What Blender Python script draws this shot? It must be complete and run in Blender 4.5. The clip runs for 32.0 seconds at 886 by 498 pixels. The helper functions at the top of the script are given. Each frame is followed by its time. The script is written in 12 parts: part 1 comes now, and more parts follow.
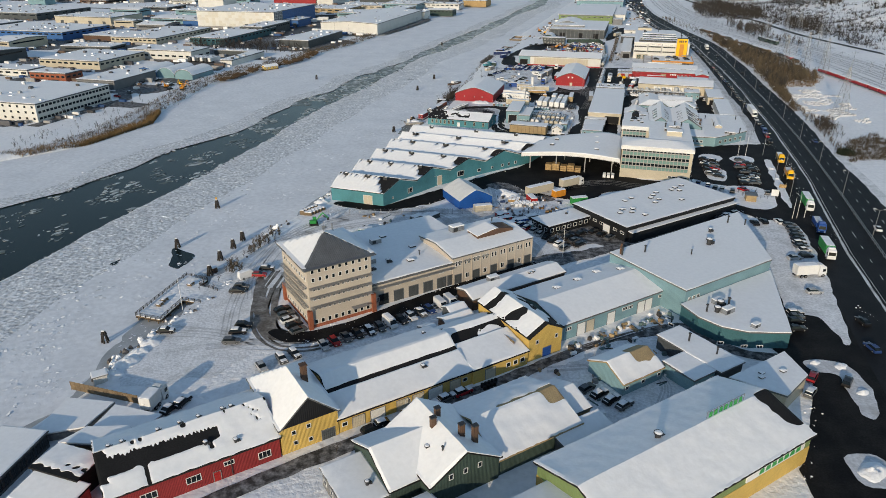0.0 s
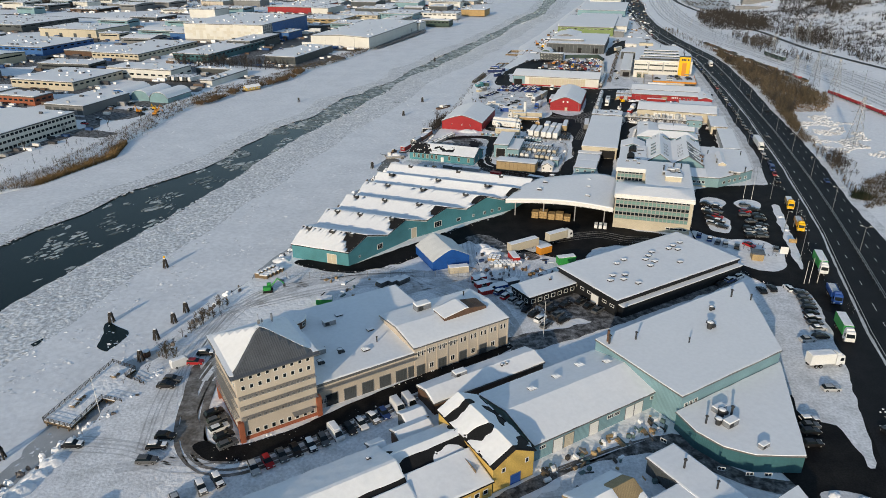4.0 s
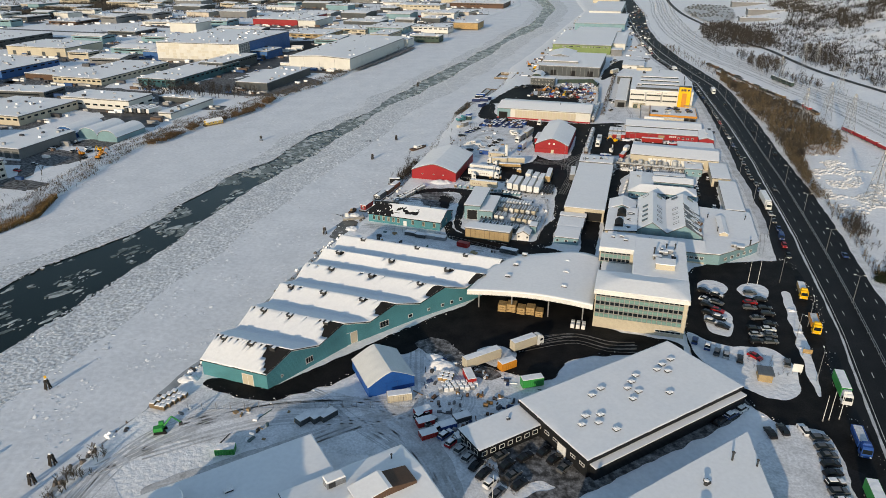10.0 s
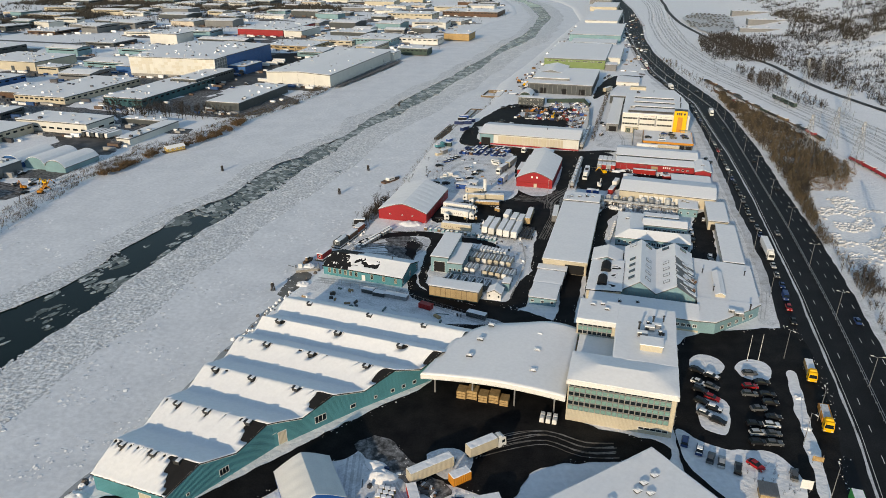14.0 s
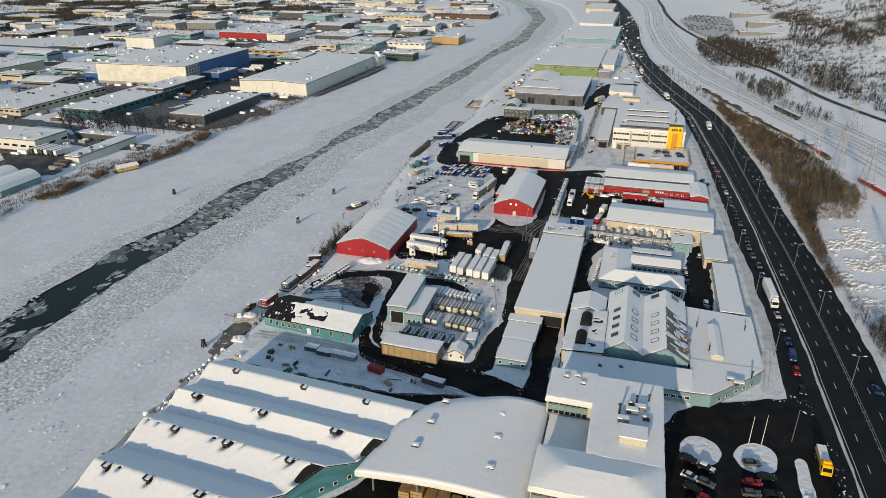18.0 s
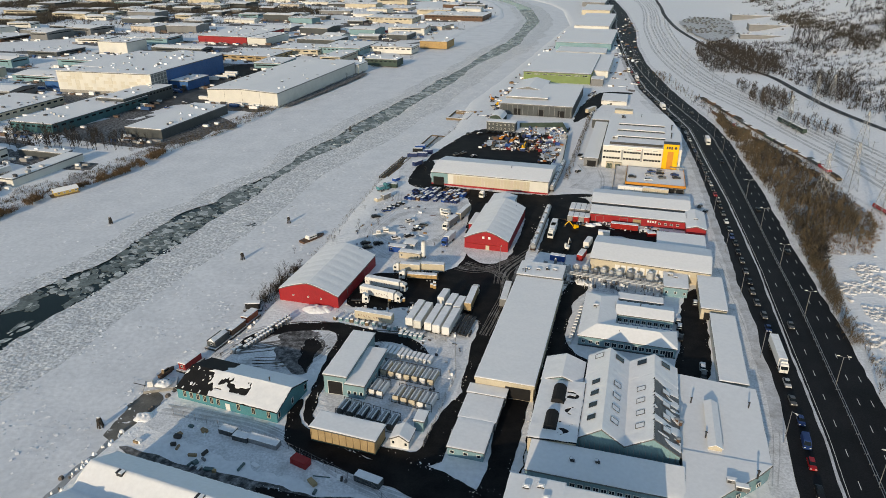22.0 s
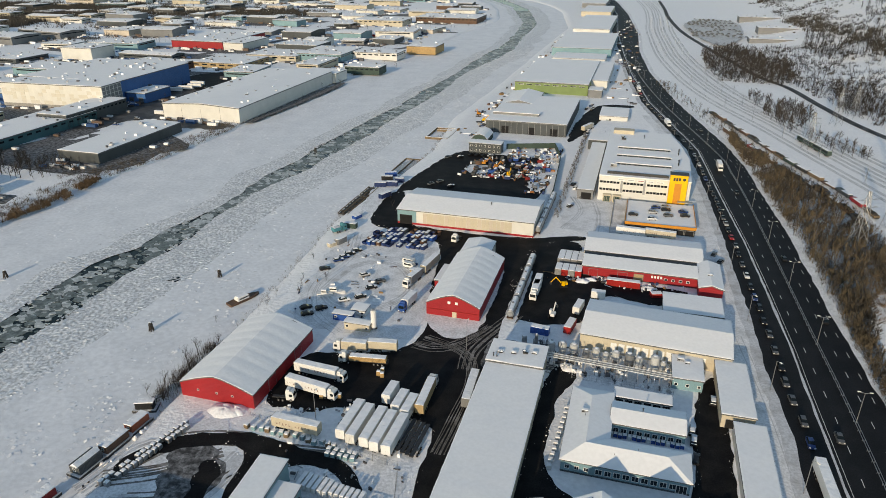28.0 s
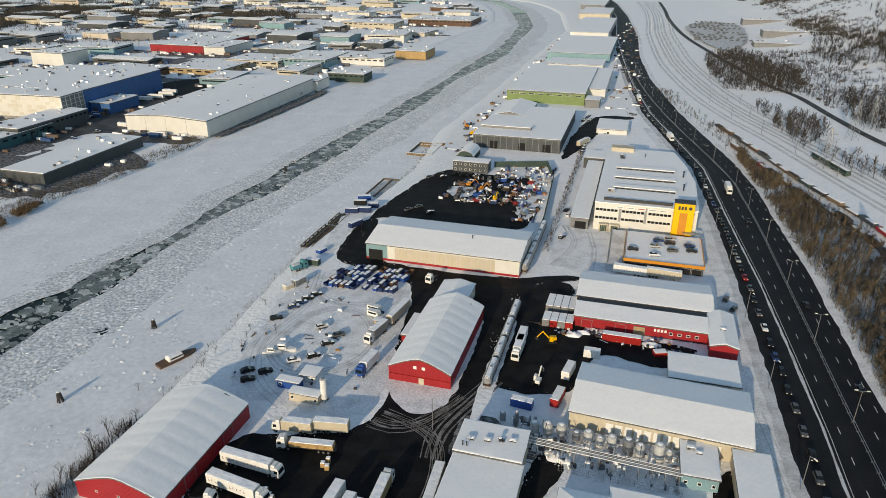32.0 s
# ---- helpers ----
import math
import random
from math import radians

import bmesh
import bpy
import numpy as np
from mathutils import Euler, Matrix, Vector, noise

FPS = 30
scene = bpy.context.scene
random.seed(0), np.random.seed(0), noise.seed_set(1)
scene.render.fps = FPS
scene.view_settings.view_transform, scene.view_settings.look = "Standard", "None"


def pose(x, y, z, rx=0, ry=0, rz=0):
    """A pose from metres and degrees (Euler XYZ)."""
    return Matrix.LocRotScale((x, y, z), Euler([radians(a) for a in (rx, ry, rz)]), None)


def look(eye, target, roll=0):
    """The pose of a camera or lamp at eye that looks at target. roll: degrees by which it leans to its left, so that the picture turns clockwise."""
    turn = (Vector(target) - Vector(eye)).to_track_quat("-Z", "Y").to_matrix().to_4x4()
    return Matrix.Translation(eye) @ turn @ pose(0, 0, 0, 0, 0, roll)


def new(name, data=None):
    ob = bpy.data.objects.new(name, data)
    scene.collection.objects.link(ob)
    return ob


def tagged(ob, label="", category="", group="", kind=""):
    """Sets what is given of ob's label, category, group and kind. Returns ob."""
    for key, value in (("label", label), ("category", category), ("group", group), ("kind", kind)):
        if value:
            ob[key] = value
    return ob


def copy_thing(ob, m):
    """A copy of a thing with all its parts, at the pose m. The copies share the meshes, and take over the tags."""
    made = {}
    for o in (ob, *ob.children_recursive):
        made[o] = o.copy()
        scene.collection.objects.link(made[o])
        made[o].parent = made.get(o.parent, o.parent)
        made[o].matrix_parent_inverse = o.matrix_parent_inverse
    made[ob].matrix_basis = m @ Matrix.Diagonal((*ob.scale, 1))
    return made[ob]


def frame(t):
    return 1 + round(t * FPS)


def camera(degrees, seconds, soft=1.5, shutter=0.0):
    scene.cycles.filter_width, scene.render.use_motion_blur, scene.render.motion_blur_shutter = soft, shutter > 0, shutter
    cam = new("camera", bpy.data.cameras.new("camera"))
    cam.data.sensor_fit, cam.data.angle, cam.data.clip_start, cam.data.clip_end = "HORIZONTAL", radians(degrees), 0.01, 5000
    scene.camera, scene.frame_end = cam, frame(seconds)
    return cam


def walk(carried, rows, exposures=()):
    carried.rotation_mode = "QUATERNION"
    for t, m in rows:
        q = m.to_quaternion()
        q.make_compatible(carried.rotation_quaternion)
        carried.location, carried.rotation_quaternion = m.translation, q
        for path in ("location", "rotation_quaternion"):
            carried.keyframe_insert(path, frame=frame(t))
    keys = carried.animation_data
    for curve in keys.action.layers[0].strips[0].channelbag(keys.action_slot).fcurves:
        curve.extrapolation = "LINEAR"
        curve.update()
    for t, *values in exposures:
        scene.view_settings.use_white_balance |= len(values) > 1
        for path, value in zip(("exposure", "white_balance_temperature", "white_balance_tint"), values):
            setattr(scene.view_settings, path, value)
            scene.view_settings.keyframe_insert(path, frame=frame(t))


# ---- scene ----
cam = camera(66.48, 32.0, soft=0.4)
# seconds, x, y, z, tilt, turn, lean of a slow drone flight
PATH = [
    (0, 0.00, 0.00, 89.00, 65.464, -0.736, 0.065),
    (1, 2.83, 7.77, 91.29, 65.468, -0.624, 0.041),
    (2, 5.70, 15.48, 93.61, 65.481, -0.519, 0.018),
    (3, 8.47, 23.27, 95.95, 65.499, -0.412, 0.004),
    (4, 11.16, 31.08, 98.25, 65.504, -0.325, -0.002),
    (5, 13.91, 38.99, 100.52, 65.490, -0.253, -0.003),
    (6, 16.64, 47.02, 102.81, 65.472, -0.156, -0.005),
    (7, 19.62, 55.28, 105.12, 65.463, -0.064, -0.011),
    (8, 22.69, 63.64, 107.39, 65.448, -0.000, -0.021),
    (9, 25.67, 72.08, 109.60, 65.447, 0.047, -0.027),
    (10, 29.04, 80.78, 111.71, 65.458, 0.035, -0.025),
    (11, 32.61, 89.82, 113.64, 65.478, 0.022, -0.014),
    (12, 36.25, 99.13, 115.33, 65.515, 0.032, 0.006),
    (13, 39.85, 108.51, 116.77, 65.593, 0.054, 0.033),
    (14, 43.32, 117.85, 117.90, 65.684, 0.071, 0.059),
    (15, 46.72, 127.03, 118.72, 65.704, 0.070, 0.084),
    (16, 50.07, 136.09, 119.26, 65.632, 0.060, 0.104),
    (17, 53.55, 145.30, 119.60, 65.582, 0.038, 0.118),
    (18, 57.40, 154.76, 119.83, 65.580, 0.001, 0.129),
    (19, 61.31, 164.53, 119.97, 65.594, -0.003, 0.134),
    (20, 65.25, 174.62, 120.03, 65.565, -0.005, 0.127),
    (21, 69.17, 184.92, 120.03, 65.553, -0.004, 0.105),
    (22, 72.85, 195.24, 119.97, 65.550, 0.033, 0.075),
    (23, 76.21, 205.40, 119.86, 65.544, 0.089, 0.043),
    (24, 79.20, 215.40, 119.71, 65.537, 0.145, 0.013),
    (25, 81.84, 225.10, 119.54, 65.498, 0.199, -0.005),
    (26, 84.21, 234.71, 119.37, 65.479, 0.225, -0.008),
    (27, 86.38, 244.43, 119.22, 65.485, 0.237, -0.005),
    (28, 88.54, 254.25, 119.07, 65.489, 0.231, -0.006),
    (29, 90.83, 264.21, 118.92, 65.491, 0.211, -0.013),
    (30, 93.18, 274.27, 118.77, 65.493, 0.204, -0.016),
    (31, 95.81, 284.24, 118.63, 65.498, 0.184, -0.002),
    (32, 98.54, 293.95, 118.50, 65.487, 0.199, 0.033),
]
walk(cam, [(t, pose(x, y, z, rx, 0, rz) @ pose(0, 0, 0, 0, 0, lean)) for t, x, y, z, rx, rz, lean in PATH],
     exposures=[(0, 0.16, 7300, 9), (3, 0.23, 7350, 9), (6, 0.26, 7550, 10), (14, 0.28, 7900, 9), (20, 0.22, 7950, 9), (28, 0.28, 7950, 8), (32, 0.27, 7950, 8)])

# ---- light: low winter sun behind the camera, clear sky ----
SUN_EL, SUN_AZ = radians(14.0), radians(204.5)
world = bpy.data.worlds.new("sky")
scene.world = world
world.use_nodes = True
wn = world.node_tree
sky = wn.nodes.new("ShaderNodeTexSky")
sky.sky_type, sky.sun_disc = "NISHITA", False
sky.sun_elevation, sky.sun_rotation = SUN_EL, SUN_AZ
sky.air_density, sky.dust_density, sky.ozone_density = 1.0, 0.2, 2.2
wn.links.new(sky.outputs[0], wn.nodes["Background"].inputs[0])
wn.nodes["Background"].inputs[1].default_value = 0.15
sun = new("sun", bpy.data.lights.new("sun", "SUN"))
sun.data.energy, sun.data.angle, sun.data.color = 2.8, radians(0.6), (1.0, 0.88, 0.73)
sun.matrix_world = look((0, 0, 0), (math.sin(SUN_AZ) * -math.cos(SUN_EL), math.cos(SUN_AZ) * -math.cos(SUN_EL), -math.sin(SUN_EL)))

# ---- materials ----
MATS = {}


def mat(name, col, rough=0.7, metal=0.0, var=0.12, size=4.0, grain=40.0, bump=0.15, col2=None, rand=0.0, stripe=0.0, sdir=0, mask=None, spec=0.3, bdist=0.08):
    """A procedural surface: large and fine mottling, bump, optional ribs, a second colour in patches, a shift per object."""
    m = bpy.data.materials.new(name)
    m.use_nodes = True
    nt = m.node_tree
    N, Lk = nt.nodes, nt.links
    bs = N["Principled BSDF"]
    bs.inputs["Roughness"].default_value, bs.inputs["Metallic"].default_value = rough, metal
    bs.inputs["Specular IOR Level"].default_value = spec
    tc = N.new("ShaderNodeTexCoord")
    n1, n2 = N.new("ShaderNodeTexNoise"), N.new("ShaderNodeTexNoise")
    n1.inputs["Scale"].default_value, n1.inputs["Detail"].default_value = 1.0 / size, 5
    n2.inputs["Scale"].default_value, n2.inputs["Detail"].default_value = grain / 10.0, 3
    for n in (n1, n2):
        Lk.new(tc.outputs["Object"], n.inputs["Vector"])
    mx = N.new("ShaderNodeMix")
    mx.data_type, mx.blend_type = "RGBA", "MIX"
    c2 = col2 or tuple(c * (1 - 2.2 * var) for c in col)
    mx.inputs[6].default_value, mx.inputs[7].default_value = (*col, 1), (*c2, 1)
    rp = N.new("ShaderNodeMapRange")
    lo, hi = mask or (0.35, 0.75)
    rp.inputs[1].default_value, rp.inputs[2].default_value = lo, hi
    Lk.new(n1.outputs[0], rp.inputs[0])
    Lk.new(rp.outputs[0], mx.inputs[0])
    m2 = N.new("ShaderNodeMix")
    m2.data_type, m2.blend_type = "RGBA", "MULTIPLY"
    r2 = N.new("ShaderNodeMapRange")
    r2.inputs[1].default_value, r2.inputs[2].default_value = 0.3, 0.7
    r2.inputs[3].default_value, r2.inputs[4].default_value = 1 - var * 1.6, 1 + var
    Lk.new(n2.outputs[0], r2.inputs[0])
    m2.inputs[0].default_value = 1
    Lk.new(mx.outputs[2], m2.inputs[6])
    cb = N.new("ShaderNodeCombineColor")
    for i in range(3):
        Lk.new(r2.outputs[0], cb.inputs[i])
    Lk.new(cb.outputs[0], m2.inputs[7])
    out = m2.outputs[2]
    if rand:
        oi = N.new("ShaderNodeObjectInfo")
        hs = N.new("ShaderNodeHueSaturation")
        rr = N.new("ShaderNodeMapRange")
        rr.inputs[3].default_value, rr.inputs[4].default_value = 1 - rand, 1 + rand
        Lk.new(oi.outputs["Random"], rr.inputs[0])
        Lk.new(rr.outputs[0], hs.inputs["Value"])
        Lk.new(out, hs.inputs["Color"])
        out = hs.outputs[0]
    Lk.new(out, bs.inputs["Base Color"])
    bp = N.new("ShaderNodeBump")
    bp.inputs["Strength"].default_value, bp.inputs["Distance"].default_value = bump, bdist
    Lk.new(n2.outputs[0], bp.inputs["Height"])
    if stripe:
        wv = N.new("ShaderNodeTexWave")
        wv.wave_type, wv.bands_direction = "BANDS", "XYZ"[sdir] if sdir < 3 else "DIAGONAL"
        wv.inputs["Scale"].default_value = 0.314 / stripe
        mp = N.new("ShaderNodeMapping")
        Lk.new(tc.outputs["Object"], mp.inputs[0])
        if sdir == 3:
            mp.inputs["Scale"].default_value = (1.7, 1.7, 0)
        Lk.new(mp.outputs[0], wv.inputs[0])
        b2 = N.new("ShaderNodeBump")
        b2.inputs["Strength"].default_value, b2.inputs["Distance"].default_value = 0.6, 0.05
        Lk.new(wv.outputs["Fac"], b2.inputs["Height"])
        Lk.new(bp.outputs[0], b2.inputs["Normal"])
        bp = b2
    Lk.new(bp.outputs[0], bs.inputs["Normal"])
    MATS[name] = m
    return m


SNOW = mat("snow", (0.92, 0.92, 0.925), 0.75, var=0.05, size=6, grain=7, bump=0.9, bdist=0.32, col2=(0.86, 0.865, 0.88))
TRODDEN = mat("trodden_yard_snow", (0.84, 0.845, 0.86), 0.8, var=0.13, size=5, grain=15, bump=0.5, bdist=0.2, col2=(0.52, 0.53, 0.53), mask=(0.45, 0.85))
SNOW_ROOF = mat("roof_snow", (0.91, 0.91, 0.91), 0.75, var=0.025, size=9, grain=10, bump=0.36, col2=(0.885, 0.89, 0.895))
SNOW_DIRTY = mat("trodden_snow", (0.66, 0.67, 0.69), 0.8, var=0.14, size=5, grain=16, bump=0.5, col2=(0.38, 0.37, 0.36), mask=(0.45, 0.8))
ICE = mat("river_ice", (0.84, 0.85, 0.87), 0.7, var=0.06, size=14, grain=6, bump=0.42, bdist=0.15, col2=(0.74, 0.755, 0.78))
ICE_ROUGH = mat("broken_ice", (0.84, 0.845, 0.85), 0.7, var=0.28, size=4, grain=8, bump=1.0, bdist=0.3, col2=(0.60, 0.62, 0.645))
FLOE = mat("grey_floe_ice", (0.21, 0.245, 0.24), 0.5, var=0.25, size=2.5, grain=10, bump=0.5, col2=(0.085, 0.105, 0.105), spec=0.15)
FLOE_PALE = mat("pale_floe_ice", (0.60, 0.63, 0.63), 0.6, var=0.2, size=2.5, grain=10, bump=0.5, col2=(0.30, 0.33, 0.33))
WATER = mat("dark_water", (0.007, 0.017, 0.016), 0.25, var=0.1, size=9, grain=8, bump=0.2, spec=0.12)
ASPH = mat("wet_asphalt", (0.0095, 0.0095, 0.0105), 0.7, var=0.25, size=6, grain=30, bump=0.25, col2=(0.024, 0.023, 0.022), spec=0.07)
ASPH_HW = mat("highway_asphalt", (0.013, 0.0137, 0.0152), 0.65, var=0.22, size=9, grain=30, bump=0.2, col2=(0.022, 0.022, 0.024), spec=0.09)
ASPH_SNOWY = mat("rutted_asphalt", (0.055, 0.053, 0.052), 0.75, var=0.28, size=1.8, grain=22, bump=0.5, col2=(0.42, 0.42, 0.425), mask=(0.4, 0.8))
# roof bitumen; also the black that stands for shade inside open gateways
BITUMEN_OR_SHADE = mat("black_bitumen", (0.015, 0.015, 0.016), 0.85, var=0.2, size=3)
METAL = mat("grey_roof_sheet", (0.16, 0.165, 0.17), 0.5, 0.3, var=0.12, size=3, stripe=0.5, sdir=0)
TURQ = mat("turquoise_cladding", (0.07, 0.25, 0.29), 0.6, var=0.10, size=5, stripe=0.3, sdir=3)
TURQ_PALE = mat("pale_turquoise_cladding", (0.20, 0.34, 0.38), 0.6, var=0.08, size=5, stripe=0.3, sdir=3)
TEAL_DARK = mat("dark_teal_cladding", (0.045, 0.14, 0.16), 0.6, var=0.1, size=5, stripe=0.3, sdir=3)
WHITE = mat("white_paint", (0.74, 0.74, 0.72), 0.55, var=0.05, size=3)
WHITE_CLAD = mat("white_cladding", (0.66, 0.65, 0.61), 0.55, var=0.05, size=6, stripe=0.4, sdir=3)
CREAM = mat("cream_cladding", (0.54, 0.48, 0.37), 0.65, var=0.07, size=6, stripe=0.3, sdir=3)
BEIGE = mat("beige_panel", (0.55, 0.48, 0.40), 0.7, var=0.07, size=4)
TAN = mat("tan_board", (0.42, 0.31, 0.17), 0.75, var=0.12, size=3, stripe=0.25, sdir=3)
YELLOW_WALL = mat("yellow_board", (0.62, 0.42, 0.12), 0.75, var=0.08, size=4, stripe=0.22, sdir=3)
RED_WALL = mat("falu_red_board", (0.26, 0.028, 0.03), 0.8, var=0.12, size=4, stripe=0.22, sdir=3)
RED_HALL = mat("bright_red_sheet", (0.33, 0.020, 0.026), 0.5, var=0.07, size=5, stripe=0.3, sdir=3)
BLACK_CLAD = mat("black_cladding", (0.013, 0.014, 0.016), 0.6, var=0.15, size=4, stripe=0.35, sdir=3)
GREY_CLAD = mat("grey_cladding", (0.20, 0.205, 0.21), 0.6, var=0.08, size=5, stripe=0.35, sdir=3)
DGREY_CLAD = mat("dark_grey_cladding", (0.075, 0.085, 0.09), 0.6, var=0.1, size=5, stripe=0.35, sdir=3)
BROWN_CLAD = mat("brown_cladding", (0.13, 0.075, 0.05), 0.7, var=0.12, size=4, stripe=0.3, sdir=3)
GREEN_CLAD = mat("green_cladding", (0.19, 0.26, 0.10), 0.6, var=0.08, size=5, stripe=0.3, sdir=3)
DGREEN = mat("dark_green_board", (0.052, 0.082, 0.068), 0.75, var=0.12, size=3, stripe=0.25, sdir=3)
BLUE_CLAD = mat("blue_cladding", (0.035, 0.13, 0.34), 0.55, var=0.08, size=5, stripe=0.3, sdir=3)
BRICK = mat("red_brick", (0.34, 0.11, 0.06), 0.85, var=0.15, size=2, grain=60)
BLUE_TENT = mat("blue_tarpaulin", (0.012, 0.09, 0.34), 0.45, var=0.08, size=3)
GLASS = mat("window_glass", (0.012, 0.018, 0.022), 0.08, var=0.2, size=2, bump=0.02)
GLASS_GREEN = mat("green_tinted_glass", (0.19, 0.33, 0.30), 0.15, var=0.12, size=2, bump=0.02)
PALE_STEEL = mat("pale_painted_steel", (0.52, 0.53, 0.53), 0.5, 0.0, var=0.1, size=1.5)
STEEL = mat("galvanised_steel", (0.36, 0.37, 0.38), 0.45, 0.6, var=0.1, size=1.5)
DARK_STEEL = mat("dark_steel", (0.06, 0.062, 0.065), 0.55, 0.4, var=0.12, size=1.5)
WOOD = mat("weathered_wood", (0.22, 0.16, 0.10), 0.85, var=0.2, size=1.5)
PALLET = mat("pale_pallet_wood", (0.50, 0.33, 0.15), 0.8, var=0.2, size=1.0)
BARK = mat("winter_bark", (0.058, 0.051, 0.045), 0.9, var=0.25, size=1.0)
TWIG = mat("winter_twigs", (0.080, 0.069, 0.060), 0.9, var=0.25, size=2.0)
REED = mat("dry_reed", (0.30, 0.19, 0.085), 0.9, var=0.3, size=3.0)
YELLOW = mat("signal_yellow", (0.86, 0.47, 0.01), 0.5, var=0.05, size=3)
ORANGE = mat("orange_paint", (0.60, 0.24, 0.03), 0.45, var=0.06, size=3)
RED = mat("red_paint", (0.36, 0.022, 0.02), 0.4, var=0.1, size=2)
BLUE = mat("blue_paint", (0.02, 0.08, 0.30), 0.4, var=0.1, size=2)
GREEN = mat("green_paint", (0.03, 0.30, 0.07), 0.45, var=0.08, size=2)
NAVY = mat("dark_blue_paint", (0.018, 0.04, 0.13), 0.5, var=0.2, size=2)
RUBBER = mat("rubber", (0.012, 0.012, 0.012), 0.85, var=0.1, size=1)
CONCRETE = mat("concrete", (0.34, 0.33, 0.31), 0.85, var=0.14, size=3)
ROCK = mat("bare_rock", (0.17, 0.15, 0.14), 0.9, var=0.25, size=4, col2=(0.08, 0.075, 0.07))


def ramp_mat(name, cols, rough=0.7):
    """A surface whose colour is picked piece by piece."""
    m = mat(name, (0.3, 0.3, 0.3), rough, var=0.1, size=2)
    nt = m.node_tree
    isl_, rp = nt.nodes.new("ShaderNodeNewGeometry"), nt.nodes.new("ShaderNodeValToRGB")
    rp.color_ramp.interpolation = "CONSTANT"
    while len(rp.color_ramp.elements) < len(cols):
        rp.color_ramp.elements.new(0.5)
    for i, c in enumerate(cols):
        e = rp.color_ramp.elements[i]
        e.position, e.color = i / len(cols), (*c, 1)
    nt.links.new(isl_.outputs["Random Per Island"], rp.inputs[0])
    nt.links.new(rp.outputs[0], nt.nodes["Principled BSDF"].inputs["Base Color"])
    return m


GOODS = mat("mixed_goods", (0.3, 0.3, 0.3), 0.7, var=0.1, size=2)
gn = GOODS.node_tree
isl, rampn = gn.nodes.new("ShaderNodeNewGeometry"), gn.nodes.new("ShaderNodeValToRGB")
rampn.color_ramp.interpolation = "CONSTANT"
while len(rampn.color_ramp.elements) < 9:
    rampn.color_ramp.elements.new(0.5)
for i, c in enumerate(((0.86, 0.87, 0.88), (0.025, 0.05, 0.12), (0.05, 0.05, 0.055), (0.13, 0.075, 0.05), (0.86, 0.87, 0.88), (0.26, 0.26, 0.26), (0.24, 0.14, 0.06), (0.10, 0.10, 0.11), (0.80, 0.81, 0.82))):
    e = rampn.color_ramp.elements[i]
    e.position, e.color = i / 9, (*c, 1)
gn.links.new(isl.outputs["Random Per Island"], rampn.inputs[0])
gn.links.new(rampn.outputs[0], gn.nodes["Principled BSDF"].inputs["Base Color"])


# ---- mesh helpers ----
def mesh(name, verts, faces, material, smooth=False):
    me = bpy.data.meshes.new(name)
    me.from_pydata([tuple(v) for v in verts], [], faces)
    for m in material if isinstance(material, (list, tuple)) else (material,):
        me.materials.append(m)
    if smooth:
        me.polygons.foreach_set("use_smooth", [True] * len(me.polygons))
        if smooth == "crisp":
            me.set_sharp_from_angle(angle=radians(11))
    me.update()
    return me


def part(name, me, parent, label="", m=None):
    ob = new(name, me)
    ob.parent = parent
    if m is not None:
        ob.matrix_local = m
    if label:
        ob["label"] = label
    return ob


def thing(name, m, label, category, group="", kind="", me=None):
    ob = new(name, me)
    ob.matrix_world = m
    return tagged(ob, label, category, group, kind)


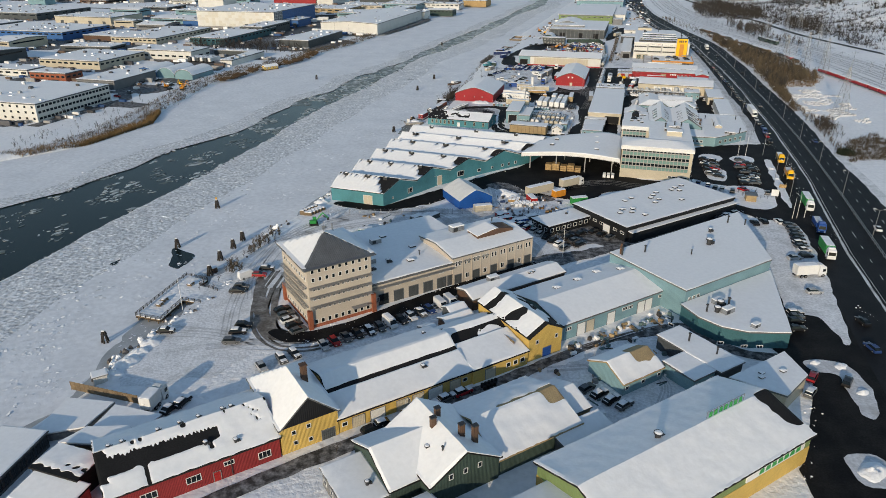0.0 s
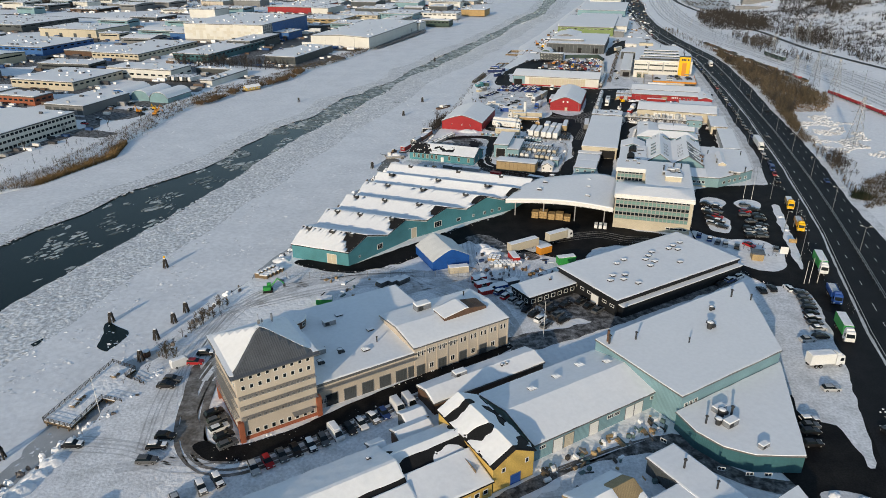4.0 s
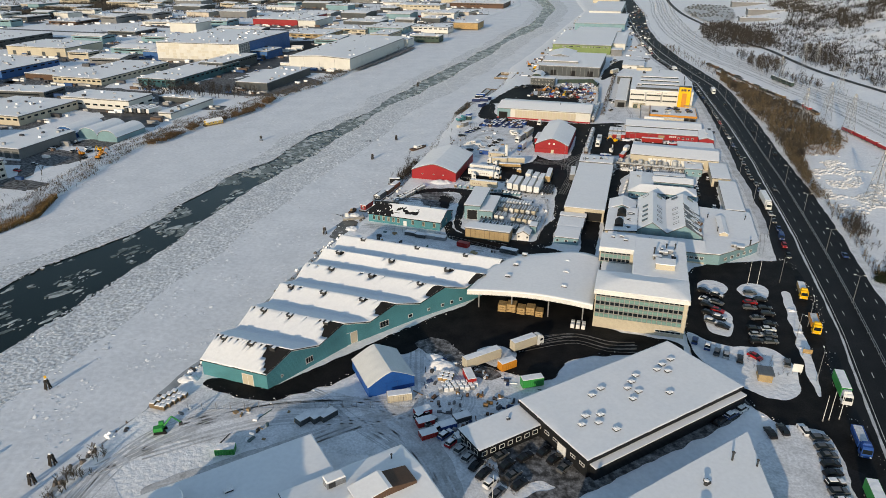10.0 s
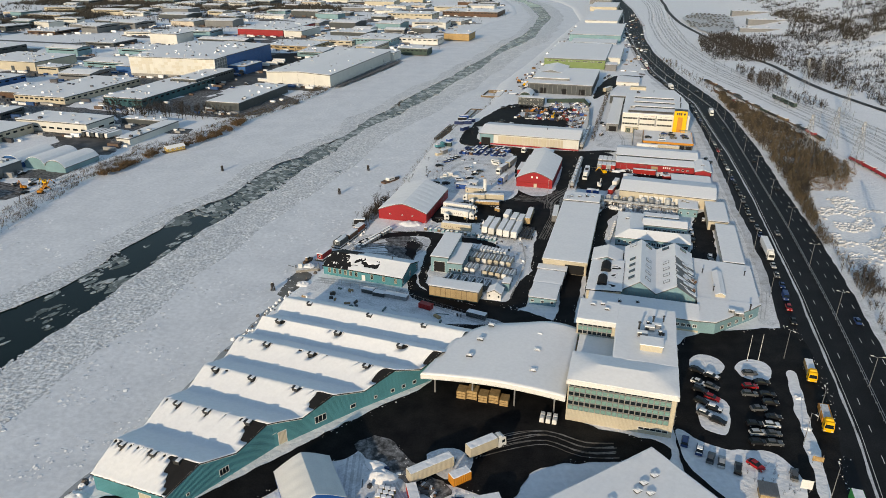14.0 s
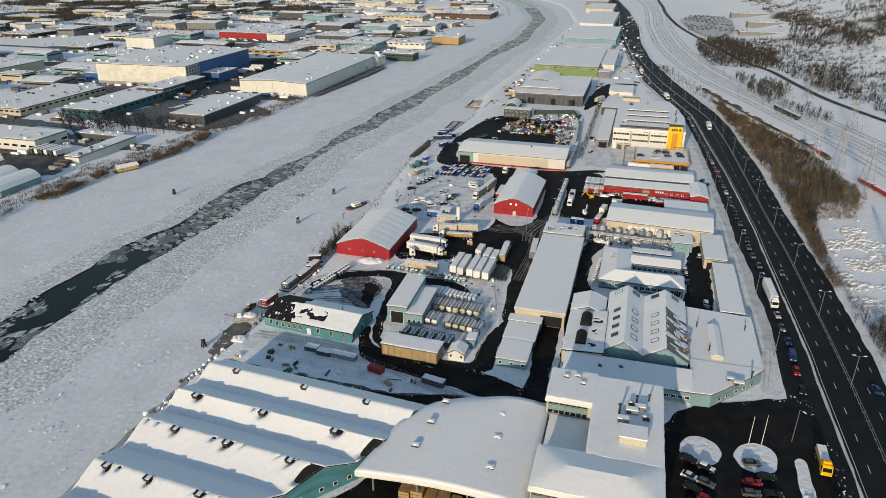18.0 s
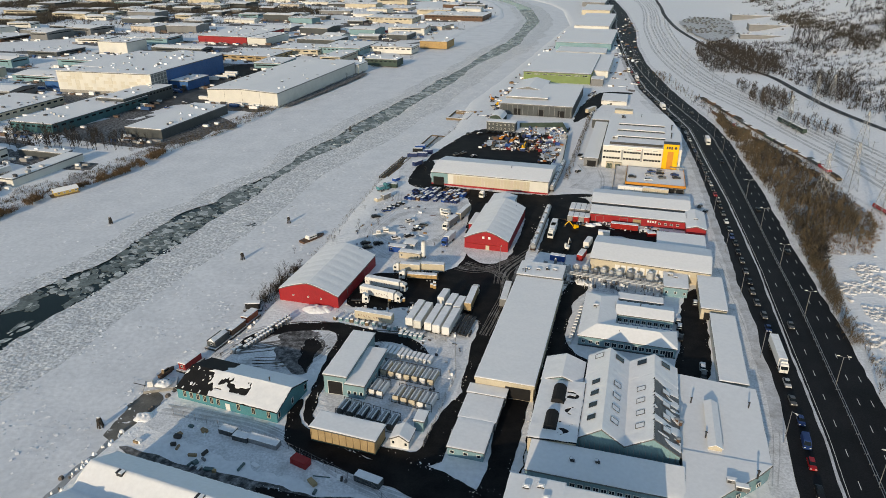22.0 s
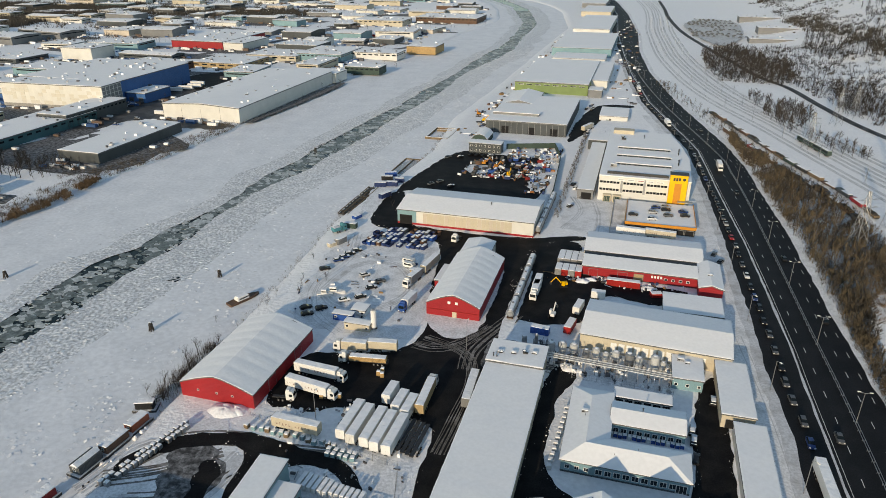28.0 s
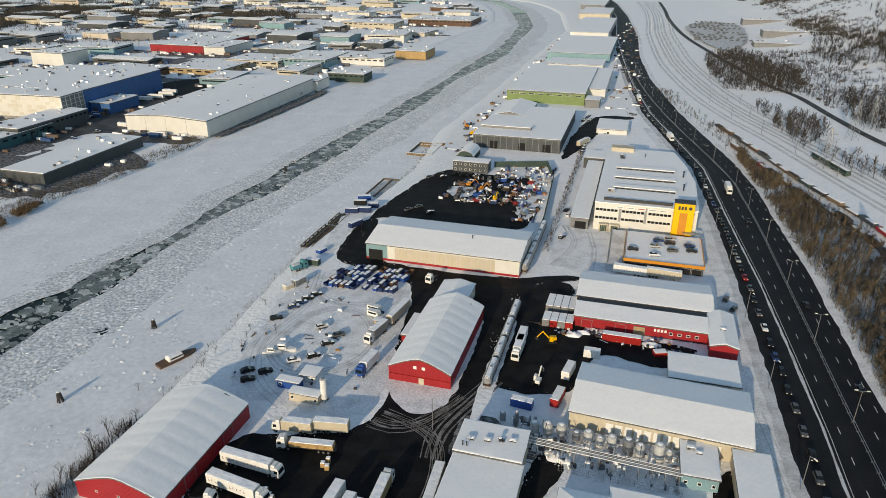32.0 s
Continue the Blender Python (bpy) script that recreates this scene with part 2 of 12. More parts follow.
class Geo:
    """Collects boxes, tubes and prisms into one mesh."""

    def __init__(self):
        self.v, self.f, self.mi = [], [], []

    def add(self, verts, faces, mi=0):
        n = len(self.v)
        self.v += [tuple(v) for v in verts]
        self.f += [tuple(i + n for i in f) for f in faces]
        self.mi += [mi] * len(faces)
        return self

    def box(self, x0, x1, y0, y1, z0, z1, mi=0, taper=0.0, tx=None):
        t, u = taper, taper if tx is None else tx
        vs = [(x0, y0, z0), (x1, y0, z0), (x1, y1, z0), (x0, y1, z0),
              (x0 + u, y0 + t, z1), (x1 - u, y0 + t, z1), (x1 - u, y1 - t, z1), (x0 + u, y1 - t, z1)]
        return self.add(vs, [(3, 2, 1, 0), (4, 5, 6, 7), (0, 1, 5, 4), (1, 2, 6, 5), (2, 3, 7, 6), (3, 0, 4, 7)], mi)

    def prism(self, pts, y0, y1, mi=0):
        """A polygon in x, z, drawn out along y."""
        n = len(pts)
        vs = [(x, y0, z) for x, z in pts] + [(x, y1, z) for x, z in pts]
        fs = [tuple(range(n)), tuple(range(2 * n - 1, n - 1, -1))]
        fs += [((i + 1) % n, i, i + n, (i + 1) % n + n) for i in range(n)]
        return self.add(vs, fs, mi)

    def slab(self, pts, z0, z1, mi=0):
        """A polygon in x, y, drawn out upwards (anticlockwise)."""
        n = len(pts)
        vs = [(x, y, z0) for x, y in pts] + [(x, y, z1) for x, y in pts]
        fs = [tuple(range(n - 1, -1, -1)), tuple(range(n, 2 * n))]
        fs += [(i, (i + 1) % n, (i + 1) % n + n, i + n) for i in range(n)]
        return self.add(vs, fs, mi)

    def tube(self, a, b, r, r2=None, n=8, mi=0, caps=True):
        a, b = Vector(a), Vector(b)
        r2 = r if r2 is None else r2
        d = (b - a).normalized()
        s = d.orthogonal().normalized()
        t = d.cross(s)
        vs = []
        for c, q in ((a, r), (b, r2)):
            vs += [c + (s * math.cos(k * math.tau / n) + t * math.sin(k * math.tau / n)) * q for k in range(n)]
        fs = [(i, (i + 1) % n, (i + 1) % n + n, i + n) for i in range(n)]
        if caps:
            fs += [tuple(range(n - 1, -1, -1)), tuple(range(n, 2 * n))]
        return self.add(vs, fs, mi)

    def done(self, name, material, smooth=False):
        me = mesh(name, self.v, self.f, material, smooth)
        if any(self.mi):
            me.polygons.foreach_set("material_index", self.mi)
        return me


FN, FM = radians(31), radians(-16)  # the two street grids


def spot(fr, x, y, z=0.0, turn=0.0):
    """A pose at grid place (x, y) of the grid fr, turned by degrees against it."""
    c, s = math.cos(fr), math.sin(fr)
    return Matrix.Translation((x * c - y * s, x * s + y * c, z)) @ Matrix.Rotation(fr + radians(turn), 4, "Z")


def wpos(fr, x, y):
    c, s = math.cos(fr), math.sin(fr)
    return x * c - y * s, x * s + y * c


def nz(x, y, s=1.0, seed=0.0):
    return noise.noise((x / s, y / s, seed))


# ---- buildings ----
def roof_fn(kind, w, d, h, rise, axis="x"):
    hw, hd = w / 2, d / 2
    if kind == "gable":
        return (lambda x, y: h + rise * (1 - abs(y) / hd)) if axis == "x" else (lambda x, y: h + rise * (1 - abs(x) / hw))
    if kind == "vault":
        return (lambda x, y: h + rise * (1 - (abs(x) / hw) ** 1.35)) if axis == "y" else (lambda x, y: h + rise * (1 - (abs(y) / hd) ** 1.35))
    if kind == "hip":
        m = min(hw, hd)
        return lambda x, y: h + rise * max(0, min(1, min((hw - abs(x)) / m, (hd - abs(y)) / m)))
    if kind == "arch":
        return (lambda x, y: h + rise * math.sqrt(max(0, 1 - (x / hw) ** 2 * 0.93)) - rise * 0.26) if axis == "y" else \
               (lambda x, y: h + rise * math.sqrt(max(0, 1 - (y / hd) ** 2 * 0.93)) - rise * 0.26)
    if kind == "uneven_gable":
        return lambda x, y: h + rise * min((y + hd) / 4.6, (hd - y) / (d - 4.6))
    if kind == "half_hip":
        return lambda x, y: h + rise * min(1 - abs(x) / hw, max(0, hd - y) / (hw * 1.3))
    if kind == "mono":
        return lambda x, y: h + rise * (y + hd) / d
    if kind == "monox":
        return lambda x, y: h + rise * (x + hw) / w
    return lambda x, y: h


def ticks(h, over, step, mid=True):
    n = max(1, round(h / step))
    v = [-h + 2 * h * i / (2 * n) for i in range(2 * n + 1)]
    return [-h - over] + v + [h + over]


def sheet(xs, ys, f, lift, keep=None, seed=0, rough=0.0, edge=0.0, drop=0.0):
    """A thick grid sheet over f: its top and its border."""
    nx, ny = len(xs), len(ys)
    cell = lambda i, j: 0 <= i < nx - 1 and 0 <= j < ny - 1 and (keep is None or keep((xs[i] + xs[i + 1]) / 2, (ys[j] + ys[j + 1]) / 2))
    vs, fs, ix = [], [], {}
    on = [[cell(i, j) for j in range(ny - 1)] for i in range(nx - 1)]

    def at(i, j):
        if (i, j) not in ix:
            around = [0 <= a < nx - 1 and 0 <= b < ny - 1 and on[a][b] for a in (i - 1, i) for b in (j - 1, j)]
            x, y = xs[i], ys[j]
            full = all(around)
            q = lift + rough * nz(x, y, 2.3, seed) + rough * 0.7 * nz(x, y, 7.0, seed + 5)
            if not full:
                q = min(q, lift * 0.45)
                x += edge * nz(x, y, 0.9, seed + 9)
                y += edge * nz(x, y, 0.9, seed + 17)
            ix[i, j] = len(vs)
            vs.append((x, y, f(min(max(x, xs[1]), xs[-2]), min(max(y, ys[1]), ys[-2])) + max(q, 0.03)))
        return ix[i, j]

    border = {}
    for i in range(nx - 1):
        for j in range(ny - 1):
            if on[i][j]:
                q = (at(i, j), at(i + 1, j), at(i + 1, j + 1), at(i, j + 1))
                fs.append(q)
                for a, b in zip(q, q[1:] + q[:1]):
                    if (b, a) in border:
                        del border[b, a]
                    else:
                        border[a, b] = 1
    # even out the stepped edge of bare patches
    nb = {}
    for a, b in border:
        nb.setdefault(a, []).append(b)
        nb.setdefault(b, []).append(a)
    rim_ = {k for (i, j), k in ix.items() if i in (0, 1, nx - 2, nx - 1) or j in (0, 1, ny - 2, ny - 1)}
    if keep is not None:
        for _ in range(2 if xs[3] - xs[2] > 0.55 else 1):
            old = list(vs)
            for k, q in nb.items():
                if k not in rim_ and len(q) == 2:
                    x = 0.4 * old[k][0] + 0.3 * (old[q[0]][0] + old[q[1]][0])
                    y = 0.4 * old[k][1] + 0.3 * (old[q[0]][1] + old[q[1]][1])
                    vs[k] = (x, y, f(x, y) + max(lift * 0.45, 0.03))
    low = {}
    for a, b in border:
        for k in (a, b):
            if k not in low:
                low[k] = len(vs)
                x, y, z = vs[k]
                vs.append((x, y, z - lift * 0.5 - drop))
        fs.append((b, a, low[a], low[b]))
    return vs, fs




def bld(fr, x0, x1, y0, y1, h, wall, roof="flat", rise=0.0, axis="x", name="warehouse", label="", category="building",
        over=0.35, snow=0.18, bare=None, roofmat=None, step=1.5, slab=0.22, wall_low=None, low_h=1.0, turn=0.0):
    w, d = x1 - x0, y1 - y0
    b = thing(name, spot(fr, (x0 + x1) / 2, (y0 + y1) / 2, 0, turn), label or "industrial building with a snow-covered roof", category)
    f = roof_fn(roof, w, d, h, rise, axis)
    hw, hd = w / 2, d / 2
    xs, ys = ticks(hw, over, step), ticks(hd, over, step)
    g = Geo()
    ring = [(x, -hd) for x in xs[1:-1]] + [(hw, y) for y in ys[2:-1]] + [(x, hd) for x in xs[-3:0:-1]] + [(-hw, y) for y in ys[-3:1:-1]]
    n = len(ring)
    zb = -0.3
    g.add([(x, y, zb) for x, y in ring] + [(x, y, f(x, y)) for x, y in ring],
          [(i, (i + 1) % n, (i + 1) % n + n, i + n) for i in range(n)])
    part("wall", g.done("wall", wall), b)
    if wall_low:
        g = Geo()
        e = 0.06
        g.slab([(-hw - e, -hd - e), (hw + e, -hd - e), (hw + e, hd + e), (-hw - e, hd + e)], -0.2, low_h)
        part("plinth", g.done("plinth", wall_low), b)
    vs, fs = sheet(xs, ys, f, slab, drop=slab * 0.6)
    part("roof", mesh("roof", vs, fs, roofmat or METAL), b)
    if snow:
        inset = 0.06
        xs2 = [xs[0] + inset] + xs[1:-1] + [xs[-1] - inset]
        ys2 = [ys[0] + inset] + ys[1:-1] + [ys[-1] - inset]
        sd = round(x0 * 1.7 + y0 * 3.1, 1)
        keep = (lambda x, y: not bare(x, y)) if bare else None
        vs, fs = sheet(xs2, ys2, lambda x, y: f(x, y) + slab, snow, keep, sd, snow * 0.5, 0.25 if bare else 0.1)
        if fs:
            part("snow_cover", mesh("snow_cover", vs, fs, SNOW_ROOF, "crisp"), b)
    b["w"], b["d"], b["h"] = w, d, h
    return b


WIN = {}


def window_mesh(kind, w, h, fmat, gmat, bars=0):
    key = (kind, round(w, 2), round(h, 2), fmat.name, gmat.name, bars)
    if key not in WIN:
        g = Geo()
        fr = min(0.12, w * 0.12)
        e = 0.07
        O = [(-w / 2, 0), (w / 2, 0), (w / 2, h), (-w / 2, h)]
        I = [(-w / 2 + fr, fr), (w / 2 - fr, fr), (w / 2 - fr, h - fr), (-w / 2 + fr, h - fr)]
        ring = [(x, y, z) for y, q in ((-e, O), (-e, I), (0.02, I), (0.02, O)) for x, z in q]
        g.add(ring, [(4 * a + k, 4 * a + (k + 1) % 4, 4 * ((a + 1) % 4) + (k + 1) % 4, 4 * ((a + 1) % 4) + k) for a in range(4) for k in range(4)], 0)
        for i in range(bars):
            x = -w / 2 + w * (i + 1) / (bars + 1)
            g.box(x - 0.04, x + 0.04, -e * 0.8, 0.02, fr, h - fr, 0)
        g.box(-w / 2 + fr, w / 2 - fr, -0.025, 0.02, fr, h - fr, 1)
        WIN[key] = g.done(kind, [fmat, gmat])
    return WIN[key]


TURN = {"S": 0, "E": 90, "N": 180, "W": -90}


def on_wall(b, side, u, z, out=0.0):
    hw, hd = b["w"] / 2 + out, b["d"] / 2 + out
    x, y = {"S": (u, -hd), "N": (u, hd), "E": (hw, u), "W": (-hw, u)}[side]
    return pose(x, y, z, 0, 0, TURN[side])


def win(b, side, u, z, w, h, fmat=None, gmat=None, bars=0, kind="window", label=""):
    return part(kind, window_mesh(kind, w, h, fmat or WHITE, gmat or GLASS, bars), b, label, on_wall(b, side, u, z, 0.004))


def win_row(b, side, n, z, w, h, u0=None, u1=None, fmat=None, gmat=None, bars=0, kind="window", label=""):
    L = b["w"] if side in "SN" else b["d"]
    u0 = -L / 2 + w if u0 is None else u0
    u1 = L / 2 - w if u1 is None else u1
    for i in range(n):
        win(b, side, u0 + (u1 - u0) * (i / (n - 1) if n > 1 else 0.5), z, w, h, fmat, gmat, bars, kind, label)


def gate(b, side, u, w, h, m=None, label=""):
    """A sectional door of its own boards, in a frame."""
    key = ("gate", round(w, 1), round(h, 1), (m or WHITE).name)
    if key not in WIN:
        g = Geo()
        g.prism([(-w / 2 - 0.12, 0), (-w / 2, 0), (-w / 2, h), (w / 2, h), (w / 2, 0), (w / 2 + 0.12, 0), (w / 2 + 0.12, h + 0.12), (-w / 2 - 0.12, h + 0.12)], -0.1, 0.02, 1)
        k = max(3, round(h / 0.6))
        prof = [(0.02, 0.0)]
        for i in range(k):
            prof += [(-0.03, i * h / k + 0.005), (-0.07, i * h / k + 0.04), (-0.07, (i + 1) * h / k - 0.04), (-0.03, (i + 1) * h / k - 0.005)]
        prof.append((0.02, h))
        n = len(prof)
        g.add([(x, y, z) for x in (-w / 2, w / 2) for y, z in prof], [(q, q + 1, q + 1 + n, q + n) for q in range(n - 1)] + [tuple(range(n)), tuple(range(2 * n - 1, n - 1, -1))])
        WIN[key] = g.done("gate", [m or WHITE, GREY_CLAD])
    return part("door", WIN[key], b, label, on_wall(b, side, u, 0.02, 0.004))


VENTS = {}


def vent(b, x, y, kind="skylight", s=1.0, turn=0.0, h=None):
    """A roof light, fan box or pipe that stands up out of the snow."""
    z = (h if h is not None else b["h"]) + 0.1
    if kind not in VENTS:
        g = Geo()
        if kind == "skylight":
            g.box(-0.9, 0.9, -0.7, 0.7, 0, 0.55, 0).box(-1.0, 1.0, -0.8, 0.8, 0.55, 0.65, 1, 0.1).box(-0.7, 0.7, -0.5, 0.5, 0.65, 0.8, 1, 0.2)
        elif kind == "fan":
            g.tube((0, 0, 0), (0, 0, 1.1), 0.45, n=12).tube((0, 0, 1.1), (0, 0, 1.3), 0.7, n=12).tube((0, 0, 1.3), (0, 0, 1.45), 0.6, 0.3, n=12, mi=1)
            g.box(0.5, 1.2, -0.4, 0.4, 0, 0.6)
        elif kind == "pipe":
            g.tube((0, 0, 0), (0, 0, 1.5), 0.16, n=8).tube((0, 0, 1.5), (0, 0, 1.7), 0.3, 0.1, n=8)
        elif kind == "unit":
            g.box(-1.6, 1.6, -0.9, 0.9, 0.2, 1.5, 0).box(-1.65, 1.65, -0.95, 0.95, 1.5, 1.7, 1, 0.15).box(-1.3, -0.2, -1.0, -0.9, 0.4, 1.3, 2)
            g.box(-1.5, -1.3, -0.8, 0.8, 0, 0.2, 2).box(1.3, 1.5, -0.8, 0.8, 0, 0.2, 2)
        VENTS[kind] = g.done(kind, [DARK_STEEL if kind in ("skylight", "fan", "pipe") else STEEL, SNOW_ROOF, DARK_STEEL])
    name = {"skylight": "skylight", "fan": "roof_fan", "pipe": "vent_pipe", "unit": "ventilation_unit"}[kind]
    return part(name, VENTS[kind], b, "", pose(x, y, z, 0, 0, turn) @ Matrix.Diagonal((s, s, s, 1)))

# ---- ground, river, roads ----
def curve(pts):
    ys, xs = [p[1] for p in pts], [p[0] for p in pts]
    return lambda y: float(np.interp(y, ys, xs))


shore = curve([(-150, -400), (-112, 40), (-82, 112), (-76.4, 124), (-75.8, 133), (-74, 142), (-70, 147), (-66.5, 156), (-63.2, 163.5), (-60.8, 172), (-60.3, 183), (-59.5, 194), (-57.3, 205), (-54.5, 215), (-46, 236), (-40, 252), (-18, 331), (-7.5, 358), (-1.5, 373), (3.5, 387), (7.5, 403),
               (13, 430), (28, 507), (38, 556), (55, 599), (80, 666), (93, 750), (133, 869), (176, 1009), (205, 1106), (273, 1324), (303, 1575),
               (300, 1700), (280, 1819), (200, 1960), (-150, 2150)])
ice_r = curve([(-260, -400), (-150, 90), (-131, 150), (-124, 184), (-118.6, 205), (-111.5, 230), (-102, 259), (-94, 290), (-85, 319), (-77.5, 355), (-71, 383), (-65, 404), (-58, 425), (-46, 460), (-42, 477), (-34, 501),
               (-28, 526), (-20, 555), (-11, 590), (-3, 607), (9, 628), (16, 655), (29, 684), (41, 720), (51, 755), (83, 842), (99, 909), (119, 970), (150, 1042), (172, 1108), (194, 1215), (223, 1331), (236, 1394), (248, 1628), (222, 1848), (120, 1960), (-200, 2150)])
ice_l = curve([(-340, -400), (-225, 90), (-190, 180), (-162, 236), (-146, 253), (-134, 282), (-122, 313), (-111, 330), (-103, 345), (-96, 364), (-91, 391), (-85, 417), (-79, 430), (-67, 450), (-62, 474), (-57, 503), (-44, 520), (-41, 538), (-30, 554),
               (-20, 585), (-14, 619), (-3, 640), (10, 684), (22, 719), (46, 783), (71, 861), (95, 930), (119, 1015), (139, 1079), (155, 1115), (184, 1241), (214, 1400), (221, 1686), (195, 1847), (90, 1955), (-230, 2150)])
bank_l = curve([(-420, -400), (-270, 90), (-225, 230), (-195, 294), (-171, 315), (-158, 373), (-153, 470), (-127, 538), (-104, 600), (-82, 650),
                (-62, 710), (-41, 835), (-5, 923), (27, 1037), (73, 1127), (124, 1290), (178, 1435), (190, 1600), (184, 1749), (160, 1862), (60, 1945), (-260, 2150)])
hill_foot = curve([(330, -400), (330, 100), (345, 300), (390, 520), (405, 700), (430, 860), (465, 1080), (500, 1280), (640, 1800), (900, 2600)])


def land(x, y):
    """Height of the ground: level by the river, a rocky hill in the east."""
    q = x - hill_foot(y)
    z = 0.06 * nz(x, y, 9.0)
    if q > 0:
        k = min(1, q / 330)
        z += 62 * k * k * (3 - 2 * k) + 10 * k * nz(x, y, 110, 3) + 5 * min(1, q / 60) * nz(x, y, 34, 7)
    return z


ICE_Z, WATER_Z = -1.3, -1.55
rows = sorted(set([-400, -250, -100, 0, 60] + list(range(90, 1250, 6)) + list(range(1250, 2150, 25)) + [2150, 2300, 2600, 3200, 4500]))
vs, fs, mi = [], [], []
offs_r = [0, 2.5, 12, 30, 60, 100, 150, 190, 230, 260, 290, 330, 380, 440, 520, 620, 760, 950, 1300, 2000, 3500]
offs_l = [3500, 2200, 1500, 1000, 700, 500, 380, 280, 200, 140, 90, 50, 25, 10, 2.5, 0]
nl, nr = len(offs_l), len(offs_r)
for y in rows:
    a, b = bank_l(y) + 2.5 * nz(0, y, 17, 1), shore(y) + 1.2 * nz(9, y, 13, 2)
    for o in offs_l:
        x = a - o
        vs.append((x, y, 0.0 if o else ICE_Z - 0.5))
    for o in offs_r:
        x = b + o
        vs.append((x, y, land(x, y) if o else ICE_Z - 0.5))
nc = nl + nr
for r in range(len(rows) - 1):
    for c in range(nc - 1):
        if c == nl - 1:
            continue
        i = r * nc + c
        fs.append((i, i + 1, i + nc + 1, i + nc))
tagged(new("ground", mesh("ground", vs, fs, SNOW, True)), "snow-covered ground of the harbour area and the hill", "ground", kind="structure")

# the frozen river on both sides of the broken channel
for name, ina, inb, material, label in (
        ("river_ice", lambda y: bank_l(y) - 4, lambda y: ice_l(y) - 14 - 6 * nz(3, y, 40, 5), ICE, "smooth snow-dusted river ice along the far bank"),
        ("broken_river_ice", lambda y: ice_l(y) - 14 - 6 * nz(3, y, 40, 5), lambda y: ice_l(y) + 1.5 * nz(5, y, 8, 6) + 3 * nz(5, y, 30, 6), ICE_ROUGH, "rough broken ice at the edge of the channel"),
        ("broken_river_ice", lambda y: ice_r(y) + 1.5 * nz(7, y, 8, 8) + 3 * nz(7, y, 30, 8), lambda y: ice_r(y) + 24 + 7 * nz(8, y, 45, 9), ICE_ROUGH, "rough refrozen ice beside the dark channel"),
        ("river_ice", lambda y: ice_r(y) + 24 + 7 * nz(8, y, 45, 9), lambda y: shore(y) + 4, ICE, "snow-dusted river ice along the quay")):
    ry = [-400, -200, 0, 60] + [90 + 2.5 * i for i in range(460)] + list(range(1250, 2150, 15))
    vs, fs = [], []
    K = 7
    rough = material is ICE_ROUGH
    for y in ry:
        a, b = ina(y), inb(y)
        b = max(b, a + 0.5)
        for k in range(K):
            x = a + (b - a) * k / (K - 1)
            vs.append((x, y, ICE_Z + ((0.22 * nz(x, y, 2.4, 4) + 0.1) if rough and 0 < k < K - 1 else 0.0)))
    for r in range(len(ry) - 1):
        for k in range(K - 1):
            i = r * K + k
            fs.append((i, i + 1, i + K + 1, i + K))
    tagged(new(name, mesh(name, vs, fs, material, True)), label, "ice", kind="structure")
vs, fs = [], []
for i, y in enumerate(range(-400, 2151, 30)):
    vs += [(ice_l(y) - 20, y, WATER_Z), (ice_r(y) + 25, y, WATER_Z)]
    if i:
        fs.append((2 * i - 2, 2 * i - 1, 2 * i + 1, 2 * i))
tagged(new("water", mesh("water", vs, fs, WATER)), "open dark water of the shipping channel", "water", kind="structure")

# drifting floes packed in the channel, dark water at its edges
rng = random.Random(5)
floes = {"grey_ice_floes": (Geo(), FLOE, "dark grey-green ice floes packed in the channel"), "pale_ice_floes": (Geo(), FLOE_PALE, "pale snow-dusted ice floes in the channel")}
for k in range(17000):
    y = 100 + 1500 * rng.random() ** 1.4
    a, b = ice_l(y), ice_r(y)
    u = rng.random()
    mid = 0.5 + 0.18 * nz(0, y, 45, 2)
    full = float(np.interp(y, [100, 330, 430, 700, 1600], [0.75, 0.9, 0.95, 0.9, 0.8]))
    if rng.random() > full + 0.75 * nz(u * 3.0, y, 21, 11) - 1.3 * abs(u - mid) ** 1.3:
        continue
    x = a + (b - a) * u
    r = (0.35 + 2.3 * rng.random() ** 2.4) * float(np.interp(y, [100, 330, 450], [0.3, 0.42, 1.0])) * (1 + y / 1800)
    n = rng.randint(5, 8)
    q = rng.random() * 6.3
    ex = 0.45 + 0.6 * rng.random()
    if y < 420 and nz(x, y, 11, 14) < 0.02 + 0.12 * rng.random():
        continue
    if y < 420:
        ex, q = rng.uniform(1.2, 3.2), 0.0
    ca, sa = math.cos(1.05 + rng.gauss(0, 0.35)), math.sin(1.05)
    loc_ = [(math.cos(q + j * math.tau / n) * r * ex * rng.uniform(0.55, 1.15), math.sin(q + j * math.tau / n) * r * rng.uniform(0.55, 1.15)) for j in range(n)]
    pts = [(x + u_ * ca - v_ * sa, y + u_ * sa + v_ * ca) for u_, v_ in loc_]
    g = floes["pale_ice_floes" if rng.random() < (0.5 if y < 400 else 0.38) + 0.4 * nz(x, y, 15, 4) or r < 0.6 and rng.random() < 0.4 else "grey_ice_floes"][0]
    g.slab(pts, WATER_Z - 0.02, WATER_Z + 0.03 + 0.1 * rng.random())
for name, (g, m, label) in floes.items():
    tagged(new(name, g.done(name, m)), label, "ice floe", kind="stuff")

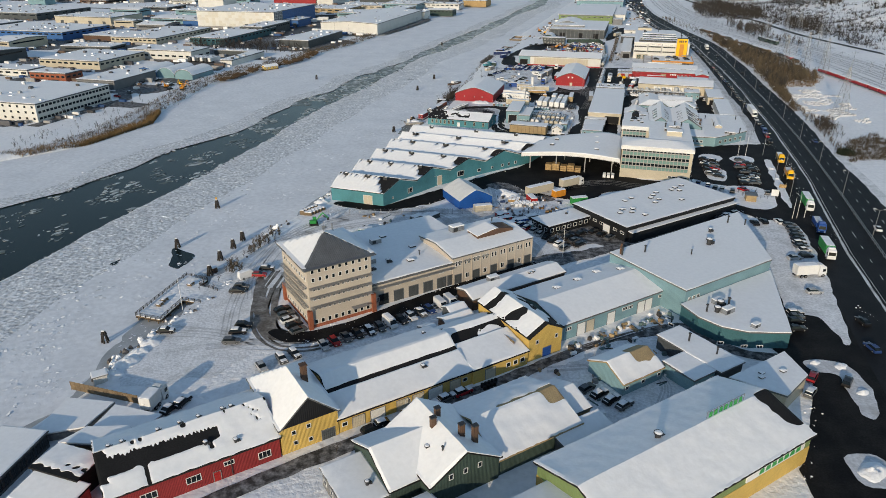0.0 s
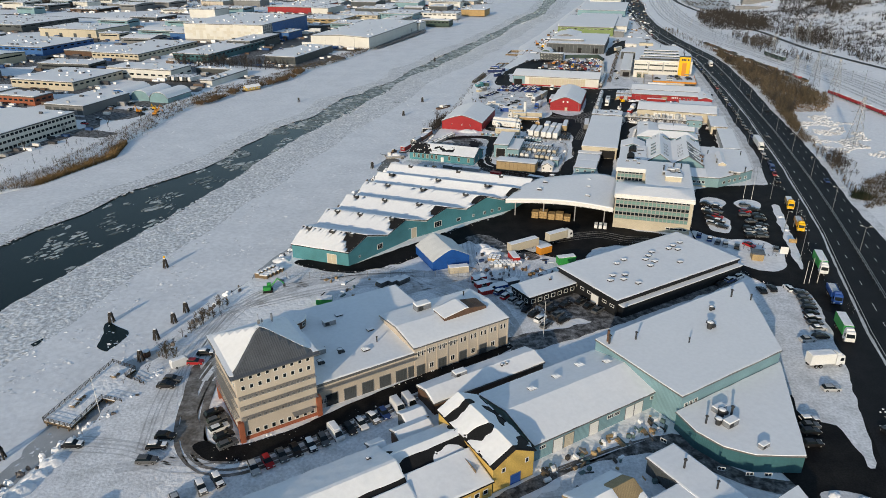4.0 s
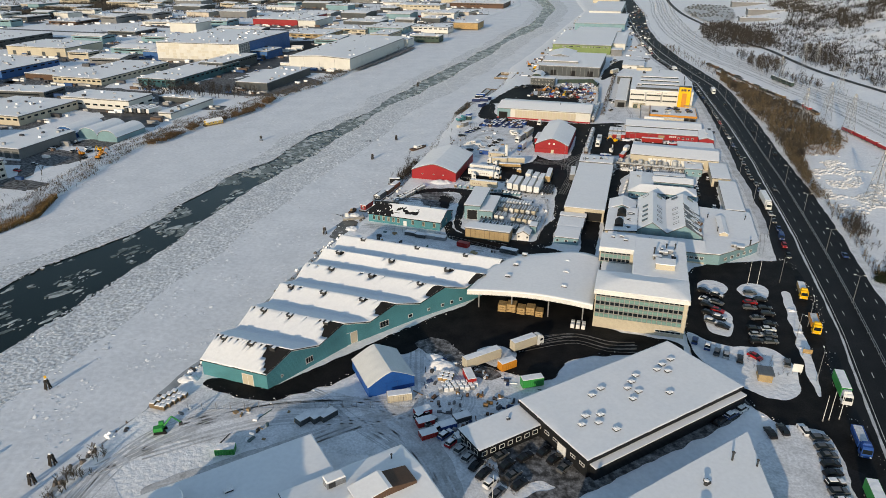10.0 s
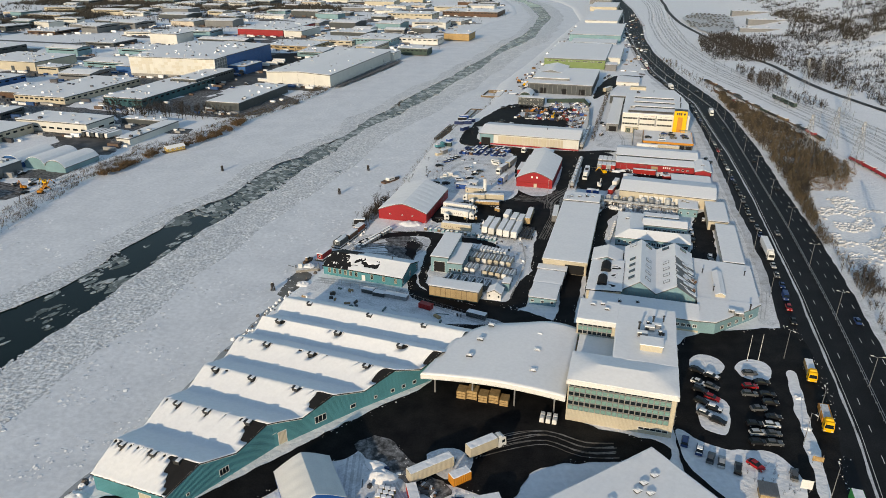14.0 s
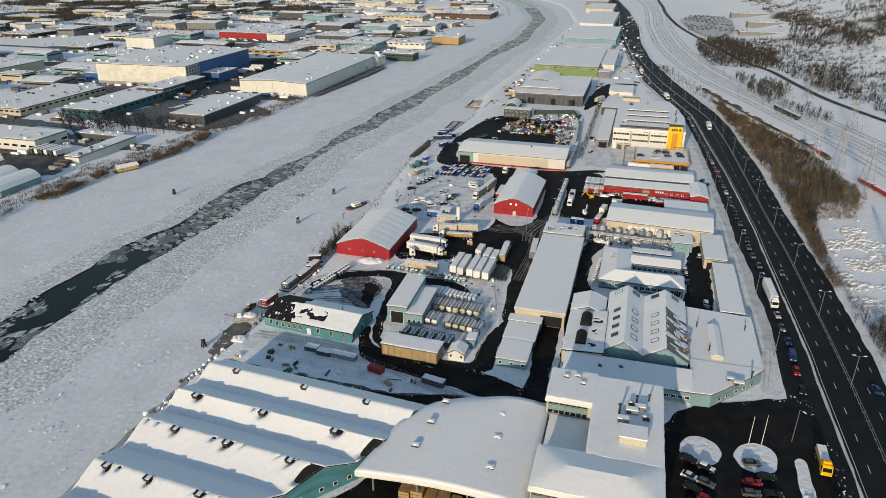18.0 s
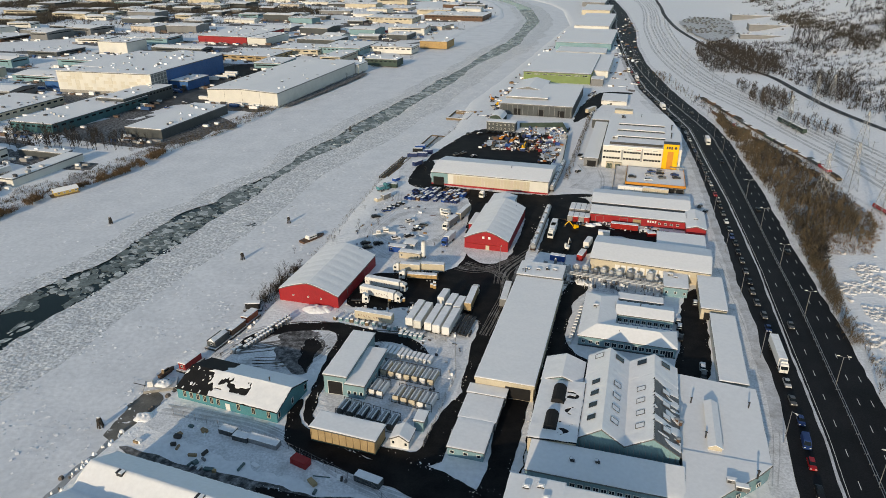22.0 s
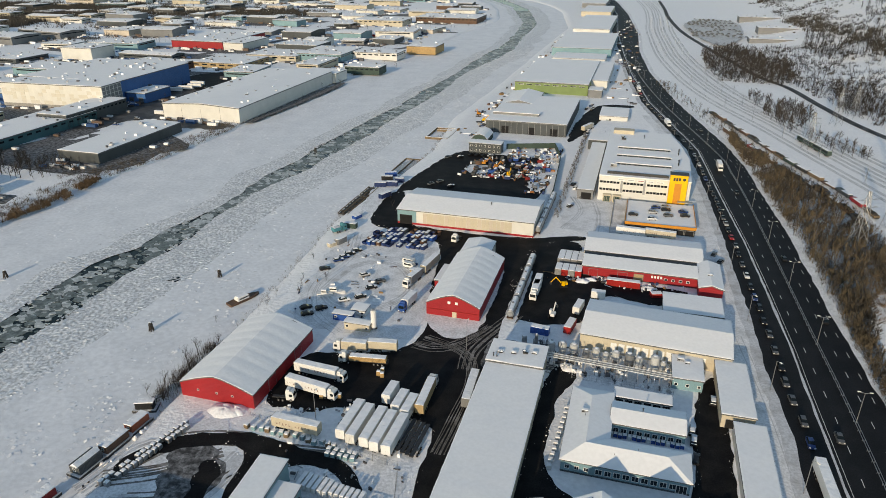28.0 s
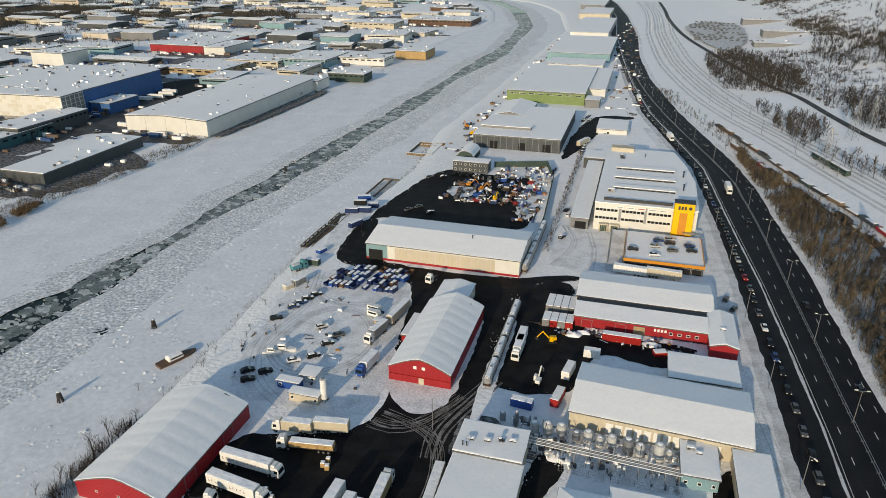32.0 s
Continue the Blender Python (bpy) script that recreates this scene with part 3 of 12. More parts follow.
# shards and snow crusts lying on the ice
for name, label, count, seed, m in (("ice_shards", "jumbled ice shards along the channel", 26000, 6, ICE_ROUGH), ("snow_crusts", "white wind-blown snow crusts scattered on the ice", 32000, 7, SNOW)):
    rng = random.Random(seed)
    g = Geo()
    for k in range(count):
        y = 95 + 1000 * rng.random() ** 1.5
        if m is SNOW:
            left = rng.random() < 0.42
            a, b = (bank_l(y), ice_l(y) - 8) if left else (ice_r(y) + 10, shore(y) - 2)
            x = rng.uniform(a, b)
            if nz(x, y, 13, 3) + 0.5 * nz(x, y, 4, 8) < rng.uniform(-0.1, 0.45):
                continue
            r = rng.uniform(0.15, 0.5) * (1 + y / 900)
        else:
            x = ice_r(y) + abs(rng.gauss(6, 9)) if rng.random() < 0.68 else ice_l(y) - abs(rng.gauss(2, 6))
            r = rng.uniform(0.2, 0.7) * (1 + y / 2200)
        if not bank_l(y) < x < shore(y) - 1:
            continue
        q, ex = rng.random() * 6.3, rng.uniform(0.5, 1.6)
        tilt = (rng.uniform(0.03, 0.4) if m is SNOW else rng.uniform(0.01, 0.16)) * r
        pts = [(x + math.cos(q + j * 1.571) * r * (ex if j % 2 else 1) * rng.uniform(0.6, 1.2), y + math.sin(q + j * 1.571) * r * (ex if j % 2 else 1) * rng.uniform(0.6, 1.2)) for j in range(4)]
        z = ICE_Z + (0.09 if m is not SNOW else 0.02)
        g.add([(*pts[0], z), (*pts[1], z + 0.02), (*pts[2], z + tilt), (*pts[3], z + tilt * 0.8)], [(0, 1, 2, 3)])
        if m is not SNOW:
            g.add([(*pts[3], z - 0.1), (*pts[2], z - 0.1), (*pts[2], z + tilt), (*pts[3], z + tilt * 0.8)], [(0, 1, 2, 3)])
    tagged(new(name, g.done(name, m)), label, "ice", kind="stuff")


# grey slush between the ice and the quay
vs, fs = [], []
WET_ICE = mat("wet_grey_ice", (0.46, 0.475, 0.49), 0.4, var=0.12, size=5, col2=(0.30, 0.315, 0.32))
for i, y in enumerate(np.arange(96, 350, 2.5)):
    y = float(y)
    w = max(-2.0, 0.6 + 6.5 * nz(1, y, 38, 3) + 1.6 * nz(1, y, 6, 5))
    vs += [(shore(y) - w, y, ICE_Z + 0.035), (shore(y) + 3, y, ICE_Z + 0.035)]
    if i:
        fs.append((2 * i - 2, 2 * i - 1, 2 * i + 1, 2 * i))
tagged(new("wet_ice", mesh("wet_ice", vs, fs, WET_ICE)), "grey wet slush along the foot of the quay", "ice", kind="structure")
# lumps of snow and stone along the quay edge
rng = random.Random(19)
for name, m, cnt, lab in (("bank_snow_lumps", SNOW, 260, "tumbled snow lumps along the quay edge"), ("bank_stones", ROCK, 130, "dark stones showing along the quay edge")):
    g = Geo()
    for k in range(cnt):
        y = rng.uniform(100, 400)
        if nz(5, y, 22, 2 if m is SNOW else 9) < -0.05:
            continue
        x, s_ = shore(y) + rng.gauss(0.8, 1.1), rng.uniform(0.25, 0.9)
        n = 6
        base = [(x + math.cos(i) * s_ * rng.uniform(0.7, 1.4), y + math.sin(i) * s_ * rng.uniform(0.7, 1.4)) for i in np.linspace(0, math.tau, n, endpoint=False)]
        z = -1.3 if x < shore(y) + 0.5 else -0.5
        g.add([(bx, by, z) for bx, by in base] + [(x + (bx - x) * 0.5, y + (by - y) * 0.5, z + 0.5 + s_ * rng.uniform(0.2, 0.6)) for bx, by in base],
              [(i, (i + 1) % n, (i + 1) % n + n, i + n) for i in range(n)] + [tuple(range(n, 2 * n))])
    tagged(new(name, g.done(name, m)), lab, "bank", kind="stuff")


def smooth_line(pts, step=4.0):
    out = []
    n = len(pts)
    for i in range(n - 1):
        p0, p1, p2, p3 = (Vector(pts[max(0, min(n - 1, i + k))]) for k in (-1, 0, 1, 2))
        m = max(1, int((p2 - p1).length / step))
        for j in range(m):
            u = j / m
            out.append(0.5 * (2 * p1 + (p2 - p0) * u + (2 * p0 - 5 * p1 + 4 * p2 - p3) * u * u + (3 * p1 - p0 - 3 * p2 + p3) * u ** 3))
    return out + [Vector(pts[-1])]


def ragged(pts, amp=0.6, step=2.0, seed=0):
    """A closed outline with an uneven edge."""
    out = []
    n = len(pts)
    for i in range(n):
        a, b = Vector(pts[i]), Vector(pts[(i + 1) % n])
        m = max(1, int((b - a).length / step))
        for j in range(m):
            p = a + (b - a) * j / m
            out.append((p.x + amp * nz(p.x, p.y, 4, seed), p.y + amp * nz(p.x, p.y, 4, seed + 3)))
    return out


EDGES = []


def flat(name, fr, pts, z, material, label, category="road", amp=0.9, kind="structure", thick=0.0):
    """A level patch with a ragged outline, from grid places."""
    for _ in range(2):
        pts = [q for a, b in zip(pts, pts[1:] + pts[:1]) for q in ((a[0] * 0.78 + b[0] * 0.22, a[1] * 0.78 + b[1] * 0.22), (a[0] * 0.22 + b[0] * 0.78, a[1] * 0.22 + b[1] * 0.78))]
    P = ragged(pts, amp, 1.2, len(pts) + pts[0][0])
    P = [wpos(fr, *p) for p in P]
    if material is ASPH:
        EDGES.append((P, z))
    bm = bmesh.new()
    vv = [bm.verts.new((x, y, z)) for x, y in P]
    face = bm.faces.new(vv)
    face.normal_update()
    if face.normal.z < 0:
        face.normal_flip()
    bmesh.ops.triangulate(bm, faces=[face])
    me = bpy.data.meshes.new(name)
    bm.to_mesh(me)
    bm.free()
    me.materials.append(material)
    return tagged(new(name, me), label, category, kind=kind)


def strip(name, line, w0, w1, z, material, label, category="road", amp=0.5, fr=0.0, kind="structure", step=4.0):
    """A band along a line, from w0 to the left to w1 to the right."""
    P = smooth_line([wpos(fr, *p) for p in line], step)
    vs, fs = [], []
    for i, p in enumerate(P):
        t = (P[min(i + 1, len(P) - 1)] - P[max(i - 1, 0)]).normalized()
        n = Vector((t.y, -t.x))
        a, b = p + n * (w0 + amp * nz(p.x, p.y, 5, 1)), p + n * (w1 + amp * nz(p.x, p.y, 5, 4))
        vs += [(a.x, a.y, z), (b.x, b.y, z)]
        if i:
            k = 2 * i
            fs.append((k - 2, k - 1, k + 1, k))
    return tagged(new(name, mesh(name, vs, fs, material)), label, category, kind=kind)


# the dual carriageway: the queueing street, then two roadways with a barrier between them
HW = [(85, 0), (112, 100), (143, 201), (156, 243), (168.5, 285), (179.5, 324), (190.5, 366), (201.4, 409), (210.6, 449), (220.8, 492), (230.2, 532), (240.2, 575), (248.6, 616), (255, 658), (263, 803), (279, 940), (306, 1079), (345, 1283), (398, 1516), (440, 1780), (480, 2200)]
hw_left = curve([(50, -50), (82, 60), (103, 141), (118, 190), (140, 266), (157, 315), (161.8, 331), (168.6, 352), (175, 379), (180.2, 397), (186, 427), (191.6, 448), (201.4, 490), (210.3, 527), (222.8, 582), (234.6, 644), (239, 664), (247, 803), (266, 925), (293, 1079), (330, 1283), (384, 1516), (426, 1780), (466, 2200)])
hw_sep = curve([(60, -50), (93, 60), (112, 130), (120, 157), (129, 190), (137.8, 217), (144.4, 237), (152.5, 261), (160, 287), (169, 320), (174, 337), (183.4, 375), (193.8, 417), (198.8, 436), (208.2, 477), (217.4, 519), (229.5, 582), (246, 664), (253.5, 803), (271, 930), (298, 1079), (338, 1283), (392, 1516), (434, 1780), (474, 2200)])
hw_right = curve([(102, -50), (124, 100), (153, 190), (168, 237), (174, 261), (180, 287), (184.5, 303), (195, 338), (208.4, 390), (221, 448), (231, 488), (237, 514), (242, 534), (252.8, 587), (260, 620), (264, 645), (267, 664), (276, 803), (292, 940), (318, 1079), (358, 1240), (412, 1516), (454, 1780), (494, 2200)])


def ribbon(name, fa, fb, z, material, label, category="road", amp=0.4, y0=-50, y1=2200, step=4):
    """A band between two lines that run north."""
    vs, fs = [], []
    for i, y in enumerate(np.arange(y0, y1, step)):
        y = float(y)
        vs += [(fa(y) + amp * nz(2, y, 5, 1), y, z), (fb(y) + amp * nz(6, y, 5, 2), y, z)]
        if i:
            fs.append((2 * i - 2, 2 * i - 1, 2 * i + 1, 2 * i))
    return tagged(new(name, mesh(name, vs, fs, material)), label, category, kind="structure")


ribbon("road", hw_left, hw_right, 0.10, ASPH_HW, "dark wet dual carriageway cleared of snow")
ribbon("verge", lambda y: hw_sep(y) - 0.4, lambda y: hw_sep(y) + 0.35, 0.16, SNOW_DIRTY, "dirty snow strip between the roadways", "verge", 0.35)
ribbon("verge", lambda y: hw_right(y) - 0.6, lambda y: hw_right(y) + 3.8, 0.14, TRODDEN, "ploughed snow along the road edge", "verge", 0.8)
ribbon("verge", lambda y: hw_left(y) - 3.0, lambda y: hw_left(y) + 0.4, 0.13, SNOW_DIRTY, "ploughed snow along the queueing street", "verge", 0.9, 340)
ribbon("pavement", lambda y: hw_left(y) - 9, lambda y: hw_left(y) - 2.6, 0.06, TRODDEN, "trodden snow pavement beside the street", "pavement", 1.0, 345, 760)
ribbon("road_marking", lambda y: hw_sep(y) + 1.1, lambda y: hw_sep(y) + 1.25, 0.125, WHITE, "worn white edge line", "road marking", 0.0)
P = smooth_line(HW, 1.0)
g = Geo()
for off in (-4.6, 4.4, 8.0):
    for i in range(40, len(P) - 4, 12):
        t = (P[i + 3] - P[i]).normalized()
        n = Vector((t.y, -t.x))
        a, b = P[i] + n * off, P[i + 3] + n * off
        g.add([(*(a - n * 0.09), 0.125), (*(a + n * 0.09), 0.125), (*(b + n * 0.09), 0.125), (*(b - n * 0.09), 0.125)], [(0, 1, 2, 3)])
tagged(new("lane_marking", g.done("lane_marking", WHITE)), "dashed white lane lines on the carriageway", "road marking", kind="stuff")
g = Geo()
for off in (-0.3, 0.3):
    for i in range(30, 1000, 4):
        t = (P[i + 4] - P[i]).normalized()
        n = Vector((t.y, -t.x))
        a, b = P[i] + n * off, P[i + 4] + n * off
        g.tube((*a, 0.75), (*b, 0.75), 0.09, n=4)
        g.box(a.x - 0.06, a.x + 0.06, a.y - 0.06, a.y + 0.06, 0.1, 0.7)
tagged(new("guard_rail", g.done("guard_rail", STEEL)), "galvanised steel guard rail along the carriageway", "guard rail", kind="structure")

# trodden snow in the yards
TROD_Z = 0.045
for fr, pts in ((FN, [(2, 145), (24, 168), (36, 184), (60, 205), (66, 182), (48, 164), (40, 165), (33, 152), (36, 141), (28, 135), (10, 136)]), (FN, [(121, 142), (134, 142), (137, 180), (125, 186), (110, 180), (122, 166)]),
                (FN, [(86, 98), (126, 97), (126, 92), (114, 90.5), (113, 70), (88, 69), (86, 76)]), (FN, [(30, 135), (84, 135.5), (84, 128), (30, 121)]), 
                (FM, [(-104, 215), (-84, 214), (-66, 222), (-40, 225), (-28, 215), (-40, 204), (-70, 196), (-100, 194)]), (FM, [(-52, 244), (-43, 256), (-34, 246), (-20, 243), (-8, 240), (-14, 228), (-30, 212), (-44, 224), (-50, 236)]),
                (FM, [(-104, 326), (-36, 318), (-28, 322), (-36, 326), (-64, 332), (-68, 338), (-102, 338)]), (FM, [(-100, 357), (-70, 357), (-72, 390), (-88, 396), (-96, 386)]), (FM, [(-62, 346), (-28, 346), (-27, 388), (-34, 392), (-60, 392), (-64, 384)]),
                (FM, [(-94, 446), (-60, 444), (-46, 446), (-50, 470), (-60, 530), (-98, 532), (-104, 500), (-98, 470)]), (FM, [(-2, 552), (14, 552), (14, 600), (-1, 600), (-14, 590), (-14, 556)]), (FM, [(56, 345), (68, 348), (66, 430), (58, 500), (54, 545), (50, 500), (57, 460), (58, 385)]),
                (FM, [(5, 440), (34, 440), (33, 456), (-4, 458), (-20, 448), (-14, 447)]), (FM, [(-104, 536), (-100, 560), (-108, 610), (-116, 605), (-112, 560)])):
    TROD_Z += 0.0011
    flat("trodden_snow", fr, pts, TROD_Z, TRODDEN, "trodden and driven-over yard snow", "snow", amp=2.5)


def tracks(fr, line, n=2, w=0.35, spread=1.6, seed=0, m=None, z=0.068):
    r = random.Random(seed)
    g = Geo()
    for k in range(n):
        o = r.uniform(-spread, spread)
        for e in (-0.8, 0.8):
            P = smooth_line([wpos(fr, x + r.uniform(-0.4, 0.4), y + r.uniform(-0.4, 0.4)) for x, y in line], 2.5)
            vs, fs = [], []
            for i, p in enumerate(P):
                t = (P[min(i + 1, len(P) - 1)] - P[max(i - 1, 0)]).normalized()
                q = Vector((t.y, -t.x))
                a, b = p + q * (o + e - w / 2 + 0.12 * nz(p.x, p.y, 5, 1)), p + q * (o + e + w / 2 + 0.12 * nz(p.x, p.y, 5, 4))
                vs += [(a.x, a.y, z + 0.0007 * k), (b.x, b.y, z + 0.0007 * k)]
                if i:
                    fs.append((2 * i - 2, 2 * i - 1, 2 * i + 1, 2 * i))
            g.add(vs, fs)
    tagged(new("wheel_tracks", g.done("wheel_tracks", m or SNOW_DIRTY)), "grey wheel tracks pressed into the snow", "track", kind="stuff")


SLUSH = mat("brown_slush", (0.13, 0.115, 0.10), 0.7, var=0.25, size=3, grain=14, bump=0.5, col2=(0.34, 0.33, 0.32), mask=(0.4, 0.75))
tracks(FN, [(54, 177), (46, 167), (41, 156), (39, 145), (43, 137), (56, 134.6), (90, 138), (120, 141)], 5, 0.6, 2.2, 31, SLUSH)
tracks(FN, [(48, 168), (42, 156), (40, 146), (46, 139), (58, 137)], 4, 0.7, 1.4, 32, SLUSH)
tracks(FN, [(24, 147), (30, 145), (38, 141.5), (46, 137.5)], 3, 0.7, 1.2, 33)
tracks(FN, [(-10, 94), (10, 97), (41, 97.6), (72, 98), (98, 99.8), (126, 96), (130, 88), (131, 80), (138, 71)], 3, 0.5, 0.9, 34, SLUSH)
tracks(FN, [(60, 199), (90, 204), (115, 196), (128, 184), (140, 168)], 4, 0.5, 2.4, 35)
tracks(FN, [(18, 160), (28, 152), (34, 143), (44, 137)], 3, seed=1)
tracks(FN, [(42, 165), (48, 180), (60, 196), (75, 206), (100, 206)], 3, seed=2)
tracks(FN, [(30, 150), (36, 165), (46, 182), (60, 200)], 2, seed=3)
tracks(FN, [(122, 150), (126, 165), (120, 182), (100, 196), (70, 200)], 4, 0.5, 2.4, seed=4)
tracks(FN, [(80, 206), (105, 200), (125, 190), (140, 185)], 4, 0.5, 2.2, seed=5)
tracks(FN, [(88, 98), (100, 92), (108, 86), (107, 78), (98, 72)], 3, seed=6)
tracks(FM, [(-98, 372), (-90, 384), (-76, 389), (-62, 388), (-48, 390)], 4, 0.8, 3.0, 41, SLUSH)
tracks(FM, [(-100, 366), (-88, 372), (-76, 382)], 3, 0.6, 3.0, 42, SLUSH)
tracks(FM, [(-90, 362), (-80, 366), (-72, 378)], 3, 0.5, 2.5, 43, SLUSH)
tracks(FM, [(-18, 448), (-24, 440), (-21, 420), (-21, 395), (-22, 372), (-20, 352)], 4, 0.5, 2.0, 44, TRODDEN)
tracks(FM, [(-28, 452), (-23, 462), (-20, 452), (-12, 446), (2, 444)], 4, 0.5, 2.2, 45, SLUSH)
tracks(FM, [(-102, 362), (-96, 380), (-80, 376), (-82, 362), (-94, 360)], 3, 0.6, 2.5, seed=7)
tracks(FM, [(-92, 362), (-76, 366), (-72, 384)], 4, 0.7, 2.5, seed=8)
tracks(FM, [(-102, 334), (-70, 334), (-40, 323), (-24, 320)], 4, 0.5, 2.0, seed=9)
tracks(FM, [(-90, 470), (-80, 462), (-66, 466), (-60, 480), (-68, 496), (-80, 500), (-88, 490), (-90, 470)], 3, 0.5, 1.5, seed=10)
tracks(FM, [(-72, 446), (-86, 456), (-94, 475), (-92, 500), (-98, 525)], 2, seed=11)
tracks(FM, [(-60, 520), (-72, 505), (-88, 505), (-96, 515)], 3, seed=12)
tracks(FM, [(-12, 556), (-6, 580), (-12, 600)], 3, seed=13)
tracks(FM, [(4, 556), (4, 575), (0, 595)], 3, seed=14)
tracks(FM, [(-84, 218), (-70, 222), (-56, 214), (-40, 206)], 3, seed=15)
tracks(FM, [(-46, 250), (-36, 240), (-28, 228), (-34, 214)], 4, 0.5, 2.2, seed=16)
tracks(FN, [(160, 84), (180, 100), (200, 116), (214, 126)], 4, 0.4, 2.6, seed=17)
tracks(FM, [(60, 350), (64, 380), (62, 430), (56, 480)], 1, seed=18)

PACKED = mat("packed_road_snow", (0.60, 0.60, 0.605), 0.7, var=0.14, size=3, grain=16, bump=0.4, col2=(0.30, 0.295, 0.285), mask=(0.45, 0.8))
flat("road", FM, [(-92, 178.5), (-77, 192.5), (-65, 204.5), (-55, 213.8), (-49, 219.2), (-40, 223.6), (-34.6, 215.6), (-26, 204.8), (-21, 195.6), (-19, 190), (-22.5, 187.5), (-26, 192), (-35.5, 201.5), (-43.5, 208.6), (-50, 210.6), (-56.5, 207.4), (-62.2, 200.2), (-71.2, 187.8), (-88.5, 174.2)], 0.066, PACKED, "grey road of packed snow along the sheds", "street", amp=0.6)
tracks(FM, [(-90, 176.5), (-74, 190), (-63.5, 202.5), (-56, 210.8), (-48, 215), (-40, 212), (-30, 202), (-21, 190)], 5, 0.5, 1.8, 51)
tracks(FM, [(-74, 190), (-62, 204), (-50, 216), (-42, 222), (-46, 236), (-50, 248)], 3, 0.5, 1.6, 52)
flat("road", FM, [(-18.8, 212.2), (-11.8, 219), (-6.7, 222.6), (5.6, 211.1), (4.7, 207.4), (-0.8, 203.9), (-6.1, 205.6), (-10.5, 201.2), (-14, 201.4), (-15.5, 206)], 0.07, ASPH_SNOWY, "driven-over slush before the black office", "yard", amp=0.7)
# snow smeared into ruts over the dark yard
tracks(FM, [(-27, 436), (-27.5, 446), (-25, 456), (-21, 466), (-18, 474)], 6, 0.3, 2.2, 61, SLUSH, z=0.125)
tracks(FM, [(-46, 446), (-40, 445), (-34, 448), (-29, 455), (-25, 463)], 5, 0.28, 1.8, 62, SLUSH, z=0.126)
tracks(FM, [(-24.5, 398), (-23.5, 415), (-23.5, 430), (-27, 442), (-34, 447), (-44, 450)], 4, 0.28, 1.4, 63, SLUSH, z=0.127)
tracks(FM, [(-20, 258), (-12, 264), (-4, 268), (6, 266), (14, 268)], 4, 0.28, 2.4, 64, SLUSH, z=0.125)
# yards and streets
M_YARDS = [
    ([(-80, 404), (-78, 432), (-66, 434), (-47, 441), (-45, 460), (-52, 480), (-60, 531), (-99, 534), (-103, 560), (-104, 580), (-96, 585), (-89, 542), (-54, 538), (-23, 541),
      (-2, 551), (1, 546), (-14, 540), (-22, 528), (-20, 470), (-18, 432), (-19, 392), (-20, 372), (-16, 366), (-21, 360), (-24, 366), (-27, 400), (-29, 410), (-58, 409), (-62, 404)], ASPH),
    ([(-104, 577), (-98, 630), (-92, 655), (-84, 668), (-70, 661), (-28, 663), (-27, 575), (-92, 590)], ASPH),
    ([(-23, 482), (-22, 530), (-15, 541), (-1, 544), (0, 507), (44, 509), (34, 500), (31, 492), (9, 498), (7, 480), (3, 472), (-16, 468)], ASPH),
    ([(-98, 368), (-92, 380), (-72, 389), (-69, 372), (-66, 352), (-62, 339), (-36, 331), (-20, 334), (-22, 345), (-20, 366), (-24, 366), (-28, 345), (-27, 338), (-36, 336.5), (-60, 341), (-62, 350), (-64, 362),
      (-60, 384), (-48, 386), (-40, 378), (-36, 380), (-47, 391), (-62, 390), (-72, 393), (-94, 386), (-101, 372)], ASPH),
    ([(-67, 352), (-62, 338), (-36, 331), (-22, 334), (-14, 330), (-2, 329), (-1, 333), (-1, 346), (-2.5, 368), (-3, 378), (-3, 444), (4, 449), (7, 440), (2, 432), (2, 392), (34, 391), (38, 397),
      (40, 446), (47, 455), (48, 430), (48, 388), (37, 386), (36, 384), (0, 383), (-1, 372), (-1.5, 344), (-1, 335), (-1, 325), (-12, 320), (-36, 325), (-62, 329), (-68, 342)], ASPH),
    ([(-101, 215), (-101, 220), (-84, 219), (-81, 221), (-76.5, 228.5), (-67.8, 241), (-60, 254.5), (-50.8, 267.5), (-39, 283), (-38, 303), (0, 303), (0, 276), (27, 275), (28, 268), (8, 262), (-6, 256), (-8, 242), (-24, 245), (-34, 246), (-38, 250), (-43, 257),
      (-52, 246), (-58, 240), (-66, 226), (-78, 214), (-90, 213)], ASPH),
    ([(28, 331), (62, 345), (70, 346), (72, 314), (66, 256), (72, 238), (70, 225), (58, 232), (44, 247), (30, 262), (28, 285)], ASPH),
]
for k, (pts, m) in enumerate(M_YARDS):
    flat("road", FM, pts, 0.075 + 0.006 * k, m, "dark wet asphalt yard with snowy edges", "yard")
flat("road", FN, [(38.5, 146), (40.5, 139.5), (47, 135.6), (58, 135.2), (70, 136.6), (90, 137.5), (121, 140.5), (121, 144.6), (92, 143.2), (76.8, 142.3), (65.5, 141), (58.7, 140), (49.7, 140.6), (44.4, 142.3), (41.6, 147)], 0.09, ASPH, "dark wet street along the beige buildings", "street", amp=0.4)
flat("road", FN, [(118, 140.5), (130, 136), (200, 134.5), (216, 138), (232, 146), (226, 152), (212, 142), (150, 139), (122, 147), (119, 145)], 0.08, ASPH_SNOWY, "narrow street between buildings, half cleared of snow", "street")
flat("road", FN, [(36.8, 147), (38.8, 158), (42, 168), (46.3, 177.6), (48.4, 176), (44.6, 166), (42.6, 157), (41.8, 147), (40, 141)], 0.083, SLUSH, "slushy bend round the office tower", "street", amp=0.7)
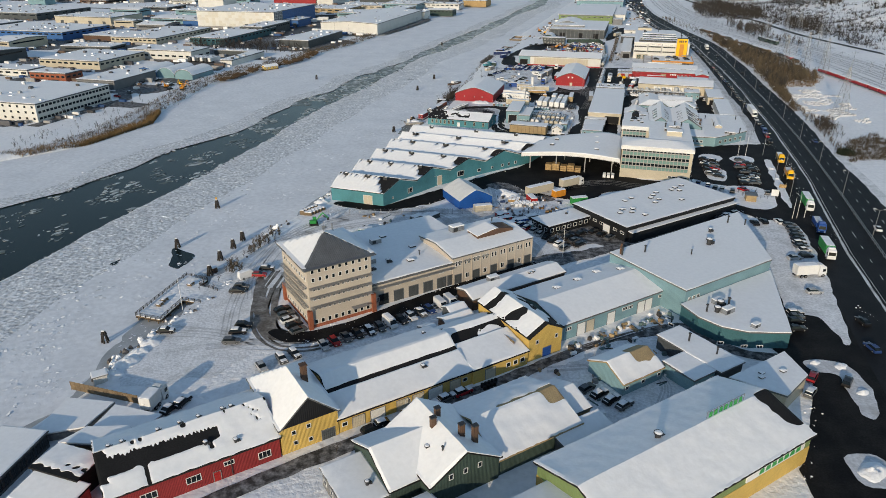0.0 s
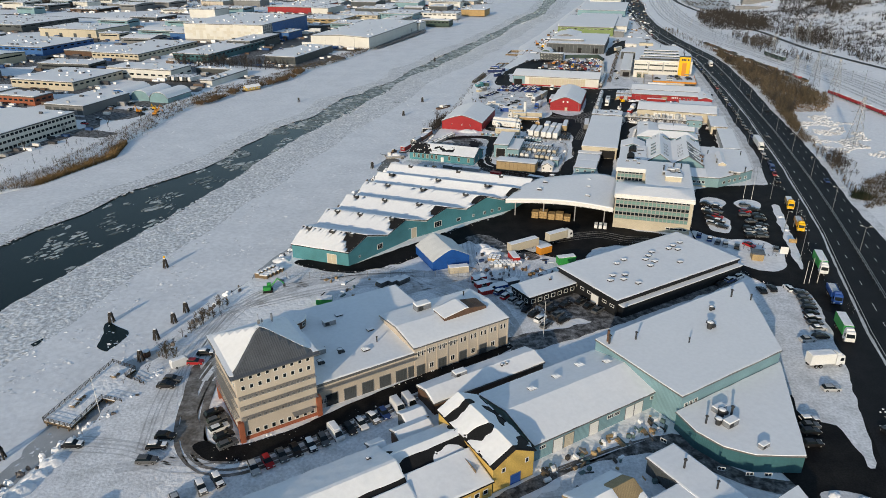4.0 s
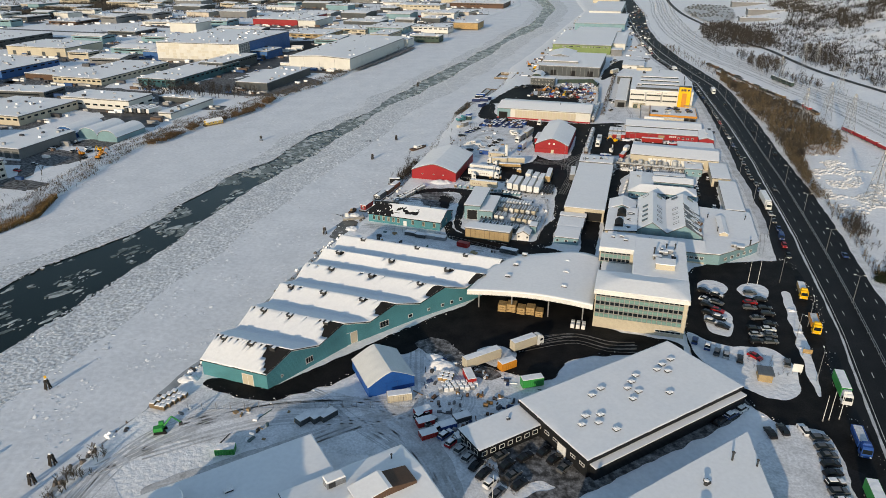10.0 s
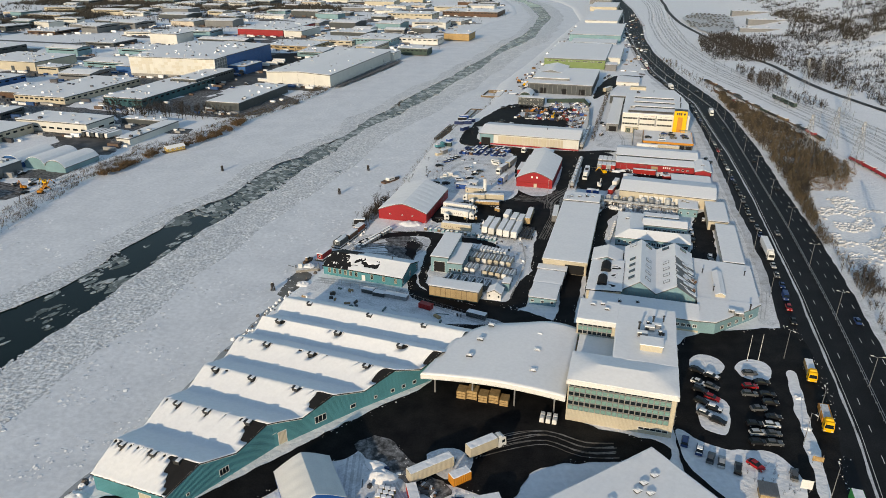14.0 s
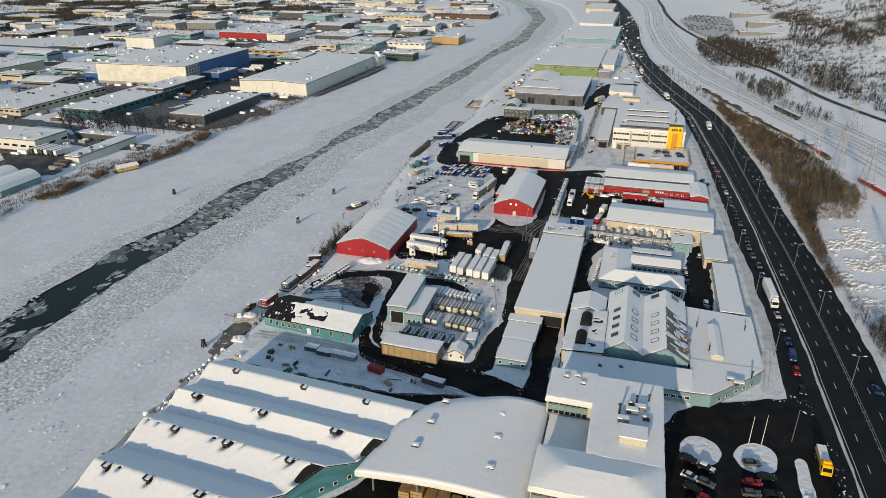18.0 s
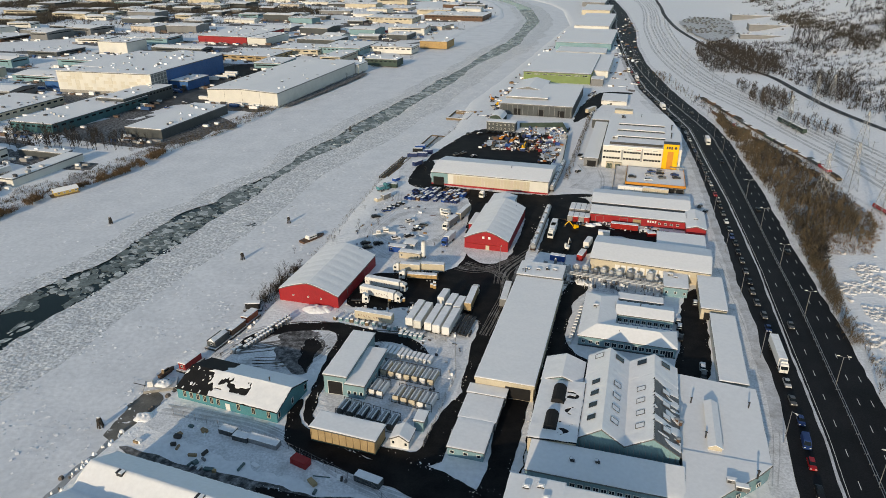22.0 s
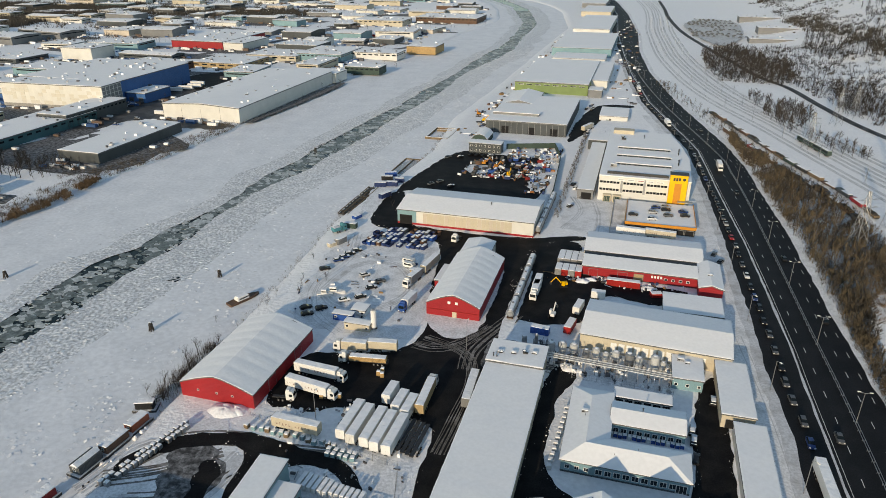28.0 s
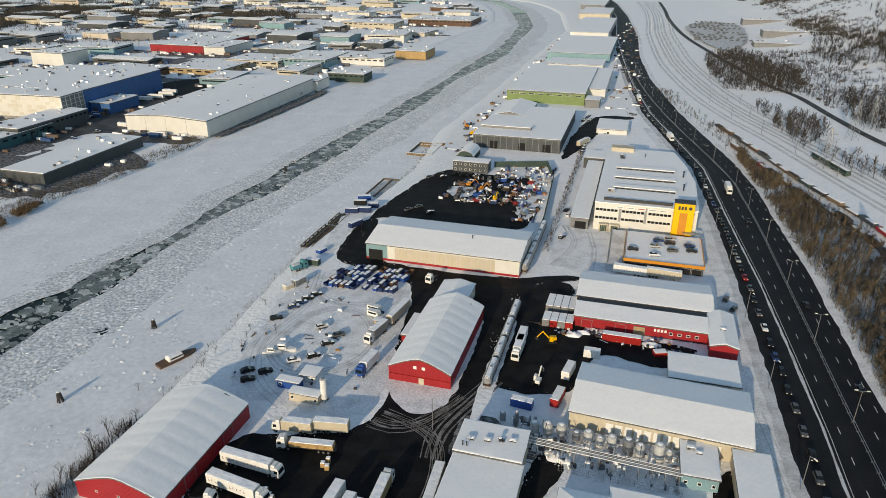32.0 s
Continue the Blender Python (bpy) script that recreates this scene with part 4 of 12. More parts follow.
flat("road", FN, [(43.4, 146), (43, 157), (48.2, 157), (48.4, 146)], 0.086, SLUSH, "driven-over parking bay beside the tower", "yard", amp=0.6)
flat("trodden_snow", FN, [(172.9, 97.2), (192, 124.6), (211, 128.4), (219.5, 120), (202, 103.5), (184, 87.8), (157.7, 66), (155.6, 67), (164.3, 78.2), (157, 84)], 0.128, TRODDEN, "trodden snow of the narrow car park by the street", "snow", amp=0.9)
flat("road", FM, [(-15, 404), (-9.5, 405), (-4.6, 376), (-3.2, 354), (-3.6, 338), (-2.5, 322), (-12, 318), (-9.0, 336), (-11, 352), (-13.5, 370)], 0.086, ASPH, "dark wet lane beside the gabled works", "street", amp=0.5)
flat("road", FM, [(-106, 319), (-81, 317), (-62, 317), (-45, 316.4), (-30, 321), (-24, 321), (-25, 315.5), (-45.7, 310.6), (-69, 312), (-97, 314.6)], 0.083, ASPH_SNOWY, "half-cleared dark road behind the zigzag shed", "street", amp=0.9)
flat("road", FM, [(-62, 316), (-45, 315.4), (-30, 320), (-24, 320), (-25, 316), (-45.7, 311.6), (-60, 312.6)], 0.09, ASPH, "dark wet road behind the zigzag shed", "street", amp=0.8)
flat("road", FN, [(-30, 90), (10, 95.5), (41, 95.5), (72, 96.2), (98, 98.4), (128, 97.4), (133, 92), (131, 84), (135, 76), (142, 71.5), (138, 68.5), (131, 75), (127, 84), (127, 92), (98, 101.2), (72, 100.0), (41, 99.6), (10, 98.6), (-30, 95)],
     0.085, ASPH_SNOWY, "narrow snowy street with wheel tracks", "street", amp=0.5)
flat("road", FN, [(138, 74), (150, 96), (172, 88), (178, 70), (150, 40), (120, 10), (95, 20), (104, 46), (112, 50), (128, 58), (137, 64)], 0.09, ASPH, "dark wet asphalt junction", "street")
for pts, lab in (([(61, 317), (62.5, 319.5), (64.2, 318), (64.3, 301), (63.9, 282), (62.8, 257), (60.8, 256), (60.7, 273), (60.8, 294)], "long snow-heaped traffic island"),
                 ([(33, 316), (36, 321), (41, 321), (44.5, 317), (42, 310), (35, 309.5)], "snow-covered planted island"), ([(34.2, 291), (36, 298), (43, 299), (43.6, 288), (41, 281.5), (35.5, 283)], "snow-covered island among parked cars"),
                 ([(46.4, 316), (49, 322), (55, 322.5), (58, 318), (55.5, 311), (48, 310.5)], "snow-covered island with flagpoles"),
                 ([(29, 283), (35, 277), (43, 276.5), (52.5, 280), (59, 270), (57, 254), (49, 251), (42, 256), (33, 265), (29, 272)], "snow heap beside the car park"),
                 ([(-26, 245), (-20, 250), (-20, 256), (-27, 258), (-33, 253)], "trodden snow island in the yard"),
                 ([(-49.5, 466), (-48, 462), (-42, 454), (-36.3, 451.4), (-30.6, 454), (-27.5, 462), (-27.6, 475), (-27.8, 495), (-29, 510), (-50, 510)], "snow bank round the red hall"),
                 ([(-20.6, 448), (-22, 480), (-20, 510), (-17.5, 510), (-17, 480), (-17.6, 448)], "snowy strip under the tank wagons")):
    flat("snow_bank", FM, pts, 0.16, TRODDEN if "red hall" in lab or "trodden" in lab else SNOW, lab, "snow bank", amp=0.8)
for pts in ([(140, 69), (144, 67), (149, 62), (143, 53), (133, 47), (132, 50), (139, 57), (142.4, 61), (138.5, 65)], [(112, 40), (118, 46), (124, 42), (118, 34)]):
    flat("snow_bank", FN, pts, 0.17, SNOW_DIRTY, "heaped dirty snow island at the junction", "snow bank", amp=0.8)

def polyb(fr, pts, h, wall, name, label, snow=0.18, roofmat=None, trim=None, over=0.25):
    """A flat-roofed building over an outline (anticlockwise) of grid places."""
    cx, cy = sum(p[0] for p in pts) / len(pts), sum(p[1] for p in pts) / len(pts)
    b = thing(name, spot(fr, cx, cy), label, "building")
    P = [Vector((x - cx, y - cy)) for x, y in pts]

    def grow(e):
        out = []
        for i, p in enumerate(P):
            a, c = (p - P[i - 1]).normalized(), (P[(i + 1) % len(P)] - p).normalized()
            n1, n2 = Vector((a.y, -a.x)), Vector((c.y, -c.x))
            m = (n1 + n2).normalized()
            out.append(p + m * (e / max(0.4, m.dot(n1))))
        return out
    g = Geo()
    n = len(P)
    g.add([(p.x, p.y, -0.3) for p in P] + [(p.x, p.y, h) for p in P], [(i, (i + 1) % n, (i + 1) % n + n, i + n) for i in range(n)])
    part("wall", g.done("wall", wall), b)
    part("roof", Geo().slab(grow(over), h, h + 0.3).done("roof", trim or roofmat or METAL), b)
    if snow:
        part("snow_cover", Geo().slab(ragged(grow(over - 0.1), 0.12, 1.5, cx), h + 0.3, h + 0.3 + snow).done("snow_cover", SNOW_ROOF), b)
    b["w"], b["d"], b["h"] = 0.0, 0.0, h
    return b


def box_part(b, name, x0, x1, y0, y1, z0, z1, m, label="", taper=0.0):
    return part(name, Geo().box(x0, x1, y0, y1, z0, z1, 0, taper).done(name, m), b, label)


flat("road", FM, [(-52, 251), (-46, 258), (-38, 252), (-26, 245), (-21, 243.5), (-25, 239), (-33, 241.5), (-41, 246)], 0.118, ASPH_SNOWY, "rutted slush at the edge of the loading yard", "yard", 1.4)
flat("road", FM, [(-91, 384.6), (-80, 384), (-73, 379), (-71.6, 366), (-71.4, 360), (-81, 364.6), (-86, 365.4), (-87, 372)], 0.081, ASPH_SNOWY, "dark driven-over depot yard with snow patches", "yard", 2.4)
flat("road", FM, [(-80, 382.6), (-73.4, 378), (-72, 366), (-72, 362), (-76, 366), (-79, 374)], 0.088, ASPH, "wet black asphalt in the depot yard", "yard", 2.0)
flat("road", FM, [(-22, 436), (-20.6, 447), (-14, 449), (-6, 446.6), (-4, 447.6), (-12, 455), (-20, 458), (-24.6, 450)], 0.112, ASPH_SNOWY, "slushy lane round the end of the long hall", "yard", 1.4)
flat("open_water", FM, [(-154.4, 463.4), (-152, 463.6), (-149.6, 466.8), (-150.6, 468), (-153.4, 466.2)], ICE_Z + 0.12, WATER, "dark melt hole in the river ice", "water", 0.4)

# ---- the near quarter: tower and beige workshops ----
t = bld(FN, 49, 66.2, 142, 160, 16.6, BEIGE, "hip", 4.6, name="office_tower", label="beige five-storey office tower with brick base and grey pyramid roof", over=1.1,
        bare=lambda x, y: y < -abs(x) * 0.98 + 0.5 + 0.8 * nz(x, y, 2, 3), wall_low=BRICK, low_h=0.9)
for side in "SW":
    for z, n, w, hh in ((1.0, 9, 1.0, 1.3), (4.9, 12, 0.75, 0.7), (7.6, 12, 0.75, 0.7), (10.2, 12, 0.75, 0.7), (12.7, 9, 0.9, 1.15), (15.0, 9, 0.9, 1.15)):
        win_row(t, side, n, z, w, hh, -7.2, 7.2, WHITE, GLASS)
    for z in (5.9, 8.6, 11.2):
        key = ("sunshade", 0)
        if key not in WIN:
            g = Geo()
            for k in range(5):
                g.box(-8.4, 8.4, -1.3 + 0.25 * k, -1.12 + 0.25 * k, 0.05 * k, 0.05 * k + 0.04)
            for k in range(8):
                g.box(-8.4 + 2.4 * k - 0.05, -8.4 + 2.4 * k + 0.05, -1.3, 0.0, -0.1, 0.0)
            WIN[key] = g.done("sunshade", STEEL)
        part("sunshade", WIN[key], t, "grey louvred sunshade", on_wall(t, side, 0, z, 0.004))
for x, y in ((-8.75, -9.15), (8.75, -9.15), (-8.75, 9.15)):
    box_part(t, "brick_pier", x - 0.55, x + 0.55, y - 0.55, y + 0.55, 0, 5.2, BRICK)
part("antenna_mast", Geo().tube((0, 0, 20.9), (0, 0, 24.5), 0.05, n=6).box(-0.3, 0.3, -0.1, 0.1, 22, 23).done("antenna_mast", STEEL), t)
part("antenna_mast", Geo().tube((0.8, 0.5, 20.3), (0.8, 0.5, 23.0), 0.05, n=6).box(0.6, 1.0, 0.4, 0.6, 22, 22.6).done("antenna_mast", STEEL), t)
part("flue", Geo().tube((4, 4, 18.2), (4, 4, 21.5), 0.25, n=8).done("flue", STEEL), t)
box_part(t, "entrance_canopy", 2.5, 7, -10.6, -9, 2.9, 3.05, STEEL)

b = bld(FN, 66.3, 104.5, 143.7, 177.5, 6.6, BEIGE, "flat", name="workshop_building", label="beige workshop building with grey gates and a snowy flat roof", slab=0.4)
for u in (-15.2, -10.6, -6.0, -1.4, 3.0, 6.4):
    gate(b, "S", u, 2.9, 3.2, DGREY_CLAD if u != -15.2 else GLASS)
    win(b, "S", u, 4.6, 1.6, 0.6)
win_row(b, "S", 4, 1.2, 0.9, 1.4, -18.3, -16.9)
box_part(b, "awning", -19, 6.8, -18.0, -16.9, 5.4, 5.65, STEEL, "sloping glazed awning along the facade", 0.0)
for x, y, k in ((-12, -3, "skylight"), (-6, 6, "unit"), (2, -2, "skylight"), (-9, -8, "fan"), (-13.5, -5.5, "unit"), (-2, 9, "skylight"), (1, -8, "pipe"), (-3, -10, "skylight"), (-15, -10, "fan")):
    vent(b, x, y, k, h=6.95)
g = Geo()
g.tube((0, 0, 6.8), (0, 0, 9.4), 3.4, n=24)
dr = part("roof_drum", g.done("roof_drum", BROWN_CLAD), b, "round brown drum with a snow cap", pose(-14.2, 10.5, 0))
part("snow_cover", Geo().tube((0, 0, 9.42), (0, 0, 9.8), 3.7, 3.4, n=24).done("snow_cover", SNOW_ROOF), dr)
for k in range(10):
    a = k * 36
    part("window", window_mesh("window", 1.2, 0.9, WHITE, GLASS), dr, "", pose(3.42 * math.sin(radians(a)), -3.42 * math.cos(radians(a)), 7.9, 0, 0, a))

b = bld(FN, 92, 120, 143.4, 161.8, 8.3, BEIGE, "gable", 1.2, name="workshop_building", label="beige two-storey building with narrow upright windows and snowy roof")
for i in range(9):
    u = -12.3 + 3.1 * i
    for e in (-0.55, 0.55):
        win(b, "S", u + e, 5.6, 0.65, 1.5, WHITE)
    if i % 2 == 0:
        gate(b, "S", u, 2.2, 2.9, DGREY_CLAD)
    else:
        win(b, "S", u, 1.2, 1.3, 1.6, WHITE, bars=1)
    box_part(b, "pilaster", u + 1.4, u + 1.7, -9.35, -9.1, 0, 8.2, BEIGE)
win_row(b, "E", 5, 5.6, 0.7, 1.5)
m = part("roof_monitor", Geo().prism([(-6.5, 8.6), (6.5, 8.6), (6.5, 10.2), (0, 11.3), (-6.5, 10.2)], -2.6, 2.6).done("roof_monitor", BROWN_CLAD), b, "brown-red roof monitor", pose(4.5, -1.0, 0, 0, 0, 0))
part("snow_cover", Geo().prism([(-6.7, 10.3), (0, 11.4), (0.8, 11.35), (0.8, 11.5), (0, 11.62), (-6.7, 10.5)], -2.8, 2.8).done("snow_cover", SNOW_ROOF), m)
vent(b, -3.5, 5.5, "unit", 1.3, h=8.8)
vent(b, 10, 6, "pipe", 1, h=8.7)

b = bld(FN, 88.6, 120, 128.2, 135.8, 3.2, BROWN_CLAD, "gable", 1.1, name="storage_shed", label="long low brown shed under deep smooth snow", category="shed", snow=0.35)
vent(b, -6, 1, "unit", 1.0, h=4.1)
vent(b, 5, -1, "fan", 0.7, h=3.9)
vent(b, 6.5, -1, "fan", 0.7, h=3.9)

# ---- turquoise workshops by the highway ----
b = bld(FN, 98.5, 136.3, 104.5, 124, 4.4, TURQ_PALE, "gable", 2.0, name="workshop", label="pale turquoise workshop with orange-framed gates and a snowy roof", over=0.5)
for u in (-12.6, -9.6, -2.5, 8.2, 11.0):
    gate(b, "S", u, 2.5, 3.3, WHITE if u != -9.6 else CREAM, "white gate with orange panels")
for u in (-16.8, 2.2, 4.2, 15.5):
    win(b, "S", u, 2.4, 1.8, 1.0, bars=2)
for x, y in ((-9, 4), (-1, 5), (7, 6), (13, 3)):
    vent(b, x, y, "skylight", 1.0, h=4.4 + 2.0 * (1 - abs(y) / 9.75))
q = polyb(FN, [(133, 97), (168, 97), (191, 125), (133, 124)], 7.6, TURQ_PALE, "warehouse", "large pale turquoise warehouse with a broad snowy roof")
for x, y, k, s in ((-15, 8, "pipe", 1.4), (-22, 10, "pipe", 1.6), (5, 2, "fan", 1.5), (13, 8, "fan", 1.0), (-5, 0, "pipe", 1), (24, 10, "pipe", 1.5), (27, 6, "pipe", 1.2)):
    vent(q, x, y, k, s, h=7.9)
part("flue_pipe", Geo().tube((-21.5, 11.0, 7.6), (-21.5, 11.0, 11.2), 0.35, n=10).done("flue_pipe", BROWN_CLAD), q)
for i in range(3):
    part("window", window_mesh("window", 1.1, 1.3, WHITE, GLASS, 1), q, "", pose(-21.5 + 1.6 * i, -13.76, 4.2))
for i in range(7):
    part("window", window_mesh("window", 1.6, 1.2, WHITE, GLASS, 1), q, "", pose(15.0 + 2.9 * i, -10.5 + 3.53 * i, 4.5, 0, 0, 50.6))
q = polyb(FN, [(131.5, 96.6), (130, 90), (131, 84), (134.5, 79), (142.6, 73.6), (168, 96.6)], 4.2, TEAL_DARK, "workshop", "dark teal workshop with a curved front and snowy roof")
for k, (x, y, a) in enumerate(((-15.2, 6.5, -78), (-14.8, 0.5, -63), (-12, -5, -45), (-8.6, -8.8, -33), (-5.6, -10.8, -33))):
    part("window", window_mesh("window", 1.5, 0.9, WHITE, GLASS, 1), q, "", pose(x, y, 2.2, 0, 0, a) @ pose(0, -0.6, 0))
for x, y, k, s in ((-2, 1, "unit", 1.0), (-4, 2.5, "fan", 1.3), (-1, 4, "fan", 1.4), (1, 3, "pipe", 1.6), (0, 5.5, "unit", 0.9), (-2, -7, "unit", 0.7), (-6, 4, "pipe", 1.4)):
    vent(q, x, y, k, s, h=4.4)

b = bld(FN, 155.5, 209, 139.3, 164.6, 5.0, BLACK_CLAD, "flat", name="warehouse", label="long black flat-roofed warehouse with rows of roof lights", slab=0.35, roofmat=BLACK_CLAD)
for x, y in ((-20, -3), (-16, -4.5), (-17, -1), (-13.5, -2.5), (-10, 4.5), (-6, 5.5), (-2, -2), (1.5, -0.5), (0, 2.0), (3, 3.5), (6, 5.0), (13, 4), (16, 5), (15, 2), (-14, -8.5), (20, 5.5), (8, -5)):
    vent(b, x, y, "skylight", 0.9, h=5.35)
win_row(b, "W", 8, 2.4, 1.7, 0.9, -11, 11, WHITE, GLASS, 1)
gate(b, "W", -4, 3, 3.2, WHITE)
box_part(b, "lower_roof", -26, 26.5, -14.6, -12.7, 3.6, 3.9, SNOW_ROOF, "narrow snow-covered lean-to roof")
box_part(b, "lean_to", -25.8, 26.3, -14.4, -12.66, 0, 3.6, BLACK_CLAD)
b = bld(FN, 137.6, 155.4, 156.2, 165, 3.3, BLACK_CLAD, "flat", name="office_wing", label="low black office wing with a snowy flat roof", roofmat=BLACK_CLAD)
win_row(b, "S", 7, 1.2, 1.5, 1.3, -7.5, 7.5)
win_row(b, "W", 3, 1.2, 1.5, 1.3)
vent(b, 3, 1, "fan", 0.6, h=3.5)

# ---- the old timber row along the street ----
b = bld(FN, -3, 26.7, 101.2, 118, 4.6, RED_WALL, "gable", 3.5, name="red_building", label="long falu-red timber building with half-bare black roof", roofmat=BITUMEN_OR_SHADE,
        bare=lambda x, y: (-4.9 + 0.15 * nz(x, 8, 2) < y < -2.5 + 0.05 * (5 - x) + 0.5 * nz(x, 3, 1.6, 2) + (0.3 if int(math.floor(x / 0.33)) % 2 else -0.25) and x < 5.2) or (x < -13.4 + 1.2 * nz(y, 1, 1.2) and -6 < y < 0) or (-0.6 < y < 0.3 and nz(x, 5, 1.4, 7) > 0.1) or (abs(x + 7.8) < 0.3 and y < -3) or (abs(x - 3.4) < 0.3 and -6.5 < y < -3) or (10.5 < x < 13.2 and -4.0 < y < -0.6 and nz(x, y, 0.8, 4) > 0.2 and int(math.floor(x / 0.33)) % 2), step=0.33)
for u, z, w, hh in ((-8.5, 1.5, 2.8, 1.5), (-1.0, 1.6, 2.6, 1.5), (5.3, 2.6, 1.9, 1.0), (11.8, 1.2, 2.4, 1.6)):
    win(b, "S", u, z, w, hh, WHITE, GLASS, 2)
gate(b, "S", 3.0, 1.2, 2.1, RED)
box_part(b, "downpipe", 5.6, 5.75, -8.55, -8.42, 0.2, 4.4, DARK_STEEL)
for x in (-12.6, -10.4, -4.4, -0.6, 2.8, 7.2, 8.8):
    vent(b, x, 0.5, "fan", 0.6, h=7.9)
vent(b, 2.4, -5.2, "fan", 0.7, h=6.0)
vent(b, 7.4, -6.6, "fan", 0.7, h=5.4)
b = thing("red_annex", spot(FN, -7.4, 114.9, 0, -50), "small timber annex with a snowy roof and black edges", "building")
part("wall", Geo().box(-5.0, 5.0, -3.2, 3.2, -0.3, 4.4).done("wall", BLACK_CLAD), b)
part("roof", Geo().box(-5.4, 5.4, -3.6, 3.4, 4.4, 4.7, 0, 0.05).done("roof", BITUMEN_OR_SHADE), b)
vs, fs = sheet(ticks(5.1, 0.1, 0.5), ticks(3.1, 0.1, 0.5), lambda x, y: 4.7, 0.22, lambda x, y: not (y < -2.3 + 0.5 * nz(x, 1, 0.8) or (-1.4 < y < -0.3 and x > 0.6 and nz(x, y, 1.1, 5) > -0.1)), 4, 0.1, 0.2)
part("snow_cover", mesh("snow_cover", vs, fs, SNOW_ROOF, "crisp"), b)
b = bld(FN, -16.6, -5.4, 106.6, 112.6, 3.2, RED_WALL, "mono", 0.7, name="red_lean_to", label="low red timber annex with a smooth snowy lean-to roof", roofmat=BITUMEN_OR_SHADE, snow=0.28, turn=-50)
win_row(b, "S", 4, 1.0, 1.4, 1.2, -4, 4, WHITE, GLASS, 1)
b = bld(FN, -33.5, -9.5, 116.7, 125.7, 3.4, DGREY_CLAD, "flat", name="glazed_shed", label="low grey shed with a glazed side under snow", category="shed", turn=50)
win_row(b, "S", 12, 0.6, 1.8, 2.2, -11, 11, DARK_STEEL, GLASS, 1)
polyb(FN, [(-13, 129.8), (-3.9, 127.5), (1.9, 132.9), (-5.9, 139.3)], 1.5, GREY_CLAD, "storage_shed", "flat snow-buried storage shed by the quay", 0.3)
polyb(FN, [(-2.6, 125.7), (5.2, 119.9), (9.5, 122.9), (2.2, 131)], 1.9, GREY_CLAD, "storage_shed", "low annex under a smooth snow roof", 0.3)
polyb(FN, [(-8.3, 122.6), (-2.2, 118.2), (4.0, 118.2), (3.4, 120.6), (-3.4, 124.6)], 3.2, WOOD, "storage_shed", "low boarded shed behind the red building under snow", 0.3)

b = bld(FN, 27.0, 38.6, 101.4, 120.4, 6.0, YELLOW_WALL, "half_hip", 5.3, "y", step=0.75, name="gable_house", label="yellow timber gable house with a black gable top", over=0.5)
g = Geo().prism([(-5.75, 6.0), (5.75, 6.0), (0, 11.2)], -9.72, -9.51)
part("gable_cladding", g.done("gable_cladding", BLACK_CLAD), b, "black sheet-clad gable triangle")
for u, z in ((-3.2, 3.8), (-0.2, 4.2), (-3.0, 1.4), (0, 1.0)):
    win(b, "S", u, z, 0.9, 1.0)
gate(b, "S", 3.6, 2.6, 2.3, DGREY_CLAD)
part("chimney", Geo().box(-0.6, 0.6, -0.6, 0.6, 7, 13.5, 0, 0.05).box(-0.7, 0.7, -0.7, 0.7, 13.5, 13.8).done("chimney", BROWN_CLAD), b, "tall dark brick chimney", pose(2.4, -1.6, -0.6))
b = bld(FN, 38.7, 70.3, 101.6, 107.3, 3.4, YELLOW_WALL, "mono", 1.9, name="long_workshop", label="long yellow workshop with gates and a smooth snow roof", snow=0.3, roofmat=BITUMEN_OR_SHADE, over=0.4)
for u, w in ((-11.5, 2.6), (-7.2, 3.2), (-1.5, 2.6), (2.2, 2.6), (6.5, 3.4), (11.5, 2.6)):
    gate(b, "S", u, w, 2.6, WHITE if w > 3 else CREAM)
win_row(b, "S", 3, 1.3, 1.2, 1.0, -14.5, 14)
vent(b, 6, 1.5, "fan", 0.8, h=4.9)
b = bld(FN, 39.5, 70.3, 107.4, 120.4, 4.8, YELLOW_WALL, "uneven_gable", 2.7, name="long_workshop", label="long rear workshop with a bare black strip below its ridge", roofmat=BITUMEN_OR_SHADE, step=0.7,
        bare=lambda x, y: y < -5.25 + 0.2 * nz(x, 2, 0.8, 3))
vent(b, 11.5, 2.2, "fan", 0.6, h=6.2)
b = bld(FN, 70.5, 85.5, 101.2, 109.6, 3.6, YELLOW_WALL, "mono", 1.6, name="low_workshop", label="low yellow workshop with patchy snow on a black roof", roofmat=BITUMEN_OR_SHADE, snow=0.25)
gate(b, "S", -3, 2.6, 2.6, CREAM)
win_row(b, "S", 3, 1.2, 1.2, 1.2, 2, 6)
b = bld(FN, 70.5, 86, 109.6, 119.5, 4.4, YELLOW_WALL, "gable", 2.2, name="low_workshop", label="rear workshop with a half-bare black roof", roofmat=BITUMEN_OR_SHADE, step=0.7,
        bare=lambda x, y: (-4.2 < y < -1.2 and nz(x * 0.5, y, 3.5, 8) + 0.3 * nz(x, y, 1.0, 3) > -0.05) or nz(x, y, 3, 6) > 0.5)
b = bld(FN, 86, 95.9, 101.6, 122, 6.4, YELLOW_WALL, "gable", 2.6, "y", name="yellow_house", label="yellow two-storey house with brick gable and patchy snow", roofmat=BITUMEN_OR_SHADE, step=0.7,
        bare=lambda x, y: nz(x * 0.6, y, 4.5, 2) + 0.3 * nz(x, y, 1.1, 7) > 0.32 or (x > 2.6 and nz(x, y * 0.6, 2.5, 5) + 0.3 * nz(x, y, 0.9, 3) > 0.0) or y < -9.3)
win_row(b, "S", 2, 4.2, 0.9, 1.1, -2.5, 3.2)
